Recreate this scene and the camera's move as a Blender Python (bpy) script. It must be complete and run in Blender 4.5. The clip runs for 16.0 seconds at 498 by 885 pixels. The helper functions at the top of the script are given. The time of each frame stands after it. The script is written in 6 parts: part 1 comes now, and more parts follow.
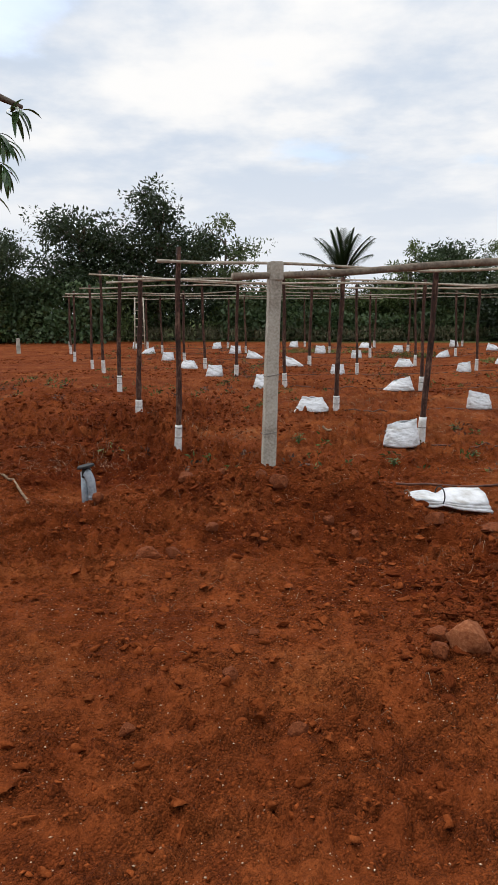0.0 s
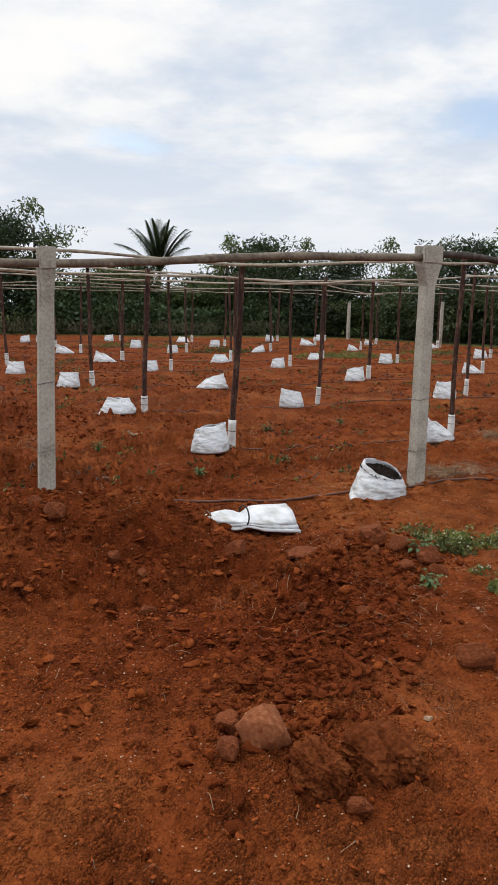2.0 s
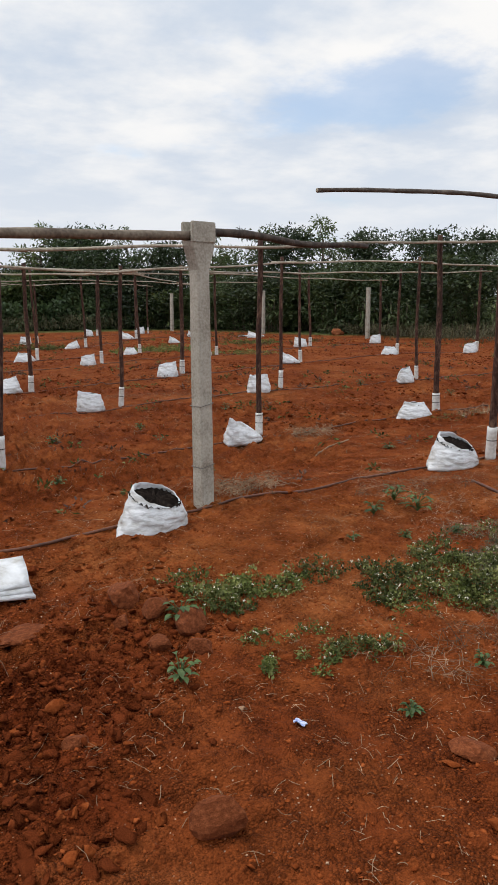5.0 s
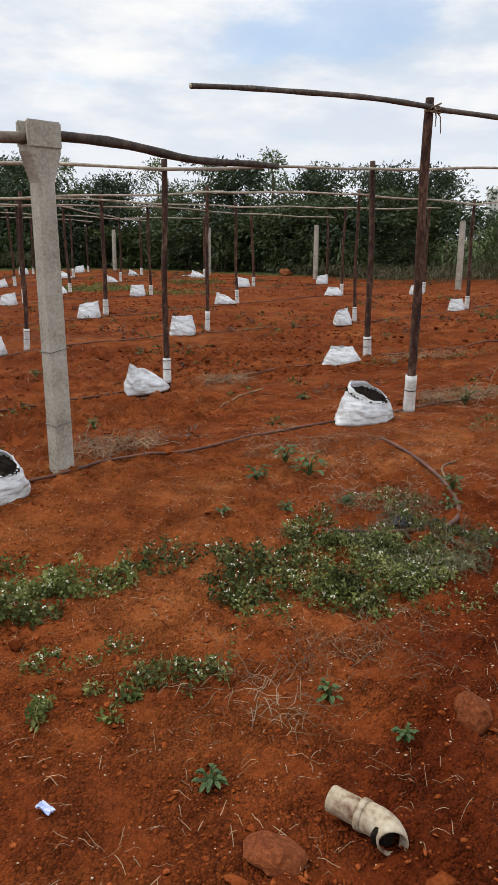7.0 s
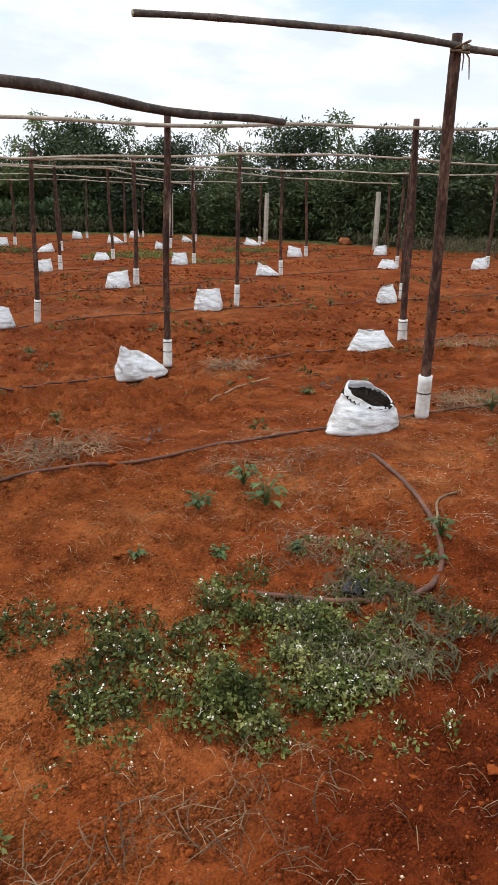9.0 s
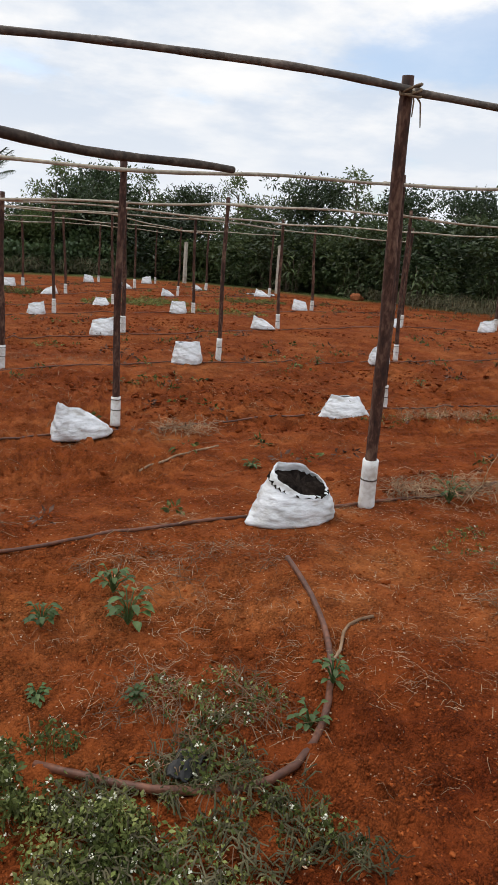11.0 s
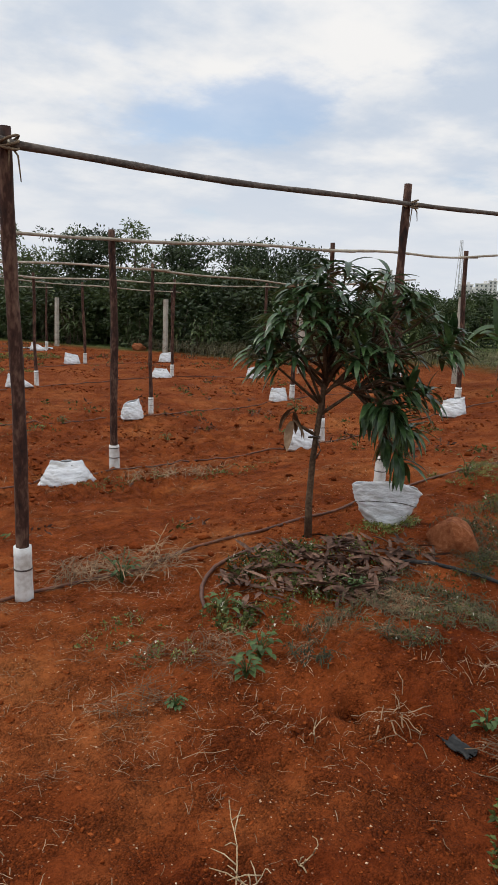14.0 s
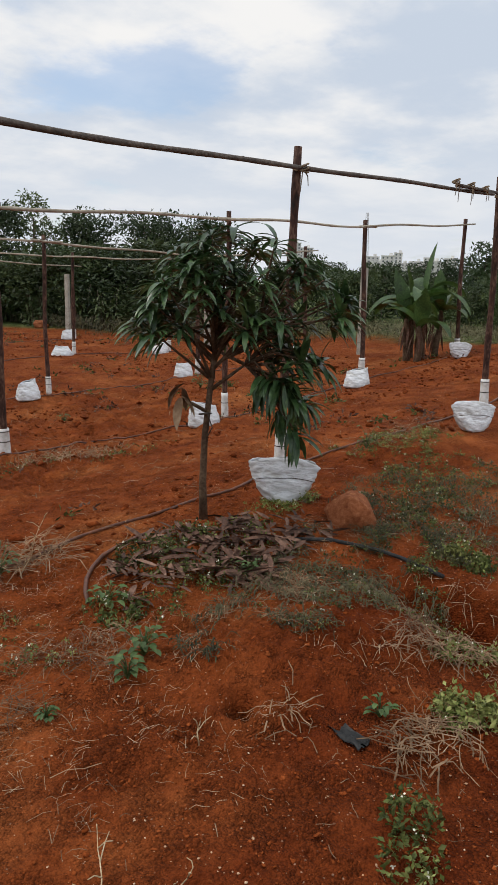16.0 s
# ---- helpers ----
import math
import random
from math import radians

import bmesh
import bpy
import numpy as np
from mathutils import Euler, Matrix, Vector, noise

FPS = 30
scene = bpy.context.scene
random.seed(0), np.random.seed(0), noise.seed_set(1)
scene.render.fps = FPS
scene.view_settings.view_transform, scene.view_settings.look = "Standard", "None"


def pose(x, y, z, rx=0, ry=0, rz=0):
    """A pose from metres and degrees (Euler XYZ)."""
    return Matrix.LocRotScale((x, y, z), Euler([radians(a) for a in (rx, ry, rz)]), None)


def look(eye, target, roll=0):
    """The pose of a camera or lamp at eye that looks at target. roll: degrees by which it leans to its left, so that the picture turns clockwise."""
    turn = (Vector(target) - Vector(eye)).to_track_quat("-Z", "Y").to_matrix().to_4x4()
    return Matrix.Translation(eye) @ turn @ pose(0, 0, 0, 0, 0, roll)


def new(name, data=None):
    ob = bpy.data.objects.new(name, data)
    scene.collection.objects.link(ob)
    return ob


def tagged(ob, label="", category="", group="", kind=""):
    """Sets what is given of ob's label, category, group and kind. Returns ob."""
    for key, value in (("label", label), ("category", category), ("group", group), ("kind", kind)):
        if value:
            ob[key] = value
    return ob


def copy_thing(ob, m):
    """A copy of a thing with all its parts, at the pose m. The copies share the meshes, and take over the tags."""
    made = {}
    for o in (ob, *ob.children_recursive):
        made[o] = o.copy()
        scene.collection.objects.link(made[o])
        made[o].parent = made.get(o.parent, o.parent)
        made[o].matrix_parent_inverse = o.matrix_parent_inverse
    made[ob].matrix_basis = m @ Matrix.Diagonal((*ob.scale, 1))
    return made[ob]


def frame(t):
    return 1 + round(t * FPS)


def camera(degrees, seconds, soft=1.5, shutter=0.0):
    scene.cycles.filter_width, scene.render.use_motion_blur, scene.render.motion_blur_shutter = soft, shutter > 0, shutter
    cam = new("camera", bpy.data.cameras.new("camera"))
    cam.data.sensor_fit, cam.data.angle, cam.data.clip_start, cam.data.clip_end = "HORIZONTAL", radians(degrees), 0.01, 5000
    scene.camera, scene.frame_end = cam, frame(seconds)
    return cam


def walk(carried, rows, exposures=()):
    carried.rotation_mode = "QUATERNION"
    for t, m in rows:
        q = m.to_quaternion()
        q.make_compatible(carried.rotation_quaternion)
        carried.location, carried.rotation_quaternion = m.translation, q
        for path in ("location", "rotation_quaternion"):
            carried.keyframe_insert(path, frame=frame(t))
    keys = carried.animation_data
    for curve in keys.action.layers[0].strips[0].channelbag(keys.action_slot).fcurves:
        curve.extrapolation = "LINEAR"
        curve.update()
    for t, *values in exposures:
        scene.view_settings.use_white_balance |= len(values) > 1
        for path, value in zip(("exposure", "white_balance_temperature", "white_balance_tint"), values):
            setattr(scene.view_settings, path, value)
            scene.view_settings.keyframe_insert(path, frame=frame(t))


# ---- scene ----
cam = camera(37.9, 16.0, soft=0.85)
PATH = [
    (0, (0.129, 0.246, 1.537), (0.094, 2.215, 1.186), -0.1),
    (0.5, (0.126, 0.398, 1.559), (0.224, 2.367, 1.222), 0.1),
    (1, (0.232, 0.584, 1.533), (0.395, 2.542, 1.16), -0.6),
    (1.5, (0.343, 0.732, 1.591), (0.551, 2.688, 1.226), -0.2),
    (2, (0.455, 1.013, 1.566), (0.896, 2.929, 1.199), 0.9),
    (2.5, (0.54, 1.158, 1.602), (1.054, 3.044, 1.178), 1.1),
    (3, (0.723, 1.333, 1.572), (1.212, 3.223, 1.137), 0.2),
    (3.5, (0.885, 1.478, 1.565), (1.454, 3.35, 1.151), 0.6),
    (4, (1.03, 1.703, 1.575), (1.758, 3.526, 1.194), 1.1),
    (4.2, (1.099, 1.75, 1.572), (1.859, 3.562, 1.194), 0.5),
    (6.3, (1.954, 2.277, 1.512), (2.88, 3.994, 1.072), 0.9),
    (6.5, (2.068, 2.32, 1.491), (2.979, 4.036, 1.013), 0.6),
    (7, (2.29, 2.422, 1.457), (3.22, 4.109, 0.917), 0.2),
    (7.5, (2.496, 2.632, 1.451), (3.462, 4.284, 0.869), 0.7),
    (8, (2.717, 2.751, 1.458), (3.657, 4.403, 0.834), 0.9),
    (8.2, (2.842, 2.799, 1.462), (3.714, 4.48, 0.821), 0.7),
    (10.3, (3.765, 3.176, 1.518), (4.454, 4.965, 0.946), 2.0),
    (10.5, (3.842, 3.234, 1.505), (4.521, 5.03, 0.946), 2.9),
    (11, (4.133, 3.375, 1.532), (4.859, 5.169, 1.029), 3.6),
    (11.5, (4.411, 3.375, 1.558), (5.246, 5.139, 1.119), 3.6),
    (12, (4.668, 3.381, 1.551), (5.582, 5.105, 1.112), 3.5),
    (12.5, (4.891, 3.453, 1.572), (5.845, 5.149, 1.113), 2.9),
    (13, (5.024, 3.423, 1.624), (6.027, 5.101, 1.205), 2.9),
    (13.5, (5.117, 3.365, 1.662), (6.192, 5.012, 1.298), 2.9),
    (14, (5.181, 3.32, 1.662), (6.356, 4.9, 1.307), 2.2),
    (14.5, (5.247, 3.283, 1.667), (6.547, 4.762, 1.315), 1.2),
    (15, (5.301, 3.24, 1.678), (6.682, 4.647, 1.342), 0.7),
    (15.5, (5.346, 3.243, 1.667), (6.747, 4.623, 1.303), 1.0),
    (16, (5.468, 3.407, 1.637), (6.813, 4.828, 1.222), 1.4),
]
EXPOSURES = [(0.0, -0.06), (2.0, -0.06), (4.0, -0.14), (6.5, -0.05), (7.3, 0.02), (8.0, 0.30), (9.0, 0.25), (10.5, 0.06), (12.0, -0.07), (13.0, -0.06), (14.0, -0.20), (16.0, -0.19)]
walk(cam, [(t, look(eye, target, roll)) for t, eye, target, roll in PATH], EXPOSURES)

# ---- world and light ----
world = bpy.data.worlds.new("overcast_sky")
scene.world = world
world.use_nodes = True
wt = world.node_tree
for n in list(wt.nodes):
    wt.nodes.remove(n)


def node(tree, kind, x=None, **sets):
    n = tree.nodes.new(kind)
    for k, v in sets.items():
        if k in n.inputs:
            n.inputs[k].default_value = v
    return n


SUN_TURN, SUN_UP = 318.0, 52.0
sky = wt.nodes.new("ShaderNodeTexSky")
sky.sky_type = "NISHITA"
sky.sun_disc = False
sky.sun_elevation = radians(SUN_UP)
sky.sun_rotation = radians(SUN_TURN)
sky.dust_density = 2.0
coord = wt.nodes.new("ShaderNodeTexCoord")
split = wt.nodes.new("ShaderNodeSeparateXYZ")
wt.links.new(coord.outputs["Generated"], split.inputs[0])
lift = wt.nodes.new("ShaderNodeMath")
lift.operation = "MAXIMUM"
lift.inputs[1].default_value = 0.0
wt.links.new(split.outputs["Z"], lift.inputs[0])
lift2 = wt.nodes.new("ShaderNodeMath")
lift2.operation = "ADD"
lift2.inputs[1].default_value = 0.16
wt.links.new(lift.outputs[0], lift2.inputs[0])
flat = wt.nodes.new("ShaderNodeVectorMath")
flat.operation = "DIVIDE"
comb = wt.nodes.new("ShaderNodeCombineXYZ")
for a in range(3):
    wt.links.new(lift2.outputs[0], comb.inputs[a])
wt.links.new(coord.outputs["Generated"], flat.inputs[0])
wt.links.new(comb.outputs[0], flat.inputs[1])
layer = wt.nodes.new("ShaderNodeMapping")
layer.inputs["Scale"].default_value = (1.0, 1.0, 0.0)
layer.inputs["Location"].default_value = (5.3, 2.2, 0.0)
wt.links.new(flat.outputs[0], layer.inputs["Vector"])


def sky_noise(scale, detail, rough, lo, hi, least, banks=()):
    """Cloud noise on a flat layer overhead; banks thicken (above 0) or open it (below 0): bearing, elevation, reach, amount."""
    n = wt.nodes.new("ShaderNodeTexNoise")
    n.inputs["Scale"].default_value = scale
    n.inputs["Detail"].default_value = detail
    n.inputs["Roughness"].default_value = rough
    wt.links.new(layer.outputs[0], n.inputs["Vector"])
    value = n.outputs["Fac"]
    for bearing, rise, reach, amount in banks:
        az, el = radians(bearing), radians(rise)
        k = math.sin(el) + 0.16
        at = (math.sin(az) * math.cos(el) / k + 5.3, math.cos(az) * math.cos(el) / k + 2.2, 0.0)
        far = wt.nodes.new("ShaderNodeVectorMath")
        far.operation = "DISTANCE"
        far.inputs[1].default_value = at
        wt.links.new(layer.outputs[0], far.inputs[0])
        bank = wt.nodes.new("ShaderNodeMapRange")
        bank.interpolation_type = "SMOOTHSTEP"
        bank.inputs["From Min"].default_value = reach
        bank.inputs["From Max"].default_value = 0.0
        bank.inputs["To Max"].default_value = amount
        wt.links.new(far.outputs["Value"], bank.inputs["Value"])
        total = wt.nodes.new("ShaderNodeMath")
        total.operation = "ADD"
        wt.links.new(value, total.inputs[0])
        wt.links.new(bank.outputs[0], total.inputs[1])
        value = total.outputs[0]
    r = wt.nodes.new("ShaderNodeMapRange")
    r.interpolation_type = "SMOOTHSTEP"
    r.inputs["From Min"].default_value = lo
    r.inputs["From Max"].default_value = hi
    r.inputs["To Min"].default_value = least
    wt.links.new(value, r.inputs["Value"])
    return r.outputs[0]


cover = sky_noise(1.15, 8.0, 0.58, 0.27, 0.42, 0.32, [(36.0, 13.8, 0.52, -0.24), (-19.0, 20.0, 0.40, -0.30), (27.0, 18.0, 0.25, -0.16), (54.0, 16.0, 0.5, -0.10)])
bright = sky_noise(1.75, 8.0, 0.55, 0.37, 0.66, 0.0, [(-3.0, 14.0, 0.35, 0.14), (-10.0, 17.5, 0.45, 0.08), (1.0, 9.5, 0.9, -0.10), (33.0, 16.5, 0.3, 0.10), (21.0, 15.0, 0.4, 0.08), (53.0, 15.0, 0.6, -0.08)])
cloud = wt.nodes.new("ShaderNodeMix")
cloud.data_type = "RGBA"
cloud.inputs["A"].default_value = (0.66, 0.745, 0.87, 1)
cloud.inputs["B"].default_value = (1.04, 1.03, 1.02, 1)
# low down the layer thins into even pale haze
clear = wt.nodes.new("ShaderNodeMapRange")
clear.interpolation_type = "SMOOTHSTEP"
clear.inputs["From Min"].default_value = 0.06
clear.inputs["From Max"].default_value = 0.24
clear.inputs["To Min"].default_value = 0.2
wt.links.new(lift.outputs[0], clear.inputs["Value"])
veil = wt.nodes.new("ShaderNodeMix")
veil.inputs["A"].default_value = 0.45
wt.links.new(clear.outputs[0], veil.inputs["Factor"])
wt.links.new(bright, veil.inputs["B"])
wt.links.new(veil.outputs["Result"], cloud.inputs["Factor"])
sky_gain = wt.nodes.new("ShaderNodeVectorMath")
sky_gain.operation = "SCALE"
sky_gain.inputs["Scale"].default_value = 0.19
wt.links.new(sky.outputs[0], sky_gain.inputs[0])
both = wt.nodes.new("ShaderNodeMix")
both.data_type = "RGBA"
wt.links.new(cover, both.inputs["Factor"])
wt.links.new(sky_gain.outputs[0], both.inputs["A"])
wt.links.new(cloud.outputs["Result"], both.inputs["B"])
back = wt.nodes.new("ShaderNodeBackground")
back.inputs["Strength"].default_value = 1.0
# an overcast sky is brighter towards the zenith
zenith = wt.nodes.new("ShaderNodeMapRange")
zenith.interpolation_type = "SMOOTHSTEP"
zenith.inputs["From Min"].default_value = 0.30
zenith.inputs["From Max"].default_value = 1.0
zenith.inputs["To Min"].default_value = 1.0
zenith.inputs["To Max"].default_value = 1.7
wt.links.new(lift.outputs[0], zenith.inputs["Value"])
vault = wt.nodes.new("ShaderNodeVectorMath")
vault.operation = "SCALE"
wt.links.new(both.outputs["Result"], vault.inputs[0])
wt.links.new(zenith.outputs[0], vault.inputs["Scale"])
wt.links.new(vault.outputs[0], back.inputs["Color"])
wout = wt.nodes.new("ShaderNodeOutputWorld")
wt.links.new(back.outputs[0], wout.inputs[0])

sun = new("sun", bpy.data.lights.new("sun", "SUN"))
sun.data.energy = 1.45
sun.data.angle = radians(14)
sun.data.color = (1.0, 0.95, 0.88)
up, turn = radians(SUN_UP), radians(SUN_TURN)
sun.matrix_basis = look((math.sin(turn) * math.cos(up) * 50, math.cos(turn) * math.cos(up) * 50, math.sin(up) * 50), (0, 0, 0))


# ---- materials ----
def material(name, colours, scale=8.0, rough=0.8, bump=0.3, fine=60.0, spec=0.3, island=0.0, stretch=(1, 1, 1), translucent=0.0, space="Object", dist=0.01, skew=0.0):
    """Noise-mottled surface: colours are stops along a two-scale noise, bump from the finer one; island varies brightness per piece."""
    m = bpy.data.materials.new(name)
    m.use_nodes = True
    t = m.node_tree
    b = t.nodes["Principled BSDF"]
    b.inputs["Roughness"].default_value = rough
    b.inputs["Specular IOR Level"].default_value = spec
    co = t.nodes.new("ShaderNodeTexCoord")
    mp = t.nodes.new("ShaderNodeMapping")
    mp.inputs["Scale"].default_value = stretch
    mp.inputs["Rotation"].default_value = (skew, skew, 0)
    t.links.new(co.outputs[space], mp.inputs["Vector"])
    big, small = t.nodes.new("ShaderNodeTexNoise"), t.nodes.new("ShaderNodeTexNoise")
    for n, sc, de in ((big, scale, 4.0), (small, fine, 5.0)):
        n.inputs["Scale"].default_value = sc
        n.inputs["Detail"].default_value = de
        t.links.new(mp.outputs[0], n.inputs["Vector"])
    mixf = t.nodes.new("ShaderNodeMath")
    mixf.operation = "MULTIPLY_ADD"
    mixf.inputs[1].default_value = 0.45
    t.links.new(small.outputs["Fac"], mixf.inputs[0])
    half = t.nodes.new("ShaderNodeMath")
    half.operation = "MULTIPLY"
    half.inputs[1].default_value = 0.55
    t.links.new(big.outputs["Fac"], half.inputs[0])
    t.links.new(half.outputs[0], mixf.inputs[2])
    ramp = t.nodes.new("ShaderNodeValToRGB")
    el = ramp.color_ramp.elements
    for k, c in enumerate(colours):
        at = 0.34 + 0.32 * k / max(1, len(colours) - 1)
        e = el[k] if k < 2 else el.new(at)
        e.position = at
        e.color = (*c, 1)
    t.links.new(mixf.outputs[0], ramp.inputs["Fac"])
    colour = ramp.outputs["Color"]
    if island:
        geo = t.nodes.new("ShaderNodeNewGeometry")
        ob = t.nodes.new("ShaderNodeObjectInfo")
        add = t.nodes.new("ShaderNodeMath")
        add.operation = "ADD"
        t.links.new(geo.outputs["Random Per Island"], add.inputs[0])
        t.links.new(ob.outputs["Random"], add.inputs[1])
        rng = t.nodes.new("ShaderNodeMapRange")
        rng.inputs["From Max"].default_value = 2.0
        rng.inputs["To Min"].default_value = 1 - island
        rng.inputs["To Max"].default_value = 1 + island
        t.links.new(add.outputs[0], rng.inputs["Value"])
        hsv = t.nodes.new("ShaderNodeHueSaturation")
        t.links.new(colour, hsv.inputs["Color"])
        t.links.new(rng.outputs[0], hsv.inputs["Value"])
        colour = hsv.outputs["Color"]
    t.links.new(colour, b.inputs["Base Color"])
    bp = t.nodes.new("ShaderNodeBump")
    bp.inputs["Strength"].default_value = bump
    bp.inputs["Distance"].default_value = dist
    t.links.new(mixf.outputs[0], bp.inputs["Height"])
    t.links.new(bp.outputs[0], b.inputs["Normal"])
    if translucent:
        tr = t.nodes.new("ShaderNodeBsdfTranslucent")
        t.links.new(colour, tr.inputs["Color"])
        mx = t.nodes.new("ShaderNodeMixShader")
        mx.inputs[0].default_value = translucent
        t.links.new(b.outputs[0], mx.inputs[1])
        t.links.new(tr.outputs[0], mx.inputs[2])
        t.links.new(mx.outputs[0], t.nodes["Material Output"].inputs[0])
    return m


def soil_material():
    """Red laterite earth: moist and dry patches, some painted shade, gritty grain, pale specks; green turf where the
    'turf' layer says so.
    """
    m = bpy.data.materials.new("red_soil")
    m.use_nodes = True
    t = m.node_tree
    b = t.nodes["Principled BSDF"]
    b.inputs["Roughness"].default_value = 0.95
    b.inputs["Specular IOR Level"].default_value = 0.06
    co = t.nodes.new("ShaderNodeTexCoord")

    def noise_at(scale, detail=5.0, rough=0.6):
        n = t.nodes.new("ShaderNodeTexNoise")
        n.inputs["Scale"].default_value = scale
        n.inputs["Detail"].default_value = detail
        n.inputs["Roughness"].default_value = rough
        t.links.new(co.outputs["Object"], n.inputs["Vector"])
        return n.outputs["Fac"]

    def ramp(fac, stops):
        r = t.nodes.new("ShaderNodeValToRGB")
        el = r.color_ramp.elements
        for k, (at, c) in enumerate(stops):
            e = el[k] if k < 2 else el.new(at)
            e.position = at
            e.color = (*c, 1)
        t.links.new(fac, r.inputs["Fac"])
        return r.outputs["Color"]

    def mix(fac, a, c, blend="MIX"):
        x = t.nodes.new("ShaderNodeMix")
        x.data_type = "RGBA"
        x.blend_type = blend
        if isinstance(fac, float):
            x.inputs["Factor"].default_value = fac
        else:
            t.links.new(fac, x.inputs["Factor"])
        for key, v in (("A", a), ("B", c)):
            if isinstance(v, tuple):
                x.inputs[key].default_value = (*v, 1)
            else:
                t.links.new(v, x.inputs[key])
        return x.outputs["Result"]

    base = ramp(noise_at(0.9, 6.0), [(0.33, SOIL_DARK), (0.52, SOIL_MID), (0.70, SOIL_DRY)])
    grain = ramp(noise_at(55.0, 5.0, 0.75), [(0.36, (0.66, 0.62, 0.60)), (0.49, (1.0, 1.0, 1.0)), (0.64, (1.35, 1.38, 1.40))])
    c = mix(0.6, base, grain, "MULTIPLY")
    crumb = ramp(noise_at(17.0, 5.0, 0.7), [(0.36, (0.80, 0.77, 0.75)), (0.50, (1.0, 1.0, 1.0)), (0.66, (1.15, 1.15, 1.15))])
    c = mix(0.40, c, crumb, "MULTIPLY")
    gran = t.nodes.new("ShaderNodeTexVoronoi")
    gran.inputs["Scale"].default_value = 105.0
    t.links.new(co.outputs["Object"], gran.inputs["Vector"])
    bw = t.nodes.new("ShaderNodeSeparateColor")
    t.links.new(gran.outputs["Color"], bw.inputs["Color"])
    cell = ramp(bw.outputs[0], [(0.0, (0.62, 0.60, 0.58)), (0.5, (0.95, 0.95, 0.95)), (1.0, (1.45, 1.45, 1.45))])
    loose = ramp(noise_at(5.0, 4.0, 0.7), [(0.40, (0.15, 0.15, 0.15)), (0.60, (0.8, 0.8, 0.8))])
    c = mix(loose, c, mix(1.0, c, cell, "MULTIPLY"))
    patch = ramp(noise_at(4.0, 6.0), [(0.35, (0.86, 0.83, 0.81)), (0.62, (1.12, 1.14, 1.15))])
    c = mix(0.7, c, patch, "MULTIPLY")
    vor = t.nodes.new("ShaderNodeTexVoronoi")
    vor.inputs["Scale"].default_value = 38.0
    t.links.new(co.outputs["Object"], vor.inputs["Vector"])
    speck = ramp(vor.outputs["Distance"], [(0.10, (1, 1, 1)), (0.16, (0, 0, 0))])
    some = ramp(noise_at(11.0, 3.0), [(0.53, (0, 0, 0)), (0.60, (0.8, 0.8, 0.8))])
    fac = mix(1.0, speck, some, "MULTIPLY")
    c = mix(fac, c, (0.55, 0.36, 0.24))
    att = t.nodes.new("ShaderNodeAttribute")
    att.attribute_name = "turf"
    green = ramp(noise_at(3.0, 6.0), [(0.32, (0.035, 0.045, 0.015)), (0.5, (0.07, 0.10, 0.03)), (0.68, (0.17, 0.16, 0.07))])
    # the 'damp' layer carries moist earth and some painted shade
    damp_shade = t.nodes.new("ShaderNodeAttribute")
    damp_shade.attribute_name = "damp"
    c = mix(1.0, c, ramp(damp_shade.outputs["Fac"], [(0.0, (1.22, 1.50, 1.6)), (0.5, (0.97, 0.97, 0.97)), (1.0, (0.56, 0.43, 0.40))]), "MULTIPLY")
    c = mix(att.outputs["Fac"], c, green)
    t.links.new(c, b.inputs["Base Color"])
    h = t.nodes.new("ShaderNodeMath")
    h.operation = "ADD"
    t.links.new(noise_at(28.0, 6.0, 0.6), h.inputs[0])
    dome = t.nodes.new("ShaderNodeMath")
    dome.operation = "MULTIPLY"
    t.links.new(gran.outputs["Distance"], dome.inputs[0])
    down = t.nodes.new("ShaderNodeMath")
    down.operation = "MULTIPLY"
    down.inputs[1].default_value = -1.4
    t.links.new(loose, down.inputs[0])
    t.links.new(down.outputs[0], dome.inputs[1])
    t.links.new(dome.outputs[0], h.inputs[1])
    bp = t.nodes.new("ShaderNodeBump")
    bp.inputs["Strength"].default_value = 1.0
    bp.inputs["Distance"].default_value = 0.026
    t.links.new(h.outputs[0], bp.inputs["Height"])
    t.links.new(bp.outputs[0], b.inputs["Normal"])
    return m


SOIL_DARK, SOIL_MID, SOIL_DRY = (0.155, 0.0340, 0.0082), (0.215, 0.0525, 0.0130), (0.280, 0.084, 0.0245)
M_SOIL = soil_material()
M_CLOD = material("clod_earth", [(0.125, 0.0275, 0.0073), (0.205, 0.0480, 0.0122), (0.29, 0.080, 0.024)], 14, 0.97, 0.8, 110, 0.03, island=0.35)
# dark fresh earth of the spoil; on field clods the darkness paints their shade
M_FRESH_SHADE = material("fresh_and_shaded_earth", [(0.068, 0.0145, 0.0046), (0.138, 0.030, 0.0086), (0.215, 0.053, 0.016)], 14, 0.97, 0.8, 110, 0.03, island=0.35)
M_ROCK = material("red_stone", [(0.075, 0.018, 0.006), (0.145, 0.038, 0.0115), (0.23, 0.072, 0.026)], 6, 0.9, 0.5, 25, 0.15, island=0.2)
M_BARK = material("post_wood", [(0.012, 0.008, 0.007), (0.055, 0.024, 0.016), (0.17, 0.10, 0.068)], 7, 0.8, 1.0, 26, 0.25, stretch=(2, 2, 0.8), island=0.25)
M_BAMBOO = material("bamboo", [(0.18, 0.15, 0.11), (0.36, 0.31, 0.23), (0.54, 0.48, 0.38)], 4, 0.6, 0.3, 30, 0.4, island=0.3)
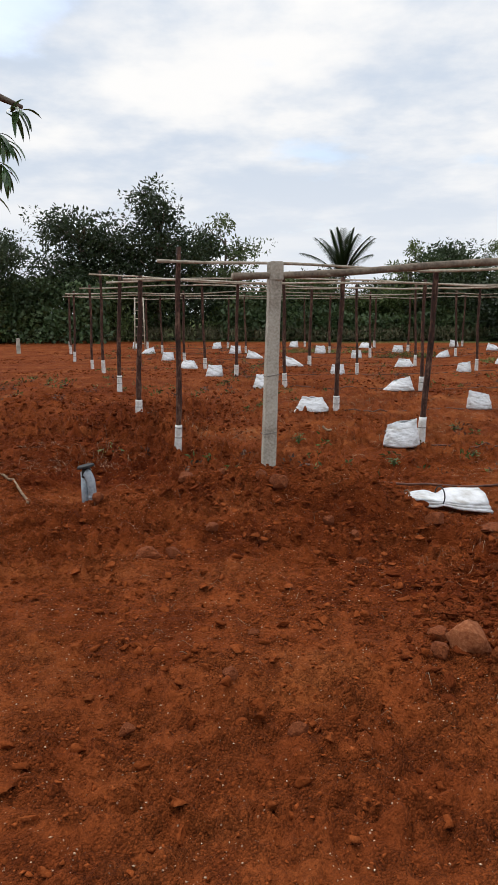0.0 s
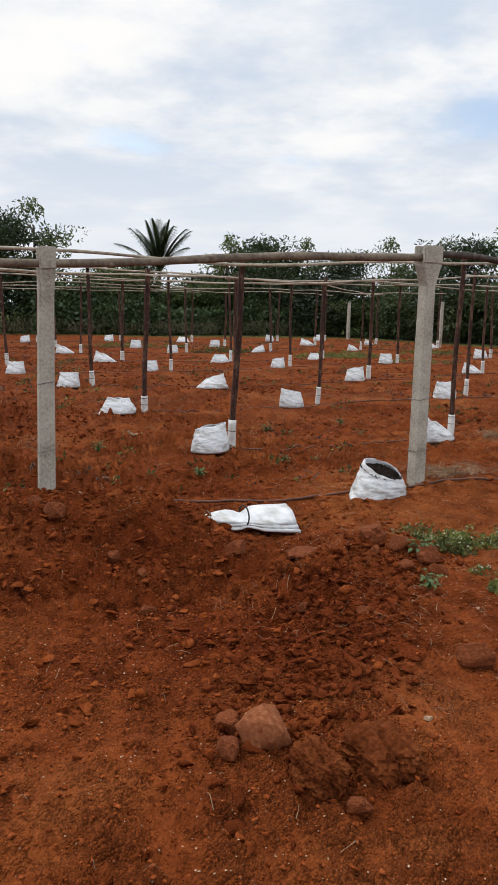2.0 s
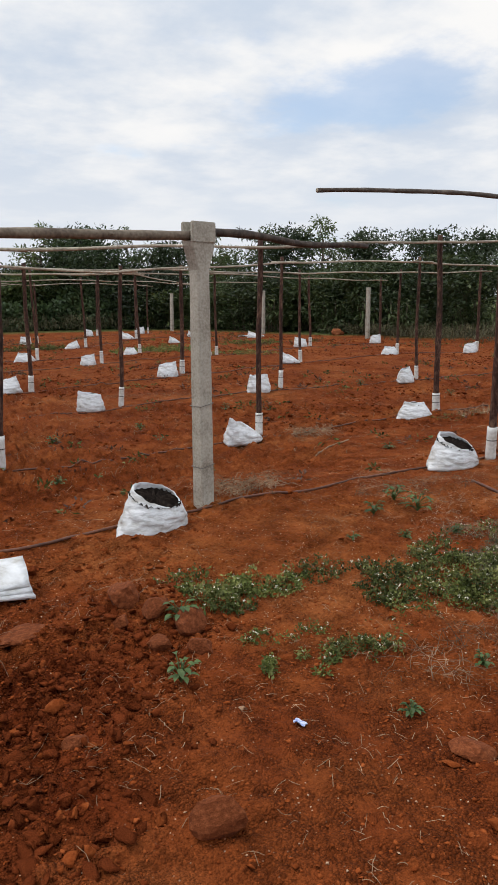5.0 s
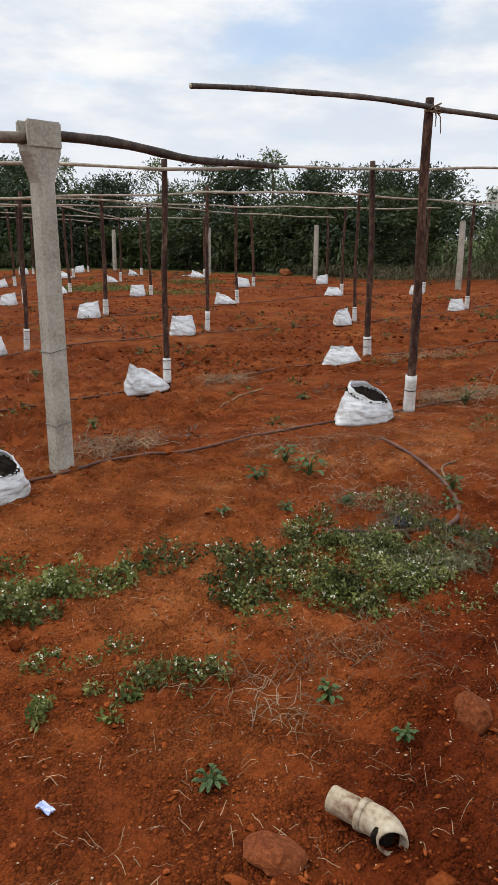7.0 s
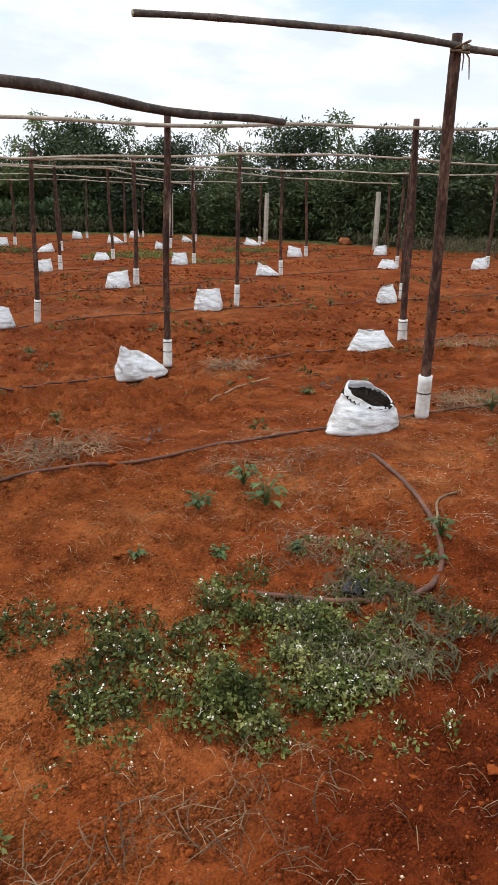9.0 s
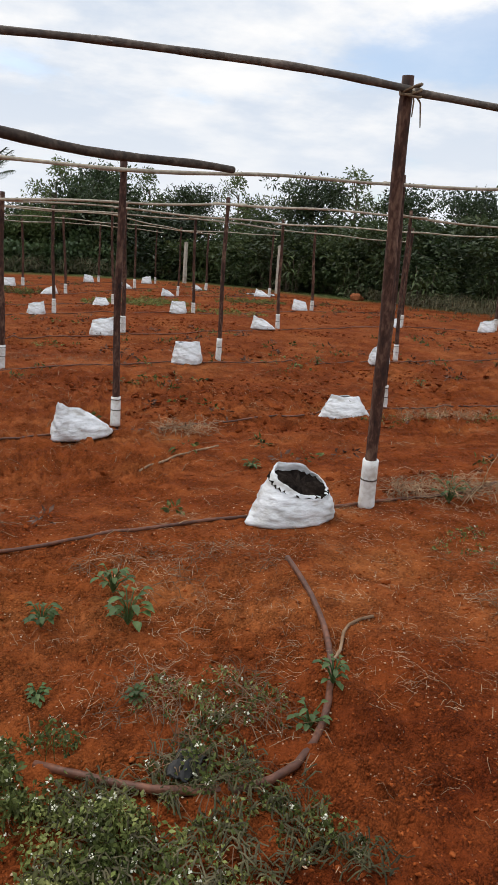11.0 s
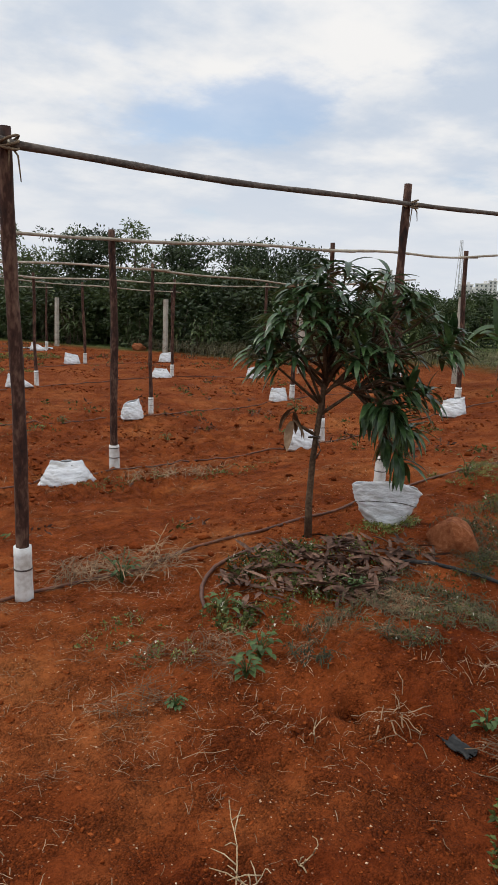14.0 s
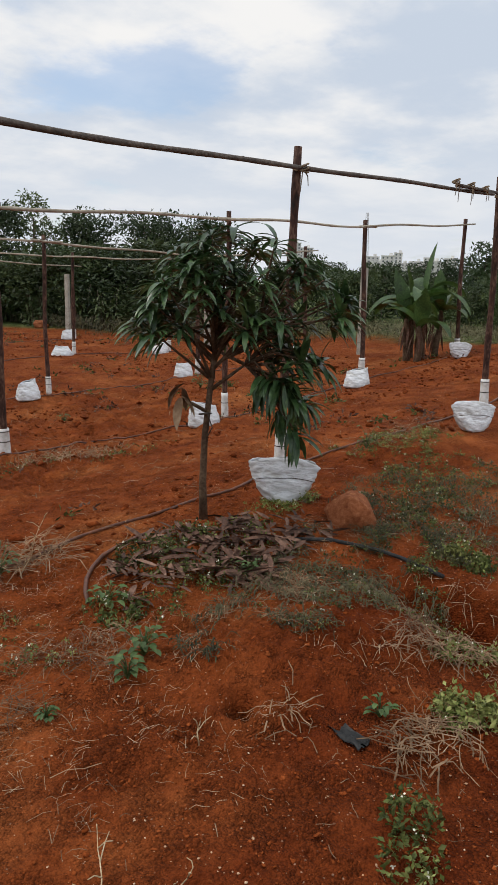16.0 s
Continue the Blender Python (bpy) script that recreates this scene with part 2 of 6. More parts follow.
M_GREYPOLE = material("weathered_pole", [(0.04, 0.031, 0.026), (0.095, 0.075, 0.060), (0.19, 0.155, 0.125)], 7, 0.75, 0.7, 40, 0.3, island=0.15)
M_OLDPOLE = material("old_grey_pole", [(0.085, 0.06375, 0.04675), (0.1785, 0.1403, 0.102), (0.2805, 0.2295, 0.17)], 7, 0.75, 0.7, 40, 0.3, island=0.1)
M_DARKPOLE = material("dark_barked_pole", [(0.0225, 0.0165, 0.0135), (0.05625, 0.04125, 0.0315), (0.1125, 0.08625, 0.0675)], 9, 0.8, 0.9, 40, 0.25, island=0.15)
M_CONCRETE = material("cast_concrete", [(0.24, 0.215, 0.17), (0.40, 0.37, 0.31), (0.52, 0.49, 0.42)], 5, 0.9, 0.5, 55, 0.2)
M_PAINT = material("white_wrap", [(0.46, 0.42, 0.37), (0.68, 0.67, 0.64), (0.76, 0.76, 0.75)], 6, 0.6, 0.3, 30, 0.3)
M_SACK = material("white_woven_sack", [(0.38, 0.36, 0.33), (0.60, 0.605, 0.61), (0.74, 0.75, 0.765)], 5, 0.6, 0.9, 15, 0.2, island=0.08, stretch=(1.0, 1.0, 2.4), dist=0.036, skew=0.7)
M_POTSOIL = material("dark_compost", [(0.006, 0.0045, 0.004), (0.014, 0.010, 0.008), (0.032, 0.024, 0.019)], 14, 0.95, 1.0, 60, 0.05)
M_TWINE = material("dark_twine", [(0.05, 0.04, 0.035), (0.12, 0.10, 0.085)], 30, 0.8, 0.3, 90, 0.2)
M_COIR = material("coir_rope", [(0.09, 0.06, 0.04), (0.24, 0.17, 0.10)], 40, 0.85, 0.5, 150, 0.2)
M_HOSE = material("black_drip_hose", [(0.05, 0.018, 0.010), (0.10, 0.038, 0.021), (0.19, 0.07, 0.035)], 6, 0.55, 0.2, 40, 0.4)
M_LEAF = material("weed_leaf", [(0.028, 0.040, 0.010), (0.100, 0.120, 0.029), (0.28, 0.275, 0.098)], 5, 0.65, 0.2, 30, 0.2, island=0.75, translucent=0.12)
M_GRASS = material("olive_grass", [(0.030, 0.029, 0.011), (0.078, 0.072, 0.032), (0.19, 0.160, 0.09)], 1.2, 0.6, 0.1, 12, 0.2, island=0.6, translucent=0.15)
M_BRUSH = material("dry_brush_stalk", [(0.07, 0.038, 0.020), (0.16, 0.095, 0.052), (0.33, 0.22, 0.135)], 3, 0.8, 0.1, 20, 0.2, island=0.6)
M_SEED = material("seedling_leaf", [(0.035, 0.065, 0.018), (0.07, 0.115, 0.032), (0.13, 0.18, 0.06)], 5, 0.55, 0.2, 30, 0.35, island=0.4, translucent=0.2)
M_VINE = material("vine_leaf", [(0.035, 0.06, 0.022), (0.065, 0.105, 0.04), (0.12, 0.165, 0.07)], 0.8, 0.45, 0.2, 8, 0.4, island=0.45, translucent=0.2)
M_MANGO = material("mango_leaf", [(0.015, 0.038, 0.014), (0.040, 0.082, 0.026), (0.105, 0.165, 0.055)], 4, 0.33, 0.2, 30, 0.45, island=0.45, translucent=0.15)
M_BANANA = material("banana_leaf", [(0.022, 0.045, 0.011), (0.045, 0.09, 0.02), (0.10, 0.16, 0.04)], 3, 0.45, 0.2, 30, 0.4, island=0.3, translucent=0.3)
M_HEDGE = material("hedge_leaf", [(0.018, 0.032, 0.012), (0.04, 0.062, 0.02), (0.085, 0.105, 0.035)], 0.6, 0.55, 0.2, 8, 0.3, island=0.55, translucent=0.2)
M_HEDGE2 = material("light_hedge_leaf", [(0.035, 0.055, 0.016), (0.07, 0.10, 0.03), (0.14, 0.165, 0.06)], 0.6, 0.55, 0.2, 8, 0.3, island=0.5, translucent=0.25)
M_TREE = material("tree_leaf", [(0.014, 0.025, 0.010), (0.03, 0.05, 0.018), (0.06, 0.08, 0.03)], 0.6, 0.5, 0.2, 8, 0.3, island=0.5, translucent=0.2)
M_TRUNK = material("tree_bark", [(0.05, 0.038, 0.028), (0.12, 0.095, 0.07), (0.2, 0.165, 0.13)], 8, 0.85, 0.8, 40, 0.2)
M_SAPLING = material("sapling_bark", [(0.04, 0.022, 0.013), (0.09, 0.055, 0.032), (0.16, 0.11, 0.07)], 12, 0.8, 0.6, 60, 0.2)
M_STRAW = material("dry_straw", [(0.10, 0.055, 0.030), (0.22, 0.135, 0.078), (0.42, 0.30, 0.19)], 3, 0.8, 0.1, 20, 0.2, island=0.5)
M_DEADLEAF = material("dead_leaf", [(0.045, 0.022, 0.015), (0.115, 0.058, 0.038), (0.27, 0.155, 0.105)], 6, 0.75, 0.3, 40, 0.25, island=0.5)
M_FLOWER = material("pale_flower", [(0.5, 0.48, 0.35), (0.75, 0.73, 0.6)], 20, 0.7, 0.1, 60, 0.2, island=0.2)
M_PVC = material("dirty_white_pvc", [(0.14, 0.06, 0.030), (0.40, 0.32, 0.22), (0.52, 0.45, 0.34)], 14, 0.6, 0.2, 50, 0.3)
M_PVCGREY = material("grey_pvc", [(0.18, 0.22, 0.25), (0.33, 0.38, 0.42), (0.44, 0.49, 0.52)], 6, 0.45, 0.1, 40, 0.45)
M_BLACK = material("black_plastic", [(0.010, 0.010, 0.010), (0.022, 0.022, 0.022), (0.05, 0.045, 0.04)], 10, 0.65, 0.3, 50, 0.2)
M_TOWN = material("town_plaster", [(0.40, 0.38, 0.36), (0.62, 0.60, 0.57), (0.72, 0.70, 0.68)], 0.1, 0.9, 0.05, 1, 0.2, island=0.25)
M_GLASSDARK = material("dark_window", [(0.05, 0.06, 0.07), (0.10, 0.11, 0.12)], 0.3, 0.3, 0.0, 1, 0.5)
M_STEEL = material("galvanised_steel", [(0.25, 0.25, 0.25), (0.4, 0.4, 0.4)], 1, 0.5, 0.1, 10, 0.5)
M_WIRE = material("fence_wire", [(0.12, 0.11, 0.10), (0.22, 0.20, 0.18)], 20, 0.6, 0.1, 60, 0.4)
M_BLUE = material("blue_white_wrapper", [(0.65, 0.68, 0.74), (0.25, 0.32, 0.62), (0.7, 0.72, 0.76)], 30, 0.4, 0.2, 60, 0.5)


# ---- building helpers ----
def mesh_of(name, verts, faces, mat, smooth=True):
    me = bpy.data.meshes.new(name)
    me.from_pydata([tuple(map(float, v)) for v in verts], [], [tuple(map(int, f)) for f in faces])
    me.materials.append(mat)
    if smooth:
        me.polygons.foreach_set("use_smooth", np.ones(len(me.polygons), bool))
    me.update()
    return me


def fast_mesh(name, verts, faces, mat, smooth=False):
    """A mesh from arrays: verts (n, 3), faces (m, k) with k corners each."""
    verts, faces = np.asarray(verts, np.float32), np.asarray(faces, np.int32)
    me = bpy.data.meshes.new(name)
    me.vertices.add(len(verts))
    me.vertices.foreach_set("co", verts.ravel())
    m, k = faces.shape
    me.loops.add(m * k)
    me.loops.foreach_set("vertex_index", faces.ravel())
    me.polygons.add(m)
    me.polygons.foreach_set("loop_start", np.arange(0, m * k, k, dtype=np.int32))
    me.polygons.foreach_set("loop_total", np.full(m, k, np.int32))
    me.materials.append(mat)
    if smooth:
        me.polygons.foreach_set("use_smooth", np.ones(m, bool))
    me.update(calc_edges=True)
    return me


def thing(name, m, label, category, group="", kind=""):
    e = new(name)
    e.empty_display_size = 0.1
    e.matrix_basis = m
    return tagged(e, label, category, group, kind)


def part(name, me, parent, label="", kind=""):
    ob = new(name, me)
    tagged(ob, kind=kind)
    ob.parent = parent
    return tagged(ob, label) if label else ob


def lattice(ix, iy, s):
    h = (ix.astype(np.int64) * 374761393 + iy.astype(np.int64) * 668265263 + s * 974711) & 0x7FFFFFFF
    h = ((h ^ (h >> 13)) * 1274126177) & 0x7FFFFFFF
    return ((h ^ (h >> 16)) & 0xFFFF) / 65535.0


def vnoise(x, y, s=0):
    ix, iy = np.floor(x), np.floor(y)
    fx, fy = x - ix, y - iy
    fx, fy = fx * fx * (3 - 2 * fx), fy * fy * (3 - 2 * fy)
    a, b = lattice(ix, iy, s), lattice(ix + 1, iy, s)
    c, d = lattice(ix, iy + 1, s), lattice(ix + 1, iy + 1, s)
    return (a + (b - a) * fx) * (1 - fy) + (c + (d - c) * fx) * fy - 0.5


def smooth(v, a, b):
    u = np.clip((v - a) / (b - a), 0, 1)
    return u * u * (3 - 2 * u)


# heaps, banks and hollows: x, y, radius x, radius y, height
MOUNDS = [
    (0.15, 5.95, 0.85, 0.55, 0.24), (0.95, 5.75, 0.5, 0.40, 0.14), (-0.55, 5.2, 0.8, 0.55, 0.07),
    (2.35, 5.2, 0.40, 0.35, 0.07), (1.1, 3.1, 0.40, 0.28, 0.05), (-2.2, 9.5, 1.2, 3.0, 0.12),
    (8.2, 6.6, 0.9, 0.7, 0.05), (7.5, 5.75, 0.7, 0.30, 0.02), (7.7, 5.40, 0.55, 0.30, 0.13), (1.75, 4.35, 0.35, 0.55, 0.05), (-1.25, 6.15, 0.45, 0.35, -0.12),
    (8.62, 4.85, 0.17, 0.55, -0.46), (-3.6, 16.0, 1.5, 4.0, 0.16), (-2.6, 8.2, 0.7, 0.5, 0.10), (-1.7, 10.4, 0.6, 0.5, 0.10), (-3.4, 12.0, 0.9, 0.8, 0.15), (9.2, 6.4, 0.5, 0.4, 0.03), (1.65, 5.9, 0.55, 0.32, -0.075), (7.20, 5.245, 0.05, 0.05, -0.17),
]


def broad(x, y):
    f = y - (6.1 + 0.2 * x)
    w = x - 0.8 * np.maximum(y - 7.5, -0.3)
    z = 0.05 - 0.035 * smooth(x, 2.0, 3.2) * (1 - smooth(x, 5.5, 7.5)) - 0.19 * smooth(f, -0.5, 2.6) + 0.12 * smooth(f, 3.0, 11.0)
    z = z + 0.065 * np.clip(w - 7.5, 0, 9.0) * smooth(y, 4.5, 7.0)
    for mx, my, rx, ry, h in MOUNDS:
        z = z + h * np.exp(-((x - mx) / rx) ** 2 - ((y - my) / ry) ** 2)
    return z


def ground(x, y):
    x, y = np.asarray(x, float), np.asarray(y, float)
    near = np.exp(-((np.hypot(x - 4, y - 6)) / 20.0) ** 2)
    spoil = np.exp(-((x - 0.4) / 2.2) ** 2 - ((y - 5.4) / 2.0) ** 2)
    spoil = spoil + 0.9 * np.exp(-((x - 1.75 - 0.55 * (y - 4.3)) / 0.4) ** 2 - ((y - 4.3) / 1.0) ** 2)
    spoil = spoil + 1.0 * np.exp(-((x + 2.4) / 2.1) ** 2 - ((y - 10.5) / 4.5) ** 2)
    z = broad(x, y) + 0.06 * vnoise(x * 0.9, y * 0.9, 1) * near + 0.03 * near * vnoise(x * 3.1, y * 3.1, 2)
    rough = smooth(vnoise(x * 0.8, y * 0.8, 5) + 0.5 * vnoise(x * 2.1, y * 2.1, 6), -0.25, 0.35)
    tilled = smooth(y - 0.15 * x, 6.3, 8.3)
    amp = (0.34 + 0.6 * rough + 0.35 * (1 - smooth(x, 2.0, 3.2)) * (0.3 + 0.7 * rough) + 1.2 * spoil * (0.4 + 0.6 * rough)) * near * (1 + 1.1 * tilled)
    for f, a, sd in ((4.3, 0.030, 11), (8.7, 0.032, 12), (17.0, 0.034, 13), (29.0, 0.030, 14)):
        z = z + amp * a * (np.abs(2 * vnoise(x * f + 0.3 * y, y * f, sd)) - 0.4)
    return z


def gz(x, y):
    return float(ground(np.array([x]), np.array([y]))[0])


def graded(lo, hi, step, far_lo, far_hi, slow_lo, slow_hi):
    """Grid lines: even between lo and hi, widening slowly for some metres on either side and then fast to the horizon."""
    mid = list(np.arange(lo, hi + step / 2, step))
    s, v, left = step, lo, []
    while v > far_lo:
        s *= 1.016 if lo - v < slow_lo else 1.10
        v -= s
        left.append(v)
    s, v, right = step, mid[-1], []
    while v < far_hi:
        s *= 1.016 if v - hi < slow_hi else 1.10
        v += s
        right.append(v)
    return np.array(left[::-1] + mid + right)


def turf_at(x, y):
    """Where the red field ends and green growth begins: behind the far fence and along the back hedge."""
    back = smooth(y + 0.15 * x, 39.5, 42.0)
    side = smooth((x - 17.5) * 0.9 + (y - 30.0) * 0.42 + 1.6 * vnoise(x * 0.5, y * 0.5, 8), 0.0, 2.2)
    near_right = smooth(x - 21.0 + 1.5 * vnoise(x * 0.5, y * 0.5, 9), 0.0, 2.0)
    return np.clip(np.maximum(np.maximum(back, side), near_right), 0, 1)


# freshly dug, damp earth (above 0) and trodden, dry earth (below 0): x, y, radius x, radius y, strength
# entries past x 8.5 also put the shade among weeds into the colour
DAMP_SHADE = [(0.6, 5.2, 1.6, 1.1, 0.22), (1.75, 4.3, 0.45, 0.9, 0.32), (4.25, 3.9, 0.42, 0.5, 0.55), (4.85, 4.45, 0.5, 0.3, 0.35), (5.2, 4.5, 0.5, 0.3, 0.2), (8.75, 4.55, 0.5, 0.6, 0.42), (8.2, 4.3, 0.55, 0.5, 0.2), (5.9, 4.8, 0.5, 0.3, 0.14),
        (6.9, 4.4, 0.8, 0.45, 0.16), (6.0, 4.4, 0.8, 0.5, 0.30), (8.0, 4.3, 0.7, 0.5, 0.12), (3.7, 3.7, 0.9, 0.4, 0.32), (-2.4, 9.8, 1.6, 3.0, 0.34), (-1.6, 7.2, 1.2, 0.9, 0.25), (7.6, 4.7, 0.8, 0.5, 0.18), (8.6, 5.2, 0.5, 0.5, 0.35), (4.0, 3.6, 0.5, 0.5, 0.35), (3.5, 3.3, 0.6, 0.4, 0.25), (0.3, 3.0, 1.5, 0.7, 0.12), (3.2, 4.3, 0.5, 0.8, -0.28), (3.3, 6.2, 1.3, 0.6, -0.48), (2.35, 3.7, 0.6, 0.5, -0.22), (5.0, 7.2, 1.2, 0.4, -0.16), (7.0, 5.3, 0.9, 0.5, 0.08), (7.6, 4.15, 0.7, 0.35, 0.30), (5.6, 5.2, 0.7, 0.5, 0.10), (2.9, 7.0, 0.9, 0.4, -0.22)]


def damp_shade_at(x, y):
    near = np.exp(-(np.hypot(x - 4, y - 6) / 20.0) ** 2)
    z = 0.5 + 0.06 * (1 - smooth(x, 1.6, 3.0)) - 0.06 * smooth(y, 7.5, 11.0) + (0.30 * vnoise(x * 0.7, y * 1.3, 61) + 0.25 * vnoise(x * 2.3, y * 3.0, 62) + 0.2 * vnoise(x * 6.0, y * 7.0, 63)) * (0.4 + 0.6 * near)
    for mx, my, rx, ry, h in DAMP_SHADE:
        d = ((x - mx) / rx) ** 2 + ((y - my) / ry) ** 2 + 0.9 * vnoise(x * 3.0, y * 3.0, 64)
        z = z + h * np.exp(-np.clip(d, 0, None))
    return np.clip(z, 0, 1)


gx, gy = graded(-1.2, 8.6, 0.0195, -900, 900, 3.0, 5.0), graded(2.3, 7.0, 0.0185, -900, 900, 0.0, 16.0)
GX, GY = np.meshgrid(gx, gy)
GZ = ground(GX, GY)
nx, ny = len(gx), len(gy)
idx = np.arange(nx * ny).reshape(ny, nx)
quads = np.stack([idx[:-1, :-1], idx[:-1, 1:], idx[1:, 1:], idx[1:, :-1]], -1).reshape(-1, 4)
me = fast_mesh("ground", np.stack([GX, GY, GZ], -1).reshape(-1, 3), quads, M_SOIL, True)
att = me.attributes.new("turf", "FLOAT", "POINT")
att.data.foreach_set("value", turf_at(GX, GY).ravel().astype(np.float32))
att = me.attributes.new("damp", "FLOAT", "POINT")
att.data.foreach_set("value", damp_shade_at(GX, GY).ravel().astype(np.float32))
tagged(new("ground", me), "bare red laterite soil of a newly planted field", "ground", kind="structure")


def tube_data(points, radii, sides=8, cap=True):
    """A round bar along points, with a radius at each."""
    P = np.asarray(points, float)
    R = np.full(len(P), radii, float) if np.isscalar(radii) else np.asarray(radii, float)
    T = np.gradient(P, axis=0)
    T /= np.linalg.norm(T, axis=1)[:, None] + 1e-9
    ref = np.array([0.0, 0, 1]) if abs(T[0][2]) < 0.8 else np.array([1.0, 0, 0])
    V = []
    for p, t, r in zip(P, T, R):
        a = np.cross(ref, t)
        a /= np.linalg.norm(a) + 1e-9
        b = np.cross(t, a)
        ref = np.cross(t, a) if abs(np.dot(ref, t)) > 0.98 else ref
        for k in range(sides):
            an = 2 * math.pi * k / sides
            V.append(p + r * (math.cos(an) * a + math.sin(an) * b))
    F = []
    n = len(P)
    for i in range(n - 1):
        for k in range(sides):
            k2 = (k + 1) % sides
            F.append((i * sides + k, i * sides + k2, (i + 1) * sides + k2, (i + 1) * sides + k))
    if cap:
        F.append(tuple(range(sides))[::-1])
        F.append(tuple(range((n - 1) * sides, n * sides)))
    return V, F


def joined(*pieces):
    V, F = [], []
    for v, f in pieces:
        o = len(V)
        V += list(v)
        F += [tuple(i + o for i in q) for q in f]
    return V, F


def tube(name, points, radii, mat, parent=None, sides=8, label=""):
    me = mesh_of(name, *tube_data(points, radii, sides), mat)
    return part(name, me, parent, label) if parent else new(name, me)


def wobble(a, b, n, amp, rnd):
    """Points from a to b that wander a little from the straight line."""
    a, b = np.array(a, float), np.array(b, float)
    out = []
    ph = [rnd.uniform(0, 6.28) for _ in range(4)]
    for k in range(n):
        u = k / (n - 1)
        e = math.sin(math.pi * u)
        off = np.array([math.sin(5 * u + ph[0]), math.sin(4.2 * u + ph[1]), 0.7 * math.sin(6.1 * u + ph[2])]) * amp * e
        out.append(a + (b - a) * u + off)
    return out


# ---- trellis ----
def wooden_post(x, y, top, lean=(0.0, 0.0), r=0.045, seed=0):
    rnd = random.Random(seed)
    z0 = gz(x, y)
    h = top - z0
    t = thing("wooden_post", pose(x, y, z0), "bark-stripped dark wooden trellis post with a white-wrapped foot", "post", "trellis posts")
    pts = wobble((0, 0, -0.15), (lean[0], lean[1], h), 17, 0.016, rnd)
    rad = [r * (1.0 - 0.14 * k / 16 + rnd.uniform(-0.09, 0.09)) for k in range(17)]
    tube("pole", pts, rad, M_BARK, t, 9)
    hw = rnd.uniform(0.26, 0.34)
    PA = np.array(pts)
    lean_at = lambda z: (float(np.interp(z, PA[:, 2], PA[:, 0])), float(np.interp(z, PA[:, 2], PA[:, 1])), z)
    zs = np.linspace(-0.02, hw, 8)
    wrap = tube("wrap", [lean_at(z) for z in zs], [r * (1.36 - 0.10 * k / 7 + rnd.uniform(-0.025, 0.025)) for k in range(8)], M_PAINT, t, 12, "white sheet wrapped round the foot")
    for z in (hw * 0.52, hw * 0.9) if seed % 3 else (hw * 0.6,):
        tube("twine", [lean_at(z - 0.004), lean_at(z + 0.004)], r * 1.38, M_TWINE, wrap, 12)
    return t


# columns of posts from the front row backwards: x, y
COLUMNS = {
    -2: [(-0.90, 8.95), (-1.80, 11.5), (-2.65, 14.3), (-3.7, 17.8), (-4.6, 20.5), (-6.0, 24.0), (-7.3, 28.5), (-8.5, 33.0)],
    -1: [(2.22, 9.68), (1.38, 12.45), (0.64, 16.0), (-0.52, 18.5), (-1.5, 21.2), (-2.5, 25.0), (-3.8, 29.0), (-5.0, 33.0)],
    0: [(6.51, 7.18), (5.48, 10.2), (4.60, 13.55), (3.55, 15.9), (2.62, 19.3), (1.57, 22.3), (0.4, 25.8), (-0.5, 29.0), (-1.4, 33.0)],
    1: [(9.87, 7.67), (8.77, 10.67), (7.81, 13.97), (6.9, 16.8), (6.1, 20.6), (4.84, 22.7), (4.07, 26.9), (2.83, 29.6), (2.14, 34.5)],
    2: [(13.0, 7.5), (11.6, 10.35), (11.1, 14.1), (10.6, 18.1), (9.6, 21.2), (8.0, 23.4), (7.2, 27.0), (6.2, 30.7), (5.4, 34.6)],
    3: [None, (15.1, 10.9), (14.6, 14.6), (14.6, 19.4), (14.0, 23.4), (11.1, 28.0), (10.4, 31.6), (9.6, 35.0)],
    4: [None, (18.5, 11.2), (17.3, 14.2), (16.9, 18.6), (17.2, 23.9), (15.2, 29.6), (13.4, 32.0), (12.2, 35.6)],
}
LEANS = {(0, 0): (-0.11, -0.14), (-1, 1): (0.11, -0.02), (-2, 1): (0.06, 0.0), (-2, 2): (0.08, 0), (-2, 3): (0.08, 0)}
TOPS = {(0, 0): 2.50, (1, 0): 2.74, (2, 0): 2.86, (-1, 1): 2.16, (-2, 1): 2.30, (-1, 2): 2.12, (0, 1): 2.29, (1, 1): 2.47,
        (1, 2): 2.32, (0, 2): 2.10, (2, 2): 2.38, (-2, 2): 2.10, (-2, 3): 2.24, (3, 1): 2.75, (4, 1): 3.05, (2, 1): 2.55}
POSTS = {}
for ci, col in COLUMNS.items():
    j0 = 1 if ci < 0 else 0
    for k, xy in enumerate(col):
        if xy is None:
            continue
        j = j0 + k
        rnd = random.Random(ci * 57 + j)
        g0 = float(broad(np.array(xy[0]), np.array(xy[1])))
        top = TOPS.get((ci, j), g0 + 2.36 + rnd.uniform(-0.10, 0.08))
        lean = LEANS.get((ci, j), (rnd.uniform(-0.08, 0.08), rnd.uniform(-0.08, 0.08)))
        POSTS[ci, j] = (xy[0], xy[1], top, lean)
        r = 0.039 if (ci, j) == (0, 0) else rnd.uniform(0.034, 0.046)
        wooden_post(*POSTS[ci, j][:3], lean, r, abs(ci * 31 + j * 7))


DROPS = {(-2, 1): 0.17, (-2, 2): 0.06, (-2, 3): 0.12}


def rail_at(ci, j, drop=None):
    drop = DROPS.get((ci, j), 0.10) if drop is None else drop
    x, y, top, lean = POSTS[ci, j]
    return np.array([x + lean[0], y + lean[1] - 0.06, top - drop])


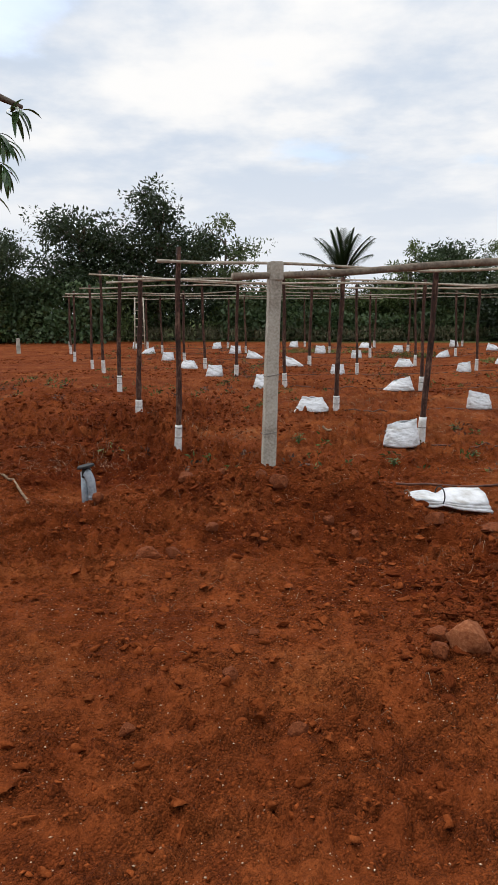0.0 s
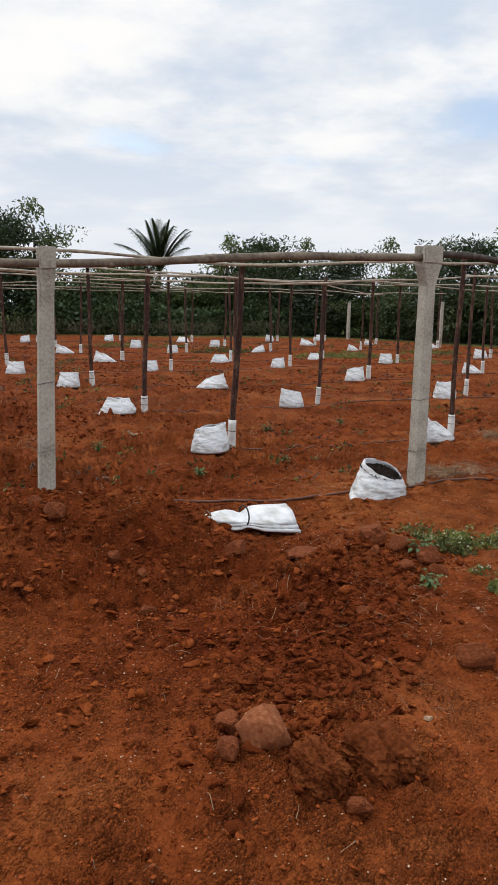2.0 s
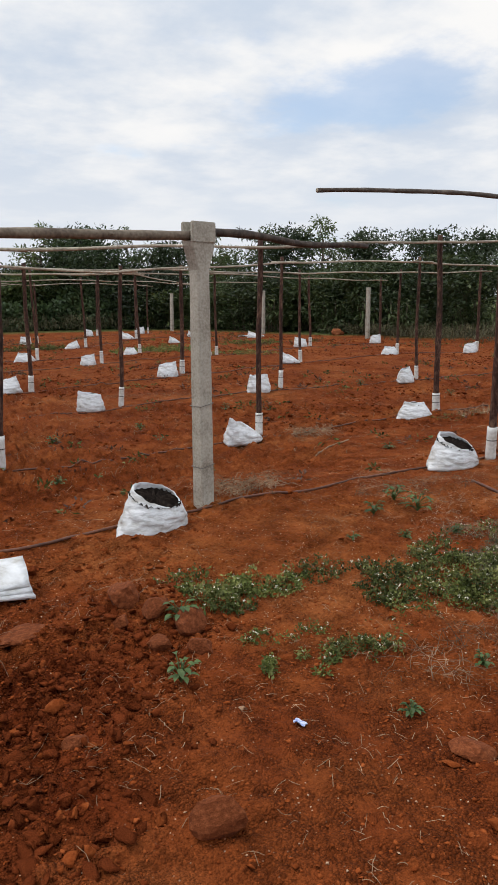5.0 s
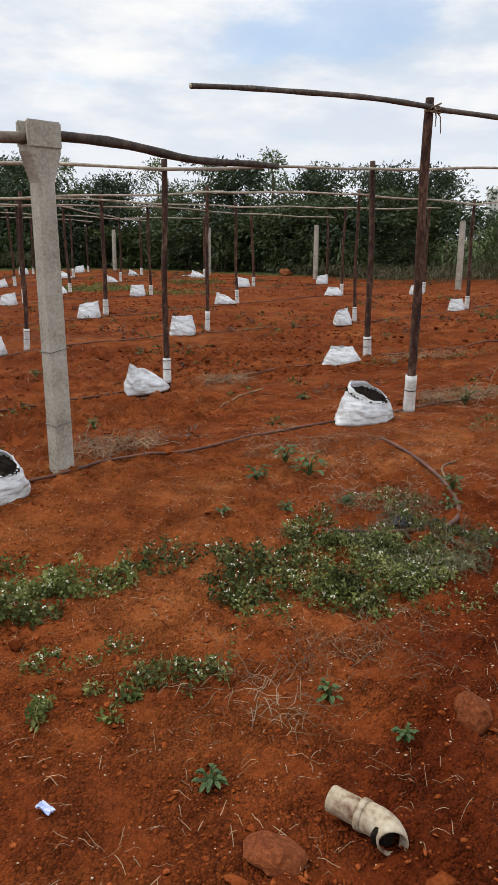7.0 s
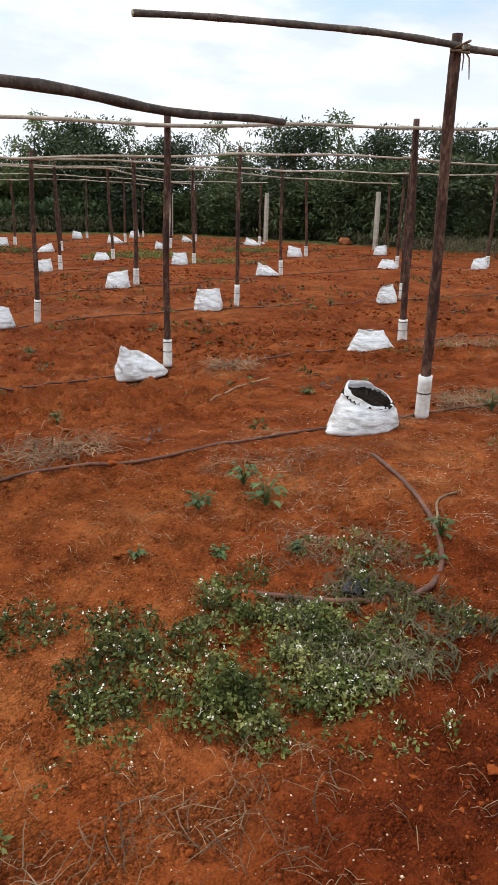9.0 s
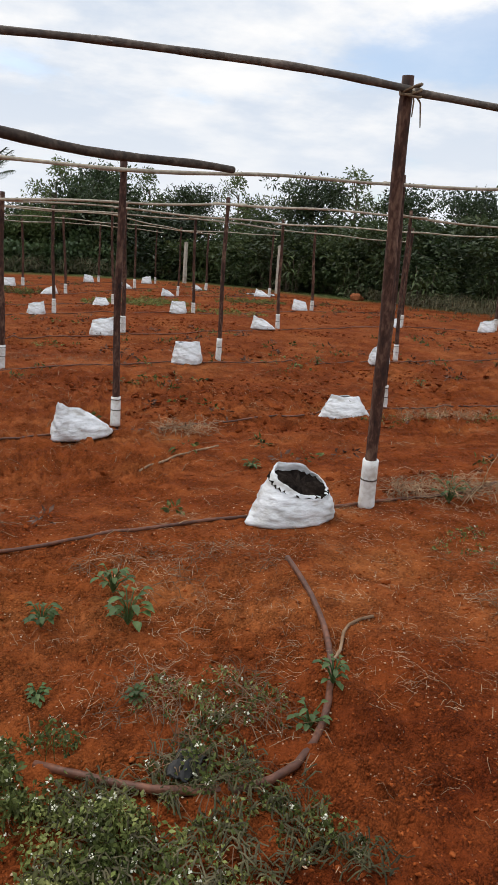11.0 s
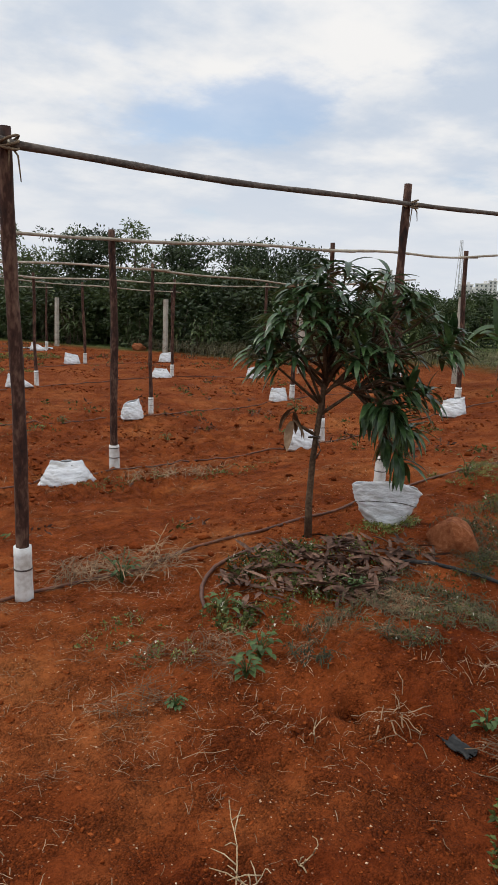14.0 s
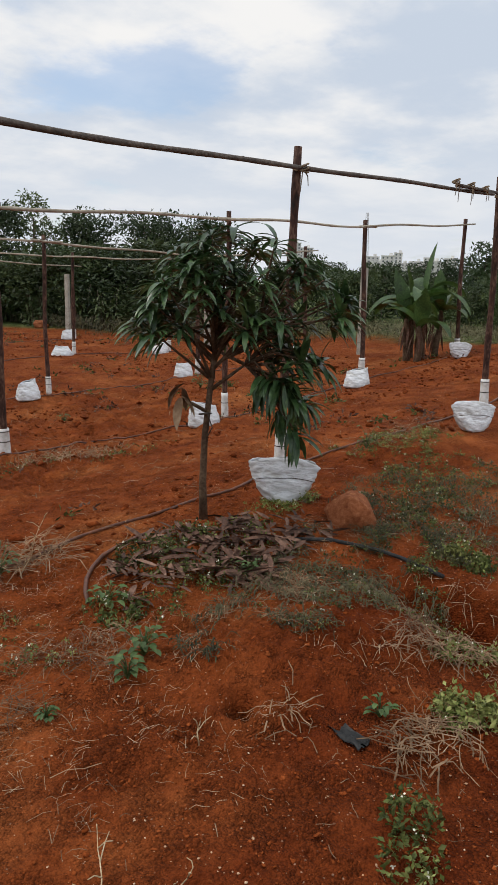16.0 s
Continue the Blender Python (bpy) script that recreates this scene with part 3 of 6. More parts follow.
def rope_tie(p, r, seed):
    rnd = random.Random(seed)
    t = thing("rope_tie", Matrix.Translation(p), "coir rope lashing with loose ends where a pole meets a post", "rope", "rope ties")
    V = []
    loops = []
    for k in range(3):
        ring = [np.array([math.cos(a) * (r + 0.01), math.sin(a) * (r + 0.3 * r + 0.012) + 0.5 * r, math.sin(a + k) * (0.012 + 0.3 * r) + (k - 1) * 0.012]) for a in np.linspace(0, 6.283, 13)]
        loops.append(tube_data(ring, 0.007, 5, False))
    part("lashing", mesh_of("lashing", *joined(*loops), M_COIR), t)
    for k in range(2):
        a = rnd.uniform(-0.05, 0.05)
        end = [(0, 0, 0), (a, -0.03, -0.06), (a * 1.4, -0.03, -rnd.uniform(0.11, 0.2))]
        tube("loose_end", end, [0.006, 0.005, 0.003], M_COIR, t, 5)
    return t


def bamboo(a, b, r0, r1, mat, label, seed, amp=0.03, sides=8, bow=0.0):
    rnd = random.Random(seed)
    mid = [(a[k] + b[k]) / 2 for k in range(3)]
    t = thing("trellis_rail", Matrix.Translation(mid), label, "pole", "trellis rails")
    n = 15
    pts = [p - np.array(mid) for p in wobble(a, b, n, amp, rnd)]
    for k in range(n):
        pts[k][2] += bow * math.sin(math.pi * k / (n - 1))
    rad = []
    for k in range(n):
        u = k / (n - 1)
        rad.append((r0 + (r1 - r0) * u) * (1.10 if k % 3 == 0 else 0.97))
    tube("rail", pts, rad, mat, t, sides)
    if sides > 8:
        for k, e in ((0, pts[0] - pts[1]), (n - 1, pts[-1] - pts[-2])):
            e = e / np.linalg.norm(e)
            tube("cut_end", [pts[k], pts[k] + e * 0.004], rad[k] * 0.9, M_BAMBOO, t, sides, "pale sawn end")
        for k in (3, 6, 8, 11):
            d = (pts[k + 1] - pts[k - 1]) / np.linalg.norm(pts[k + 1] - pts[k - 1])
            side = np.array([rnd.uniform(-1, 1), rnd.uniform(-1, 1), rnd.uniform(-0.2, 1)])
            side = side / np.linalg.norm(side) * rad[k]
            tube("knot", [pts[k] + side * 0.5 - d * 0.01, pts[k] + side * 0.95, pts[k] + side * 1.35 + d * 0.012], [rad[k] * 0.6, rad[k] * 0.45, rad[k] * 0.15], mat, t, 7)
    return t


PALE = "thin pale bamboo rail tied along the trellis posts"
for j in range(1, 10):
    row = sorted(ci for (ci, jj) in POSTS if jj == j)
    for a, b in zip(row, row[1:]):
        p, q = rail_at(a, j), rail_at(b, j)
        d = (q - p) / np.linalg.norm(q - p)
        bamboo(p - d * 0.25, q + d * 0.3, 0.021, 0.016, M_BAMBOO, PALE, a * 13 + j, 0.035, 6)
# the front rail on the wooden posts, and the two thick poles over the concrete heads
FRONT = "grey weathered bamboo rail along the front posts"
bamboo((4.32, 6.86, 2.36), rail_at(0, 0, 0.075) + [0.0, 0.02, 0.0], 0.016, 0.020, M_GREYPOLE, "grey weathered pole jutting out free from a trellis post", 3, 0.012, 10, 0.03)
bamboo(rail_at(0, 0, 0.09), rail_at(1, 0, 0.165), 0.020, 0.018, M_GREYPOLE, FRONT, 4, 0.012, 10, -0.02)
bamboo(rail_at(1, 0, 0.165), rail_at(2, 0, 0.20) + [-0.2, 0, 0], 0.019, 0.017, M_GREYPOLE, FRONT, 5, 0.012, 10)
bamboo(rail_at(2, 0, 0.20) - [1.0, 0.05, 0.0], rail_at(2, 0, 0.20) + [2.2, 0.25, 0.12], 0.018, 0.016, M_GREYPOLE, FRONT, 6, 0.012, 10)
bamboo((-0.10, 6.05, 1.82), (3.44, 7.00, 2.02), 0.028, 0.034, M_OLDPOLE, "thick weathered wooden pole laid over the concrete post heads", 7, 0.03, 10)
bamboo((3.36, 6.98, 2.04), (6.0, 8.63, 2.11), 0.033, 0.026, M_DARKPOLE, "thick dark barked pole running back from a concrete post", 8, 0.04, 10)


def concrete_post(x, y, h, w, lean, turn, head=True, flare=1.0, label="pale precast concrete post with a notched head"):
    z0 = gz(x, y)
    t = thing("concrete_post", pose(x, y, z0, 0, 0, turn), label, "post", "concrete posts")
    bm = bmesh.new()
    prof = [(-0.2, w, w), (h * 0.5, w * 0.95, w * 0.95), (h - (0.33 if head else 0.02), w * 0.9, w * 0.9)]
    if head:
        prof += [(h - 0.16, w * flare, w * 0.95), (h - 0.125, w * flare, w * 0.95)]
    else:
        prof += [(h, w * 0.86, w * 0.86)]
    rings = []
    for z, a, b in prof:
        u = max(0, z) / h
        cx, cy = lean[0] * u, lean[1] * u
        c = 0.012
        ring = []
        for sx, sy in ((1, 1), (-1, 1), (-1, -1), (1, -1)):
            pa, pb = (sx * (a / 2 - c), sy * b / 2), (sx * a / 2, sy * (b / 2 - c))
            for q in ((pb, pa) if sx * sy > 0 else (pa, pb)):
                ring.append(bm.verts.new((cx + q[0], cy + q[1], z)))
        rings.append(ring)
    for r0, r1 in zip(rings, rings[1:]):
        for k in range(8):
            bm.faces.new((r0[k], r0[(k + 1) % 8], r1[(k + 1) % 8], r1[k]))
    bm.faces.new(rings[0][::-1])
    bm.faces.new(rings[-1])
    bmesh.ops.recalc_face_normals(bm, faces=bm.faces)
    me = bpy.data.meshes.new("shaft")
    bm.to_mesh(me)
    bm.free()
    me.materials.append(M_CONCRETE)
    shaft = part("shaft", me, t)
    if head:
        for sy in (-1, 1):
            bm = bmesh.new()
            bmesh.ops.create_cube(bm, size=1.0, matrix=Matrix.Translation((lean[0], lean[1] + sy * (w * 0.32 + 0.012), h - 0.065)) @ Matrix.Diagonal((w * flare, 0.035, 0.15, 1)))
            bmesh.ops.bevel(bm, geom=bm.edges[:], offset=0.008, segments=2, affect="EDGES")
            me = bpy.data.meshes.new("head_lip")
            bm.to_mesh(me)
            bm.free()
            me.materials.append(M_CONCRETE)
            part("head_lip", me, t)
    for z in (0.28, 0.75):
        u = z / h
        ring = [(lean[0] * u + sx * w * 0.51, lean[1] * u + sy * w * 0.51, z + 0.01 * sx) for sx, sy in ((1, 1), (-1, 1), (-1, -1), (1, -1), (1, 1))]
        tube("wire", ring, 0.003, M_WIRE, shaft, 5)
    return t


concrete_post(0.18, 6.13, 1.93 - gz(0.18, 6.13), 0.11, (0.06, 0.02), 12)
concrete_post(3.41, 7.00, 2.10 - gz(3.41, 7.0), 0.125, (0.0, 0.0), 18, True, 1.75)
for x, y, h in ((14.1, 37.5, 1.9), (16.55, 32.0, 1.95), (18.35, 26.3, 2.0), (17.95, 18.3, 1.9), (18.55, 13.65, 1.9), (-9.5, 29.0, 0.6)):
    concrete_post(x, y, h, 0.15, (random.uniform(-0.05, 0.05), 0), 25, False, 1.0, "weathered grey concrete boundary fence post")
for ci, j in ((0, 0), (1, 0), (2, 0)):
    rope_tie(rail_at(ci, j, (0.085, 0.165, 0.20)[ci]), 0.042, j + ci)
for k in range(3):
    rope_tie(rail_at(2, 0, 0.17) - [1.0 - 0.3 * k, 0.05 - 0.015 * k, 0.0], 0.02, 40 + k)


# ---- sacks ----
def sack_mesh(kind, seed):
    """A woven bag standing on the soil. kind: open, pinched, square or funnel. Returns bag and soil meshes."""
    rnd = random.Random(seed)
    # half length and depth of the base, half length and depth of the mouth, height, swell
    a0, b0, a1, b1, h, belly = {"open": (0.255, 0.160, 0.160, 0.115, 0.225, 1.07), "pinched": (0.265, 0.160, 0.150, 0.022, 0.235, 1.10),
                                "square": (0.190, 0.150, 0.160, 0.040, 0.285, 1.10), "funnel": (0.075, 0.090, 0.245, 0.024, 0.285, 1.06)}[kind]
    slope, lean = {"open": (-0.032, 0.05), "pinched": ((-0.065, -0.075), (-0.012, 0.0), (0.05, 0.05))[seed % 3],
                   "square": ((0.03, 0.01), (-0.035, -0.015), (0.0, 0.02))[seed % 3], "funnel": (-0.015, 0.0)}[kind]
    M, K = 54, 22
    shift = (lean, rnd.uniform(-0.02, 0.04))
    ph = [rnd.uniform(0, 6.28) for _ in range(6)]
    V, F = [], []

    def point(k, m, inset=0.0):
        u = k / (K - 1)
        an = 2 * math.pi * m / M
        c, sn = math.cos(an), math.sin(an)
        bulge = 1 + (belly - 1) * math.sin(math.pi * u ** 0.8)
        x = (a0 + (a1 - a0) * u ** (0.55 if kind == "funnel" else 1.0)) * math.copysign(abs(c) ** 0.75, c) * bulge - inset * c
        y = (b0 + (b1 - b0) * u ** 1.5) * math.copysign(abs(sn) ** 1.05, sn) * bulge - inset * sn
        # the seam ends stand out as pointed ears at the base, and a little at the mouth
        ear = abs(c) ** 8 * (1 - u) ** 5 * (kind != "funnel")
        x *= 1 + 0.20 * ear
        y *= 1 - 0.6 * ear
        x *= 1 + 0.07 * abs(c) ** 10 * u ** 8 * (kind in ("pinched", "square"))
        f1 = abs(math.sin(4.5 * an + 5.0 * u + ph[0] + 1.5 * noise.noise((c * 2 + seed, sn * 2, u * 2))))
        f2 = abs(math.sin(8.5 * u + 2.5 * an + ph[1] + 2.2 * noise.noise((c * 1.7, sn * 1.7 + seed, u * 3))))
        f3 = abs(noise.noise((c * 5.0 + u * 5, sn * 5.0 + seed, u * 11.0)))
        wr = 0.013 * (f1 ** 0.6 - 0.7) * (0.25 + 0.75 * u) + 0.019 * (f2 ** 0.5 - 0.75) * math.sin(math.pi * min(1, 0.15 + u)) + 0.018 * (f3 - 0.15)
        wr -= 0.03 * max(0.0, 1 - u / 0.10) ** 2
        rl = math.hypot(x, y) + 1e-6
        x, y = x * (1 + wr / rl), y * (1 + wr / rl)
        rim = (0.004 * math.sin(2 * an + ph[3]) + 0.005 * math.sin(3 * an + ph[4]) + 0.004 * math.sin(7 * an + ph[5])) * u ** 3 + slope * c * u ** 1.3
        if kind == "open":
            rim += 0.06 * sn * u * u
        elif kind == "funnel":
            rim += (0.035 * (1 - abs(c) ** 1.5) - 0.02 * abs(c) ** 4) * u ** 3
        return (x + shift[0] * u, y + shift[1] * u, h * u + rim)

    for k in range(K):
        for m in range(M):
            V.append(point(k, m))
    for k in range(K - 1):
        for m in range(M):
            m2 = (m + 1) % M
            F.append((k * M + m, k * M + m2, (k + 1) * M + m2, (k + 1) * M + m))
    base = len(V)
    for k in range(K - 1, K - 5, -1):
        for m in range(M):
            V.append(point(k, m, 0.008))
    for m in range(M):
        m2 = (m + 1) % M
        F.append(((K - 1) * M + m, (K - 1) * M + m2, base + m2, base + m))
        for q in range(3):
            F.append((base + q * M + m, base + q * M + m2, base + (q + 1) * M + m2, base + (q + 1) * M + m))
    F.append(tuple(range(M))[::-1])
    bag = mesh_of("bag", V, F, M_SACK)
    SV = [(shift[0] * 0.85, shift[1], h * (0.90 if kind == "open" else 0.80))]
    for ring, rr in ((1, 0.5), (2, 1.0)):
        for m in range(M):
            x, y, z = point(K - 5, m, 0.004)
            SV.append((shift[0] + (x - shift[0]) * rr, shift[1] + (y - shift[1]) * rr, h * (0.89 if kind == "open" else 0.80) + slope * 0.8 * math.cos(2 * math.pi * m / M) * rr + (0.045 * math.sin(2 * math.pi * m / M) * rr if kind == "open" else 0) + 0.02 * math.sin(m * 1.7 + ring) * (2 - ring) + 0.008 * math.sin(m * 2.9)))
    SF = [(0, 1 + m, 1 + (m + 1) % M) for m in range(M)]
    SF += [(1 + m, 1 + M + m, 1 + M + (m + 1) % M, 1 + (m + 1) % M) for m in range(M)]
    fold = [np.array(point(13, m)) * [1.004, 1.004, 1] - [0, 0.002, 0.02 * math.cos(2 * math.pi * m / M) ** 2] for m in range(M // 2, M + 1)]
    seam = mesh_of("seam", *tube_data(fold, 0.0028, 5), M_TWINE) if kind == "funnel" else None
    return bag, mesh_of("compost", SV, SF, M_POTSOIL), seam


SACKS = {(k, v): sack_mesh(k, 30 + v * 4 + n * 12) for n, k in enumerate(("open", "pinched", "square", "funnel")) for v in range(3)}
SACK_LABEL = {"open": "white woven sack filled with dark compost, mouth open", "pinched": "slumped white woven planting sack, mouth gathered",
              "square": "upright white woven planting sack beside a post", "funnel": "white woven sack with a wide folded mouth"}


def sack(x, y, kind, turn, size=1.0, v=0):
    t = thing("planting_sack", pose(x, y, gz(x, y) - 0.012, 0, 0, turn) @ Matrix.Diagonal((size, size, size, 1)), SACK_LABEL[kind], "sack", "planting sacks")
    bag, soil, seam = SACKS[kind, v]
    body = part("bag", bag, t)
    if seam:
        part("seam", seam, body, "dark stitched seam across the front")
    part("compost", soil, t, "dark compost filling")


# near sacks one by one: x, y, kind, turn, size, variant
for row in ((2.84, 6.53, "open", 22, 1.06, 0), (5.92, 7.05, "open", 8, 1.08, 1), (1.89, 9.28, "square", 8, 1.08, 0), (5.14, 9.93, "pinched", 30, 1.15, 0),
            (9.07, 6.85, "funnel", -42, 1.02, 0), (11.80, 6.94, "funnel", -35, 0.92, 1), (0.98, 12.3, "pinched", 10, 1.05, 1), (8.03, 10.25, "pinched", -5, 1.02, 1),
            (4.05, 13.3, "square", 0, 1.05, 1), (7.25, 13.75, "square", 10, 1.15, 2), (10.6, 13.8, "square", 20, 1.0, 0), (11.05, 10.1, "square", -10, 1.0, 1),
            (14.1, 10.2, "square", -30, 0.95, 0), (17.45, 10.5, "funnel", -30, 0.95, 0)):
    sack(*row)
done = {(-1, 1), (0, 0), (0, 1), (1, 0), (2, 0), (-1, 2), (1, 1), (0, 2), (1, 2), (2, 2), (2, 1), (3, 1), (4, 1)}
for (ci, j), (x, y, top, lean) in POSTS.items():
    if (ci, j) in done or ci == -2:
        continue
    rnd = random.Random(ci * 91 + j * 17)
    kind = rnd.choice(("pinched", "pinched", "square", "square"))
    sack(x - rnd.uniform(0.38, 0.55), y - rnd.uniform(0.15, 0.35), kind, rnd.uniform(-25, 25), rnd.uniform(0.92, 1.1), rnd.randrange(3))


# ---- trees and hedges ----
def leaf_cloud(name, centres, sizes, per, leaf, mat, seed, flat=0.7, aspect=0.40):
    """Many small folded leaves round the given clump centres."""
    r = np.random.RandomState(seed)
    n = len(centres) * per
    c = np.repeat(np.asarray(centres, float), per, 0)
    s = np.repeat(np.asarray(sizes, float), per)
    d = r.normal(size=(n, 3))
    d /= np.linalg.norm(d, axis=1)[:, None]
    p = c + d * (s * r.uniform(0.35, 1.0, n) ** 0.6)[:, None] * [1, 1, flat]
    ax = d + r.normal(size=(n, 3)) * 0.7 + [0, 0, -0.25]
    ax /= np.linalg.norm(ax, axis=1)[:, None]
    si = np.cross(ax, r.normal(size=(n, 3)))
    si /= np.linalg.norm(si, axis=1)[:, None]
    nr = np.cross(ax, si)
    L = (leaf * r.uniform(0.6, 1.4, n))[:, None]
    W = L * aspect
    verts = np.stack([p, p + ax * L * 0.5 + si * W * 0.5 + nr * W * 0.15, p + ax * L, p + ax * L * 0.5 - si * W * 0.5 + nr * W * 0.15], 1).reshape(-1, 3)
    q = np.arange(n)[:, None] * 4
    faces = np.concatenate([q + [0, 1, 2], q + [0, 2, 3]], 1).reshape(-1, 3)
    return fast_mesh(name, verts, faces, mat)


def limbs(h, spread, seed, r0, n=9, up=0.45):
    rnd = random.Random(seed)
    pcs, ends = [], []
    top = (rnd.uniform(-0.2, 0.2), rnd.uniform(-0.2, 0.2), h * 0.8)
    pcs.append(tube_data(wobble((0, 0, -0.3), top, 8, 0.12, rnd), [r0 * (1 - 0.09 * k) for k in range(8)], 7))
    for k in range(n):
        u = rnd.uniform(0.3, 0.95)
        a = 2.4 * k + rnd.uniform(-0.4, 0.4)
        s = (top[0] * u, top[1] * u, h * 0.8 * u)
        rr = spread * rnd.uniform(0.55, 0.95) * (1.15 - 0.5 * u)
        e = (s[0] + math.cos(a) * rr, s[1] + math.sin(a) * rr, min(h * 0.96, s[2] + rr * up + rnd.uniform(0, 0.5)))
        pcs.append(tube_data(wobble(s, e, 5, 0.08, rnd), [r0 * 0.45 * (1 - 0.18 * i) for i in range(5)], 5))
        ends += [e, tuple(0.5 * (s[i] + e[i]) for i in range(3))]
    ends.append((top[0], top[1], h * 0.93))
    return joined(*pcs), ends


def tree(h, spread, seed, mat, leaf, per, clump, n=12, low=0.25, label="", name="tree", extra=40):
    rnd = random.Random(seed)
    (tv, tf), ends = limbs(h, spread, seed, 0.03 * h * 0.6, n)
    t = thing(name, Matrix.Identity(4), label, name.replace("_", " "), "boundary growth")
    part("trunk", mesh_of("trunk", tv, tf, M_TRUNK), t)
    cs, sz = [], []
    for e in ends:
        for _ in range(3):
            cs.append((e[0] + rnd.gauss(0, clump * 0.6), e[1] + rnd.gauss(0, clump * 0.6), max(h * low, min(h - clump * 0.4, e[2] + rnd.gauss(0, clump * 0.5)))))
            sz.append(clump * rnd.uniform(0.5, 1.1))
    for _ in range(extra):
        a, u = rnd.uniform(0, 6.28), rnd.uniform(low, 0.95)
        rr = spread * math.sqrt(rnd.uniform(0.1, 1)) * math.sin(math.pi * min(1, 0.28 + 0.66 * u)) * rnd.uniform(0.8, 1.1)
        cs.append((math.cos(a) * rr, math.sin(a) * rr, h * u))
        sz.append(clump * rnd.uniform(0.4, 0.9))
    part("crown", leaf_cloud("crown", cs, sz, per, leaf, mat, seed), t)
    return t


HEDGE = "dense leafy boundary hedge shrub with climbing vines"
kinds = [
    tree(4.2, 2.6, 1, M_HEDGE, 0.23, 50, 0.75, 12, 0.04, HEDGE, "hedge_shrub", 70),
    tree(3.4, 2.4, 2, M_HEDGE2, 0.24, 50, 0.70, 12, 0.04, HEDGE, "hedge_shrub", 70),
    tree(4.8, 2.5, 3, M_TREE, 0.23, 52, 0.80, 12, 0.05, HEDGE, "hedge_shrub", 70),
    tree(7.0, 2.7, 4, M_TREE, 0.23, 52, 0.85, 15, 0.15, "dark broad-leaved tree behind the hedge", "tree", 60),
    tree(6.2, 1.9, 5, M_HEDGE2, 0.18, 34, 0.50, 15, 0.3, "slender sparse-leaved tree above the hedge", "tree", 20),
    tree(9.6, 2.0, 6, M_TREE, 0.24, 48, 0.90, 18, 0.3, "tall dark tree rising above the hedge", "tree", 50),
    tree(7.0, 2.8, 7, M_TREE, 0.50, 12, 0.95, 12, 0.15, "far-off dark tree beyond the fields", "tree", 50),
    tree(4.4, 2.6, 8, M_HEDGE, 0.40, 13, 0.80, 10, 0.04, "far-off dark green shrub beyond the fields", "shrub", 60),
]
used = set()


def plant(k, x, y, turn, s=1.0, sz=1.0):
    m = pose(x, y, float(broad(np.array(x), np.array(y))) - 0.05, 0, 0, turn) @ Matrix.Diagonal((s, s, s * sz, 1))
    if k in used:
        ob = copy_thing(kinds[k], pose(0, 0, 0))
        ob.matrix_basis = m
    else:
        used.add(k)
        kinds[k].matrix_basis = m


# the hedge runs along the back and then forward beyond the fence
HEDGE_LINE = [(-24, 34), (-15, 40.5), (-6, 44.5), (4, 45), (12, 44), (17, 40), (20.0, 34.5), (22.0, 28.5), (23.0, 23.0)]
rnd = random.Random(11)
for (xa, ya), (xb, yb) in zip(HEDGE_LINE, HEDGE_LINE[1:]):
    n = max(2, round(math.hypot(xb - xa, yb - ya) / 2.3))
    for k in range(n):
        u = k / n
        x, y = xa + (xb - xa) * u + rnd.uniform(-0.5, 0.5), ya + (yb - ya) * u + rnd.uniform(-0.6, 0.6)
        low = 0.72 if x > 14 else 1.0
        plant(rnd.choice((0, 1, 1, 2)), x, y, rnd.uniform(0, 360), rnd.uniform(0.85, 1.1), rnd.uniform(0.8, 1.1) * low)
        if k % 2 == 0:
            plant(rnd.choice((2, 3, 0)), x + 3 * (1 if x > 15 else 0), y + 3.5, rnd.uniform(0, 360), rnd.uniform(0.6, 0.9) * low)
plant(5, -6.0, 44.5, 30)
for x, y, k, s in ((-10.5, 43, 3, 1.08), (-14, 40, 3, 0.85), (-1.95, 45.5, 4, 1.22), (9.0, 45, 4, 0.95), (14.2, 45, 4, 0.95), (-8.6, 44, 3, 0.95), (-3.8, 45, 3, 0.95),
                   (20.5, 37.0, 3, 0.78), (22.3, 36.2, 4, 0.95), (26.4, 32.6, 3, 0.74), (24.9, 35.8, 3, 0.76), (28.2, 31.0, 3, 0.70), (18.0, 41.0, 4, 0.92), (16.0, 43, 3, 0.72), (20.0, 39.0, 4, 0.9)):
    plant(k, x, y, rnd.uniform(0, 360), s)

# low growth beyond the right-hand fence, and the far country
LOW_LINE = [(23.5, 21.0), (25.0, 16.5), (26.5, 12.0), (29.0, 7.0), (33.0, 1.0)]
rnd = random.Random(21)
for (xa, ya), (xb, yb) in zip(LOW_LINE, LOW_LINE[1:]):
    for k in range(3):
        u = k / 3
        x, y = xa + (xb - xa) * u + rnd.uniform(-0.6, 0.6), ya + (yb - ya) * u + rnd.uniform(-0.6, 0.6)
        plant(rnd.choice((0, 1, 1)), x, y, rnd.uniform(0, 360), rnd.uniform(0.34, 0.48))
        plant(7, x + 7, y + 4, rnd.uniform(0, 360), rnd.uniform(0.36, 0.5))
for k in range(46):
    a = radians(34 + 46 * k / 45 + rnd.uniform(-0.5, 0.5))
    d = rnd.uniform(150, 240)
    plant(6, 5 + d * math.sin(a), 3 + d * math.cos(a), rnd.uniform(0, 360), rnd.uniform(0.95, 1.4) * (1.25 if k % 17 == 5 else 1))
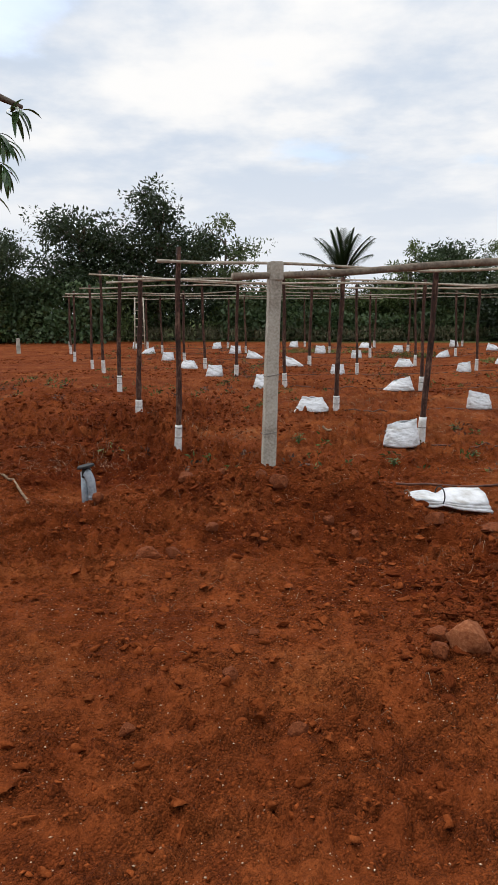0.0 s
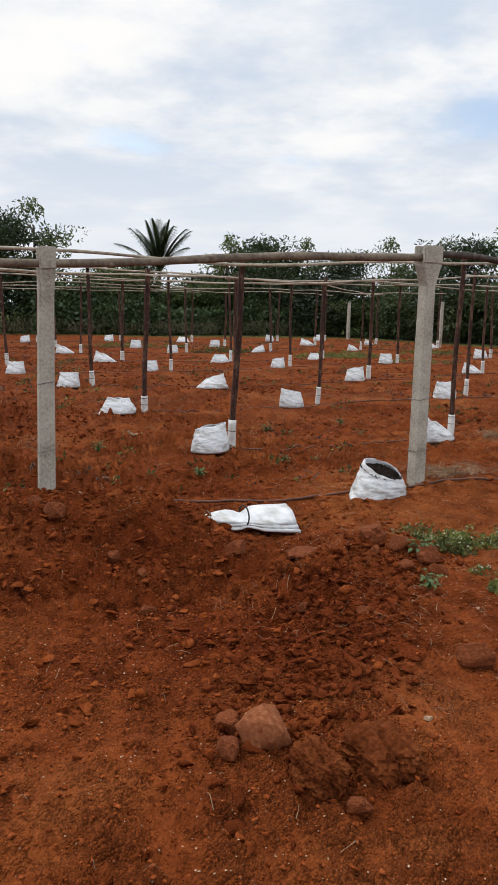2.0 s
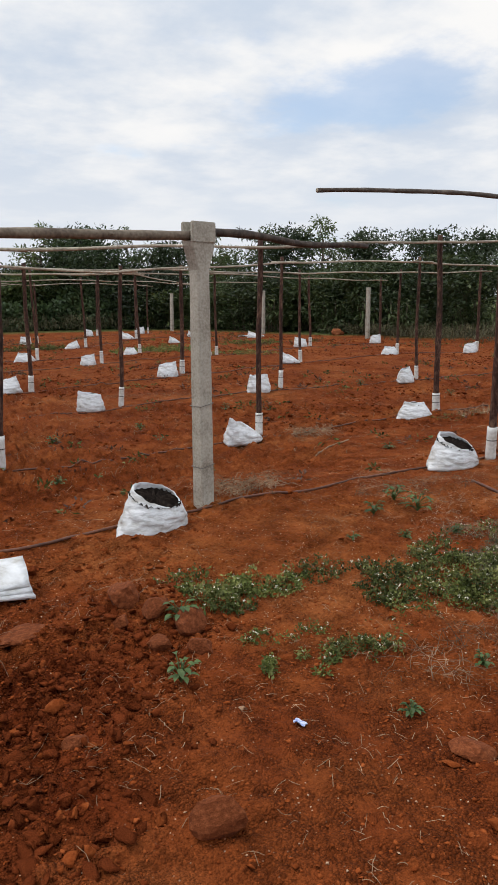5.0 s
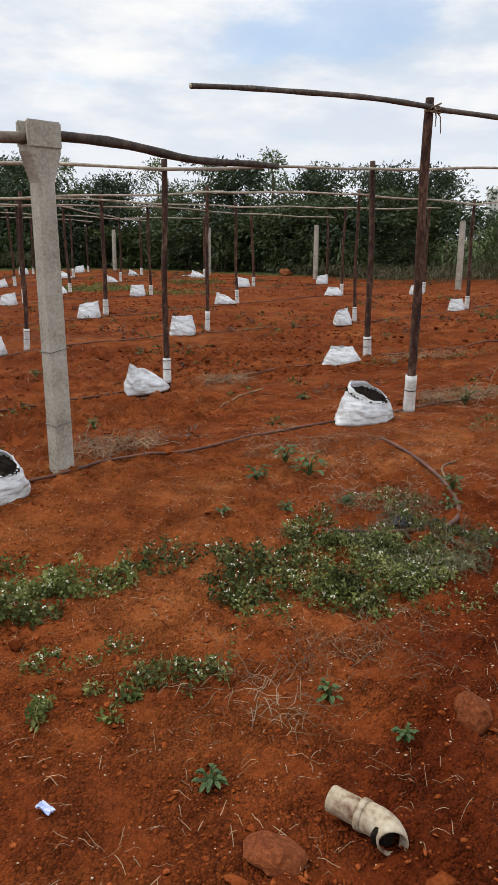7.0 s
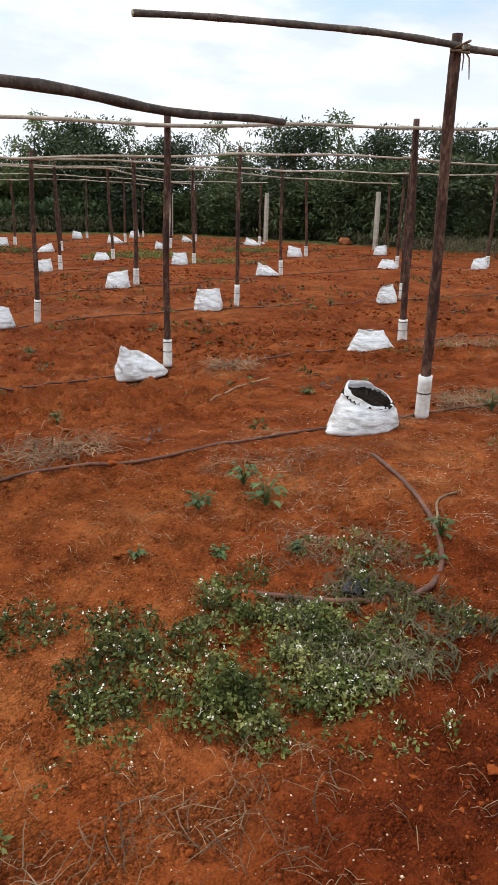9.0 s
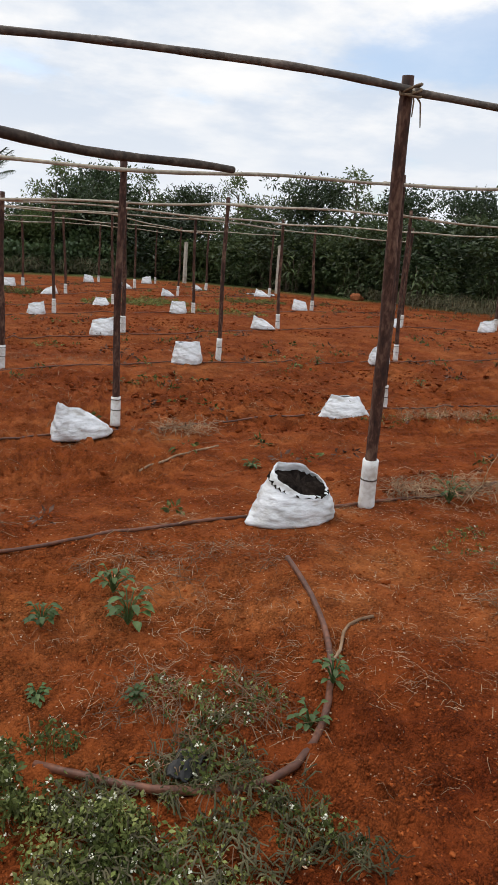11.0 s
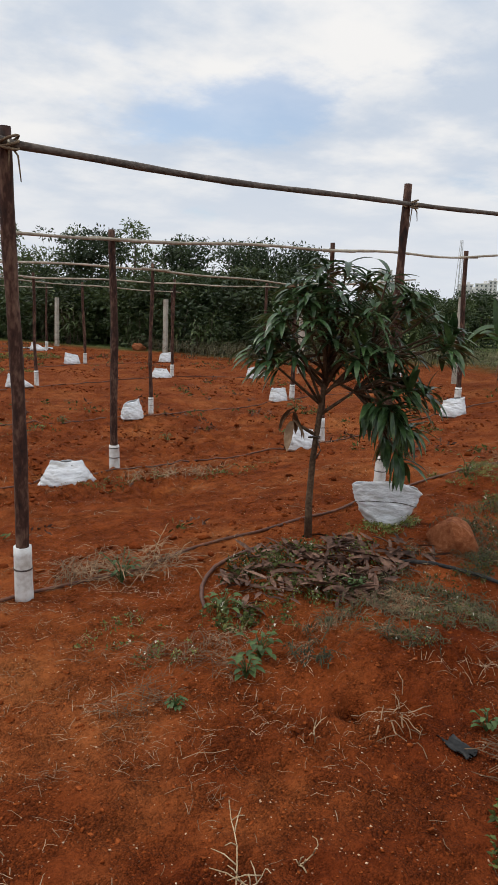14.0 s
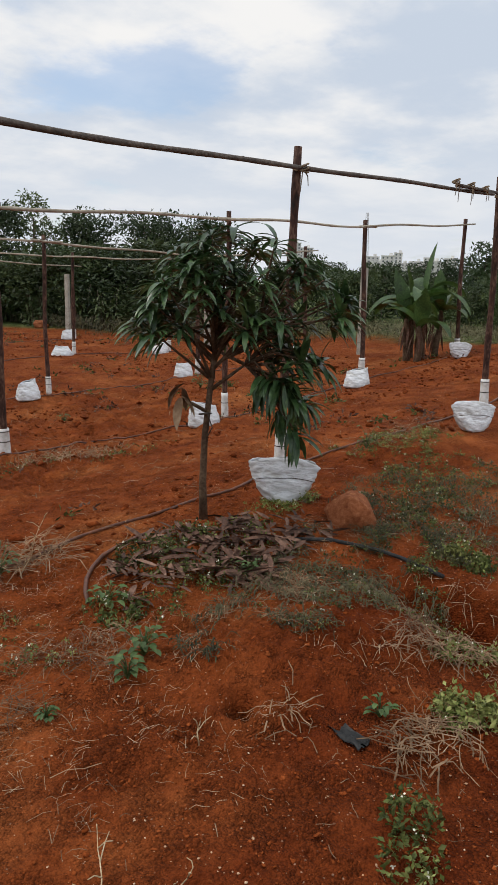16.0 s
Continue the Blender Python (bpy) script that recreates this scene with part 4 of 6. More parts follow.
for k in range(16):
    a = radians(47 + 25 * k / 15 + rnd.uniform(-0.6, 0.6))
    d = rnd.uniform(60, 95)
    plant(7, 5 + d * math.sin(a), 3 + d * math.cos(a), rnd.uniform(0, 360), rnd.uniform(0.55, 0.8))
plant(6, 5 + 88 * math.sin(radians(60.5)), 3 + 88 * math.cos(radians(60.5)), 40, 1.0)


def box_mesh(name, sx, sy, sz, mat, x=0, y=0, z=0, bevel=0.0):
    bm = bmesh.new()
    bmesh.ops.create_cube(bm, size=1.0, matrix=Matrix.Translation((x, y, z + sz / 2)) @ Matrix.Diagonal((sx, sy, sz, 1)))
    if bevel:
        bmesh.ops.bevel(bm, geom=bm.edges[:], offset=bevel, segments=2, affect="EDGES")
    me = bpy.data.meshes.new(name)
    bm.to_mesh(me)
    bm.free()
    me.materials.append(mat)
    return me


def town_block(x, y, turn, w, d, floors):
    t = thing("apartment_building", pose(x, y, 0, 0, 0, turn), "distant pale plastered apartment building above the trees", "building", "distant town")
    h = floors * 3.2
    part("wall", box_mesh("wall", w, d, h, M_TOWN), t)
    part("roof", box_mesh("roof", w + 0.8, d + 0.8, 0.7, M_TOWN, 0, 0, h), t)
    part("stair_head", box_mesh("stair_head", 3, 3, 2.6, M_TOWN, w * 0.2, 0, h + 0.7), t)
    n = max(2, int(w / 3.5))
    win = box_mesh("window", 1.5, 0.3, 1.4, M_GLASSDARK)
    for f in range(floors):
        for k in range(n):
            o = part("window", win, t)
            o.location = (-w / 2 + (k + 0.5) * w / n, -d / 2 - 0.05, f * 3.2 + 1.0)
    return t


rnd = random.Random(5)
for k in range(15):
    a = radians(52.4 + 6.0 * k / 14 + rnd.uniform(-0.2, 0.2))
    d = rnd.uniform(720, 860)
    town_block(5 + d * math.sin(a), 3 + d * math.cos(a), -math.degrees(a) + rnd.uniform(-20, 20), rnd.uniform(7, 14), 9, rnd.choice((9, 10, 10, 11, 11, 12, 13)))


for bearing, reach, w, floors in ((46.5, 770, 12, 15), (47.35, 800, 15, 14)):
    town_block(5 + reach * math.sin(radians(bearing)), 3 + reach * math.cos(radians(bearing)), -bearing + 15, w, 10, floors)


def mast(x, y, h):
    t = thing("radio_mast", pose(x, y, 0), "distant steel lattice radio mast", "mast")
    for k in range(4):
        sx, sy = (1, 1, -1, -1)[k], (1, -1, -1, 1)[k]
        tube("leg", [(sx * 2.6, sy * 2.6, 0), (sx * 0.7, sy * 0.7, h)], 0.22, M_STEEL, t, 5)
    for k in range(16):
        z0, z1 = h * k / 16, h * (k + 1) / 16
        w0, w1 = 2.6 - 1.9 * k / 16, 2.6 - 1.9 * (k + 1) / 16
        s = 1 if k % 2 else -1
        tube("brace", [(-w0 * s, -w0, z0), (w1 * s, -w1, z1), (w1 * s, w1, z1)], 0.12, M_STEEL, t, 4)


am = radians(44.5 + 7.4)
mast(5 + 640 * math.sin(am), 3 + 640 * math.cos(am), 66)


def strap_leaf(base, direction, up, L, W, droop, n=6, fold=0.18):
    """One long leaf: a tapered, drooping and slightly folded blade. Returns verts and faces (two strips)."""
    d = np.array(direction, float)
    d /= np.linalg.norm(d)
    side = np.cross(d, up)
    side /= np.linalg.norm(side) + 1e-9
    p = np.array(base, float)
    V, F = [], []
    for k in range(n + 1):
        u = k / n
        w = W * (math.sin(math.pi * min(1, 0.07 + u * 0.93)) ** 0.75) * (1 - 0.25 * u)
        nrm = np.cross(side, d)
        V += [p + side * w / 2 + nrm * w * fold, p, p - side * w / 2 + nrm * w * fold]
        d = d + np.array([0, 0, -droop / n])
        d /= np.linalg.norm(d)
        p = p + d * L / n
    for k in range(n):
        o = k * 3
        F += [(o, o + 1, o + 4, o + 3), (o + 1, o + 2, o + 5, o + 4)]
    return V, F


def whorl(tip, axis, n, L, rnd, droop=1.1, width=0.22):
    out = []
    ax = np.array(axis, float)
    ax /= np.linalg.norm(ax)
    a = np.cross(ax, [0.3, 0.2, 0.9])
    a /= np.linalg.norm(a)
    b = np.cross(ax, a)
    for k in range(n):
        an = 2.4 * k + rnd.uniform(-0.3, 0.3)
        lift = rnd.uniform(0.1, 1.1)
        d = math.cos(an) * a + math.sin(an) * b + ax * lift
        base = np.array(tip) - ax * rnd.uniform(0, 0.10)
        l = L * rnd.uniform(0.65, 1.15)
        out.append(strap_leaf(base, d, np.array([0.02, 0.01, 1.0]), l, l * width * rnd.uniform(0.8, 1.15), droop * rnd.uniform(0.6, 1.4), 5))
    return out


def mango_sapling(x, y):
    z0 = gz(x, y)
    t = thing("mango_sapling", pose(x, y, z0, 0, 0, -43.4), "young mango tree with drooping dark green leaves and a tied stem", "tree")
    rnd = random.Random(3)
    tube("trunk", [(0, 0, -0.1), (-0.01, 0, 0.25), (0.0, 0.01, 0.55), (0.03, 0.0, 0.85), (0.06, 0.0, 1.12), (0.08, 0.0, 1.45)], [0.032, 0.024, 0.021, 0.019, 0.015, 0.008], M_SAPLING, t, 9)
    # leafy tips: across, deep, height
    tips = [(0.03, 0.0, 1.88), (0.16, 0.1, 1.90), (-0.18, 0.1, 1.76), (-0.10, -0.15, 1.66), (0.12, -0.2, 1.70), (0.30, 0.15, 1.82), (0.42, -0.1, 1.84),
            (0.34, -0.2, 1.62), (0.56, 0.0, 1.72), (0.48, 0.2, 1.58), (0.72, -0.05, 1.60), (0.84, 0.08, 1.50), (-0.34, -0.1, 1.46), (-0.44, 0.05, 1.34),
            (-0.24, 0.15, 1.40), (-0.16, -0.2, 1.34), (0.0, 0.2, 1.52), (0.10, -0.15, 1.44), (0.26, -0.25, 1.30), (0.24, 0.2, 1.42), (0.46, -0.2, 1.36),
            (0.60, 0.15, 1.34), (0.62, -0.15, 1.12), (0.72, 0.02, 1.08), (0.46, 0.1, 1.08), (0.40, -0.2, 1.00), (0.58, -0.1, 0.86), (0.66, 0.1, 0.80),
            (0.52, 0.05, 0.70), (0.60, -0.08, 0.62), (0.20, 0.02, 1.62), (0.40, 0.05, 1.50), (-0.05, 0.05, 1.74),
            (0.10, 0.1, 1.28), (0.20, -0.15, 1.16), (-0.10, -0.1, 1.26), (0.32, 0.15, 1.20), (0.30, -0.1, 1.40), (-0.30, 0.1, 1.56), (0.05, -0.2, 1.60), (0.50, 0.1, 1.20), (0.38, 0.0, 0.92), (-0.38, 0.1, 1.24), (0.54, -0.12, 0.98),
            (0.88, 0.05, 1.50), (0.84, -0.12, 1.42),
            (-0.14, 0.15, 1.10), (0.12, -0.2, 1.06), (-0.24, -0.12, 1.14), (0.02, 0.2, 1.04), (0.22, 0.1, 1.06)]
    tips += [(a * 0.92 + rnd.uniform(-0.09, 0.09), rnd.uniform(-0.3, 0.3), h + rnd.uniform(-0.13, 0.05)) for a, d, h in tips[::2] if h > 0.75]
    tips = [(a, d, h - 0.05) for a, d, h in tips if not (-0.30 < a < 0.33 and h < 1.27)]
    twigs, leaves = [], []
    for k, (a, d, h) in enumerate(tips):
        if h > 1.2:
            lf = rnd.uniform(0, 1)
            s = (0.05 + 0.03 * lf, 0.0, 0.90 + 0.5 * lf) if a < 0.35 else (0.08 + 0.34 * lf, 0.0, 1.02 + 0.34 * lf)
        else:
            s = (0.25, 0.0, 1.02)
        mid = ((s[0] + a) / 2 + rnd.uniform(-0.03, 0.03), d * 0.4, (s[2] + h) / 2 + (0.06 if h < 1.2 else 0.0))
        twigs.append(tube_data([s, mid, (a, d, h)], [0.012, 0.008, 0.005], 5))
        out = np.array([a - mid[0], d - mid[1], h - mid[2]])
        ax = out / np.linalg.norm(out) * 0.6 + [0, 0, 0.55 if h > 1.0 else 0.15]
        leaves += whorl((a, d, h), ax, rnd.randint(16, 22), 0.215, rnd, 1.05, 0.20)
    for s, e in (((0.04, 0, 0.98), (0.42, 0, 1.36)), ((0.04, 0, 0.86), (0.25, 0.0, 1.02)), ((0.0, 0, 0.72), (-0.14, -0.03, 0.80))):
        twigs.append(tube_data([s, tuple((s[i] + e[i]) / 2 for i in range(3)), e], [0.014, 0.012, 0.008], 6))
    part("branch", mesh_of("branch", *joined(*twigs), M_SAPLING), t, kind="stuff")
    for k in range(0, len(leaves), 90):
        part("foliage", mesh_of("foliage", *joined(*leaves[k:k + 90]), M_MANGO), t, kind="stuff")
    dead = whorl((-0.15, -0.04, 0.80), (-0.2, 0, -1.0), 6, 0.20, rnd, 2.0, 0.34)
    part("withered_foliage", mesh_of("withered_foliage", *joined(*dead), M_STRAW), t, "withered pale brown leaves", "stuff")
    tube("tie", [(-0.035, -0.02, 0.70), (0.03, -0.035, 0.71), (0.04, 0.02, 0.70), (-0.02, 0.03, 0.69), (-0.035, -0.02, 0.70)], 0.006, M_TWINE, t, 5)
    tube("tie_end", [(0.02, -0.03, 0.70), (0.05, -0.05, 0.62), (0.02, -0.04, 0.56)], 0.004, M_TWINE, t, 5)


mango_sapling(8.40, 6.92)


def banana_clump(x, y):
    z0 = gz(x, y)
    t = thing("banana_clump", pose(x, y, z0), "clump of banana plants with torn broad leaves", "banana plant")
    rnd = random.Random(8)
    for k, (sx, sy, h) in enumerate(((0, 0, 1.25), (0.35, -0.1, 1.0), (-0.35, 0.1, 0.85), (0.12, 0.35, 1.1), (-0.5, -0.25, 0.7))):
        tube("stem", wobble((sx, sy, -0.1), (sx * 1.2, sy * 1.2, h), 6, 0.03, rnd), [0.075, 0.07, 0.065, 0.06, 0.05, 0.035], M_SAPLING, t, 9)
        skirt = []
        for q in range(9):
            a = rnd.uniform(0, 6.28)
            skirt.append(strap_leaf((sx + 0.09 * math.cos(a), sy + 0.09 * math.sin(a), h * rnd.uniform(0.5, 0.95)), (math.cos(a) * 0.3, math.sin(a) * 0.3, -0.8), np.array([math.cos(a), math.sin(a), 0.1]), rnd.uniform(0.3, 0.55), 0.06, 0.6, 5))
        part("withered_skirt", mesh_of("withered_skirt", *joined(*skirt), M_DEADLEAF), t, "withered brown hanging leaves", "stuff")
        for q in range(6 if k != 4 else 4):
            a = 2.4 * q + k + rnd.uniform(-0.3, 0.3)
            up = rnd.uniform(0.5, 2.2) if q else 4.0
            L = rnd.uniform(0.7, 1.15) * (0.8 + 0.2 * h)
            blade = strap_leaf((sx * 1.2, sy * 1.2, h - 0.05), (math.cos(a), math.sin(a), up), np.array([-math.sin(a) * 0.2, math.cos(a) * 0.2, 1.0]), L, 0.36, rnd.uniform(1.2, 2.6) if q else 0.4, 12, 0.16)
            part("leaf", mesh_of("leaf", *blade, M_BANANA), t)


banana_clump(18.05, 11.72)


def palm(x, y, h):
    z0 = float(broad(np.array(x), np.array(y)))
    t = thing("coconut_palm", pose(x, y, z0), "young palm with upright feathered fronds above the hedge", "palm")
    rnd = random.Random(2)
    tube("trunk", wobble((0, 0, -0.2), (0.2, 0, h), 8, 0.1, rnd), [0.22, 0.2, 0.18, 0.17, 0.16, 0.15, 0.14, 0.13], M_TRUNK, t, 9)
    for k in range(18):
        a = 2.4 * k
        up = rnd.uniform(1.6, 4.0) if k % 3 else rnd.uniform(5.0, 12.0)
        d = np.array([math.cos(a), math.sin(a), up])
        d /= np.linalg.norm(d)
        p = np.array([0.2, 0, h])
        spine, pcs = [p.copy()], []
        for q in range(22):
            d = d + np.array([0, 0, -0.05])
            d /= np.linalg.norm(d)
            p = p + d * 0.145
            spine.append(p.copy())
            side = np.cross(d, [0, 0, 1.0])
            side /= np.linalg.norm(side) + 1e-6
            for s in (-1, 1):
                if q > 1:
                    pcs.append(strap_leaf(p, side * s * 0.55 + d * 0.9, np.array([0.01, 0.0, 1.0]), 0.8 * math.sin(math.pi * (q + 4) / 28), 0.13, 0.6, 3))
        pcs.append(tube_data(spine, [0.03 - 0.0011 * i for i in range(len(spine))], 5))
        part("frond", mesh_of("frond", *joined(*pcs), M_TREE), t, kind="stuff")


palm(4.9, 46.0, 3.4)


def reed_shrub():
    """A tall shrub of long arching leaves on many thin stems."""
    t = thing("reed_shrub", pose(0, 0, 0), "tall light-green shrub with arching strap leaves by the boundary fence", "shrub", "boundary growth")
    rnd = random.Random(33)
    stems, blades = [], []
    for k in range(11):
        a, lean = 2.4 * k, rnd.uniform(0.1, 0.45)
        h = rnd.uniform(1.0, 1.9)
        foot = (0.25 * math.cos(a), 0.25 * math.sin(a), -0.1)
        top = (foot[0] + lean * math.cos(a), foot[1] + lean * math.sin(a), h)
        stems.append(tube_data(wobble(foot, top, 5, 0.04, rnd), [0.018, 0.016, 0.013, 0.010, 0.006], 5))
        for q in range(11):
            u = rnd.uniform(0.3, 1.0)
            b = rnd.uniform(0, 6.28)
            at = [foot[i] + (top[i] - foot[i]) * u for i in range(3)]
            L = rnd.uniform(0.35, 0.7)
            blades.append(strap_leaf(at, (math.cos(b), math.sin(b), rnd.uniform(0.5, 1.5)), np.array([0.02, 0.01, 1.0]), L, L * 0.15, rnd.uniform(1.2, 2.4), 5))
    part("stem", mesh_of("stem", *joined(*stems), M_TRUNK), t, kind="stuff")
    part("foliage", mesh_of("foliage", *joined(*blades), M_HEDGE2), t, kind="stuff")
    return t


reed = reed_shrub()
rnd = random.Random(34)
for k in range(15):
    u = k / 14
    x, y = 16.2 + 6.0 * u ** 0.7 + rnd.uniform(-0.9, 0.9), 40.0 - 19.0 * u + rnd.uniform(-1.0, 1.0)
    m = pose(x, y, float(broad(np.array(x), np.array(y))), 0, 0, rnd.uniform(0, 360)) @ Matrix.Scale(rnd.uniform(0.75, 1.3), 4)
    ob = reed if k == 0 else copy_thing(reed, pose(0, 0, 0))
    ob.matrix_basis = m


def overhanging_tree(x, y):
    """The tree beside the track, of which only a hanging spray of leaves comes into view."""
    t = thing("roadside_tree", pose(x, y, gz(x, y) - 0.36), "roadside mango tree with one leafy branch overhanging", "tree")
    rnd = random.Random(14)
    tube("trunk", [(0, 0, 0.1), (0.05, 0, 1.2), (0.0, 0.1, 2.4), (0.1, 0.1, 3.4)], [0.16, 0.13, 0.11, 0.08], M_TRUNK, t, 10)
    tube("branch", [(0.0, 0.1, 2.4), (0.5, 0.05, 3.0), (0.95, 0.0, 3.1), (1.22, 0.0, 2.98)], [0.07, 0.045, 0.03, 0.012], M_TRUNK, t, 8)
    leaves = []
    for tip, ax in (((1.22, 0.0, 2.96), (1, 0, 0.1)), ((1.10, 0.1, 2.80), (0.6, 0, -0.6)), ((1.12, -0.05, 2.62), (0.5, 0, -0.9)), ((0.9, 0.1, 2.9), (0, 1, 0.2)),
                    ((0.7, -0.1, 3.1), (0, -1, 0.3)), ((0.98, 0.0, 2.52), (0.2, 0, -1)), ((0.4, 0.2, 3.2), (0, 0.3, 1))):
        leaves += whorl(tip, ax, 14, 0.17, rnd, 1.7, 0.20)
    part("foliage", mesh_of("foliage", *joined(*leaves), M_MANGO), t, kind="stuff")


overhanging_tree(-2.45, 4.6)


# ---- loose things on the ground ----
LUMPS = [(np.array([(1, 0, 0), (0, 1, 0), (-1, 0, 0), (0, -1, 0), (0, 0, 1), (0, 0, -1)], float),
          np.array([(0, 1, 4), (1, 2, 4), (2, 3, 4), (3, 0, 4), (1, 0, 5), (2, 1, 5), (3, 2, 5), (0, 3, 5)]))]
for sub in (1, 2):
    bm = bmesh.new()
    bmesh.ops.create_icosphere(bm, subdivisions=sub, radius=1.0)
    LUMPS.append((np.array([v.co[:] for v in bm.verts]), np.array([[v.index for v in f.verts] for f in bm.faces])))
    bm.free()


def lump_set(P, S, r, base, tri, squash, sink):
    n, nv = len(P), len(base)
    V = np.repeat(base[None], n, 0)
    # random cuts flatten each lump into an angular piece
    for _ in range(8 if nv > 6 else 0):
        d = r.normal(size=(n, 3))
        d /= np.linalg.norm(d, axis=1)[:, None]
        over = np.clip(np.einsum("nvk,nk->nv", V, d) - r.uniform(0.15, 0.6, n)[:, None], 0, None)
        V = V - over[..., None] * d[:, None]
    V = V * (1 + r.uniform(-0.2, 0.2, (n, nv, 1)))
    V = V * np.stack([r.uniform(0.7, 1.5, n), r.uniform(0.7, 1.3, n), r.uniform(0.6, 1.1, n) * squash], -1)[:, None]
    a = r.uniform(0, 6.28, n)
    c, s = np.cos(a)[:, None], np.sin(a)[:, None]
    V = np.stack([V[..., 0] * c - V[..., 1] * s, V[..., 0] * s + V[..., 1] * c, V[..., 2]], -1) * S[:, None, None]
    z = ground(P[:, 0], P[:, 1]) + S * squash * (1 - 2 * sink) * 0.5
    V = V + np.stack([P[:, 0], P[:, 1], z], -1)[:, None]
    return V.reshape(-1, 3), (tri[None] + (np.arange(n) * nv)[:, None, None]).reshape(-1, 3)


def scatter_lumps(name, P, S, seed, mat, label, category, squash=0.7, sink=0.45, tiny=0.0, large=1.0):
    """Many rough broken lumps of earth, half sunk, joined into one mesh; big ones get more facets, tiny ones fewer."""
    r = np.random.RandomState(seed)
    sort = np.where(S < tiny, 0, np.where(S < large, 1, 2))
    V, F, o = [], [], 0
    for k in range(3):
        w = sort == k
        if w.any():
            v, f = lump_set(P[w], S[w], r, *LUMPS[k], squash, sink)
            V.append(v)
            F.append(f + o)
            o += len(v)
    ob = new(name, fast_mesh(name, np.concatenate(V), np.concatenate(F), mat, False))
    return tagged(ob, label, category, kind="stuff")


CLOD_MESHES = []
for k in range(8):
    v, f = lump_set(np.zeros((1, 2)), np.ones(1), np.random.RandomState(70 + k), *LUMPS[2], 0.85, 0.5)
    CLOD_MESHES.append(fast_mesh("clod", v - v.mean(0), f, M_FRESH_SHADE))


def spoil_heap(P, S, seed, label):
    """Dug-out earth: its larger clods lie one by one, the crumbs between them are joined."""
    rnd = random.Random(seed)
    big = np.argsort(-S)[:290]
    rest = np.ones(len(P), bool)
    rest[big] = False
    heap = thing("spoil_heap", pose(0, 0, 0), label, "soil")
    crumbs = scatter_lumps("crumb_bed", P[rest], S[rest], seed, M_FRESH_SHADE, "", "", 0.85, 0.3, tiny=0.007)
    crumbs.parent = heap
    for k in big:
        s = float(S[k])
        ob = part("clod", CLOD_MESHES[rnd.randrange(8)], heap)
        ob.matrix_basis = pose(P[k, 0], P[k, 1], gz(P[k, 0], P[k, 1]) + s * 0.25, rnd.uniform(-25, 25), rnd.uniform(-25, 25), rnd.uniform(0, 360)) @ Matrix.Scale(s, 4)


def spots(n, x0, x1, y0, y1, seed, keep=None):
    r = np.random.RandomState(seed)
    P = np.stack([r.uniform(x0, x1, n), r.uniform(y0, y1, n)], -1)
    if keep is not None:
        P = P[r.uniform(0, 1, n) < keep(P[:, 0], P[:, 1])]
    return P, r


def cloddy(x, y):
    spoil = np.exp(-((x - 0.5) / 2.2) ** 2 - ((y - 5.2) / 1.9) ** 2)
    patchy = smooth(vnoise(x * 1.3, y * 1.3, 31) + 0.6 * vnoise(x * 3.4, y * 3.4, 32), -0.1, 0.35)
    return np.clip(0.22 + 0.65 * patchy * (0.35 + spoil) + 0.35 * spoil, 0, 1)


P, r = spots(150000, -2.4, 10.4, 1.4, 9.0, 41, cloddy)
scatter_lumps("soil_crumbs", P, 0.004 + 0.013 * r.uniform(0, 1, len(P)) ** 3, 42, M_CLOD, "small red soil crumbs over the ground", "soil", tiny=0.0075)
P, r = spots(17000, -2.4, 5.2, 1.6, 8.6, 43, lambda x, y: cloddy(x, y) ** 1.3 * (1 - 0.85 * smooth(x - 0.5 * (y - 4.5), 2.0, 2.6)))
scatter_lumps("soil_clods", P, 0.007 + 0.034 * r.uniform(0, 1, len(P)) ** 3.2, 44, M_CLOD, "loose red clods of dug soil", "soil", 0.75, 0.30, large=0.022)
P, r = spots(5000, 4.4, 10.4, 3.4, 8.6, 57, lambda x, y: cloddy(x, y))
scatter_lumps("soil_clods", P, 0.006 + 0.018 * r.uniform(0, 1, len(P)) ** 3.2, 58, M_CLOD, "loose red clods of dug soil", "soil", 0.75, 0.30, large=0.02)
P, r = spots(46000, -9.0, 18.0, 7.0, 30.0, 45, lambda x, y: smooth(vnoise(x * 0.8, y * 0.8, 33) + vnoise(x * 0.3, y * 2.0, 34), -0.25, 0.4))
S = 0.014 + 0.05 * r.uniform(0, 1, len(P)) ** 3
scatter_lumps("field_clods", P[::2], S[::2], 46, M_CLOD, "red clods scattered over the tilled field", "soil", tiny=0.022)
# every second clod is darker, putting the shade under clods into colour
scatter_lumps("field_clods", P[1::2], S[1::2], 56, M_FRESH_SHADE, "red clods over the tilled field, darkened for shade", "soil", 0.8, 0.35, tiny=0.022)
P, r = spots(42000, -2.4, 10.0, 1.4, 8.0, 47, lambda x, y: 0.25 + 0.75 * smooth(vnoise(x * 1.7, y * 1.7, 35), -0.25, 0.35))
M_GRIT = material("pale_grit", [(0.26, 0.11, 0.05), (0.40, 0.25, 0.15), (0.60, 0.48, 0.36)], 30, 0.85, 0.3, 90, 0.2, island=0.45)
scatter_lumps("pale_grit", P, 0.0016 + 0.0042 * r.uniform(0, 1, len(P)) ** 3, 48, M_GRIT, "pale grit and tiny stones on the soil", "grit", tiny=0.02)

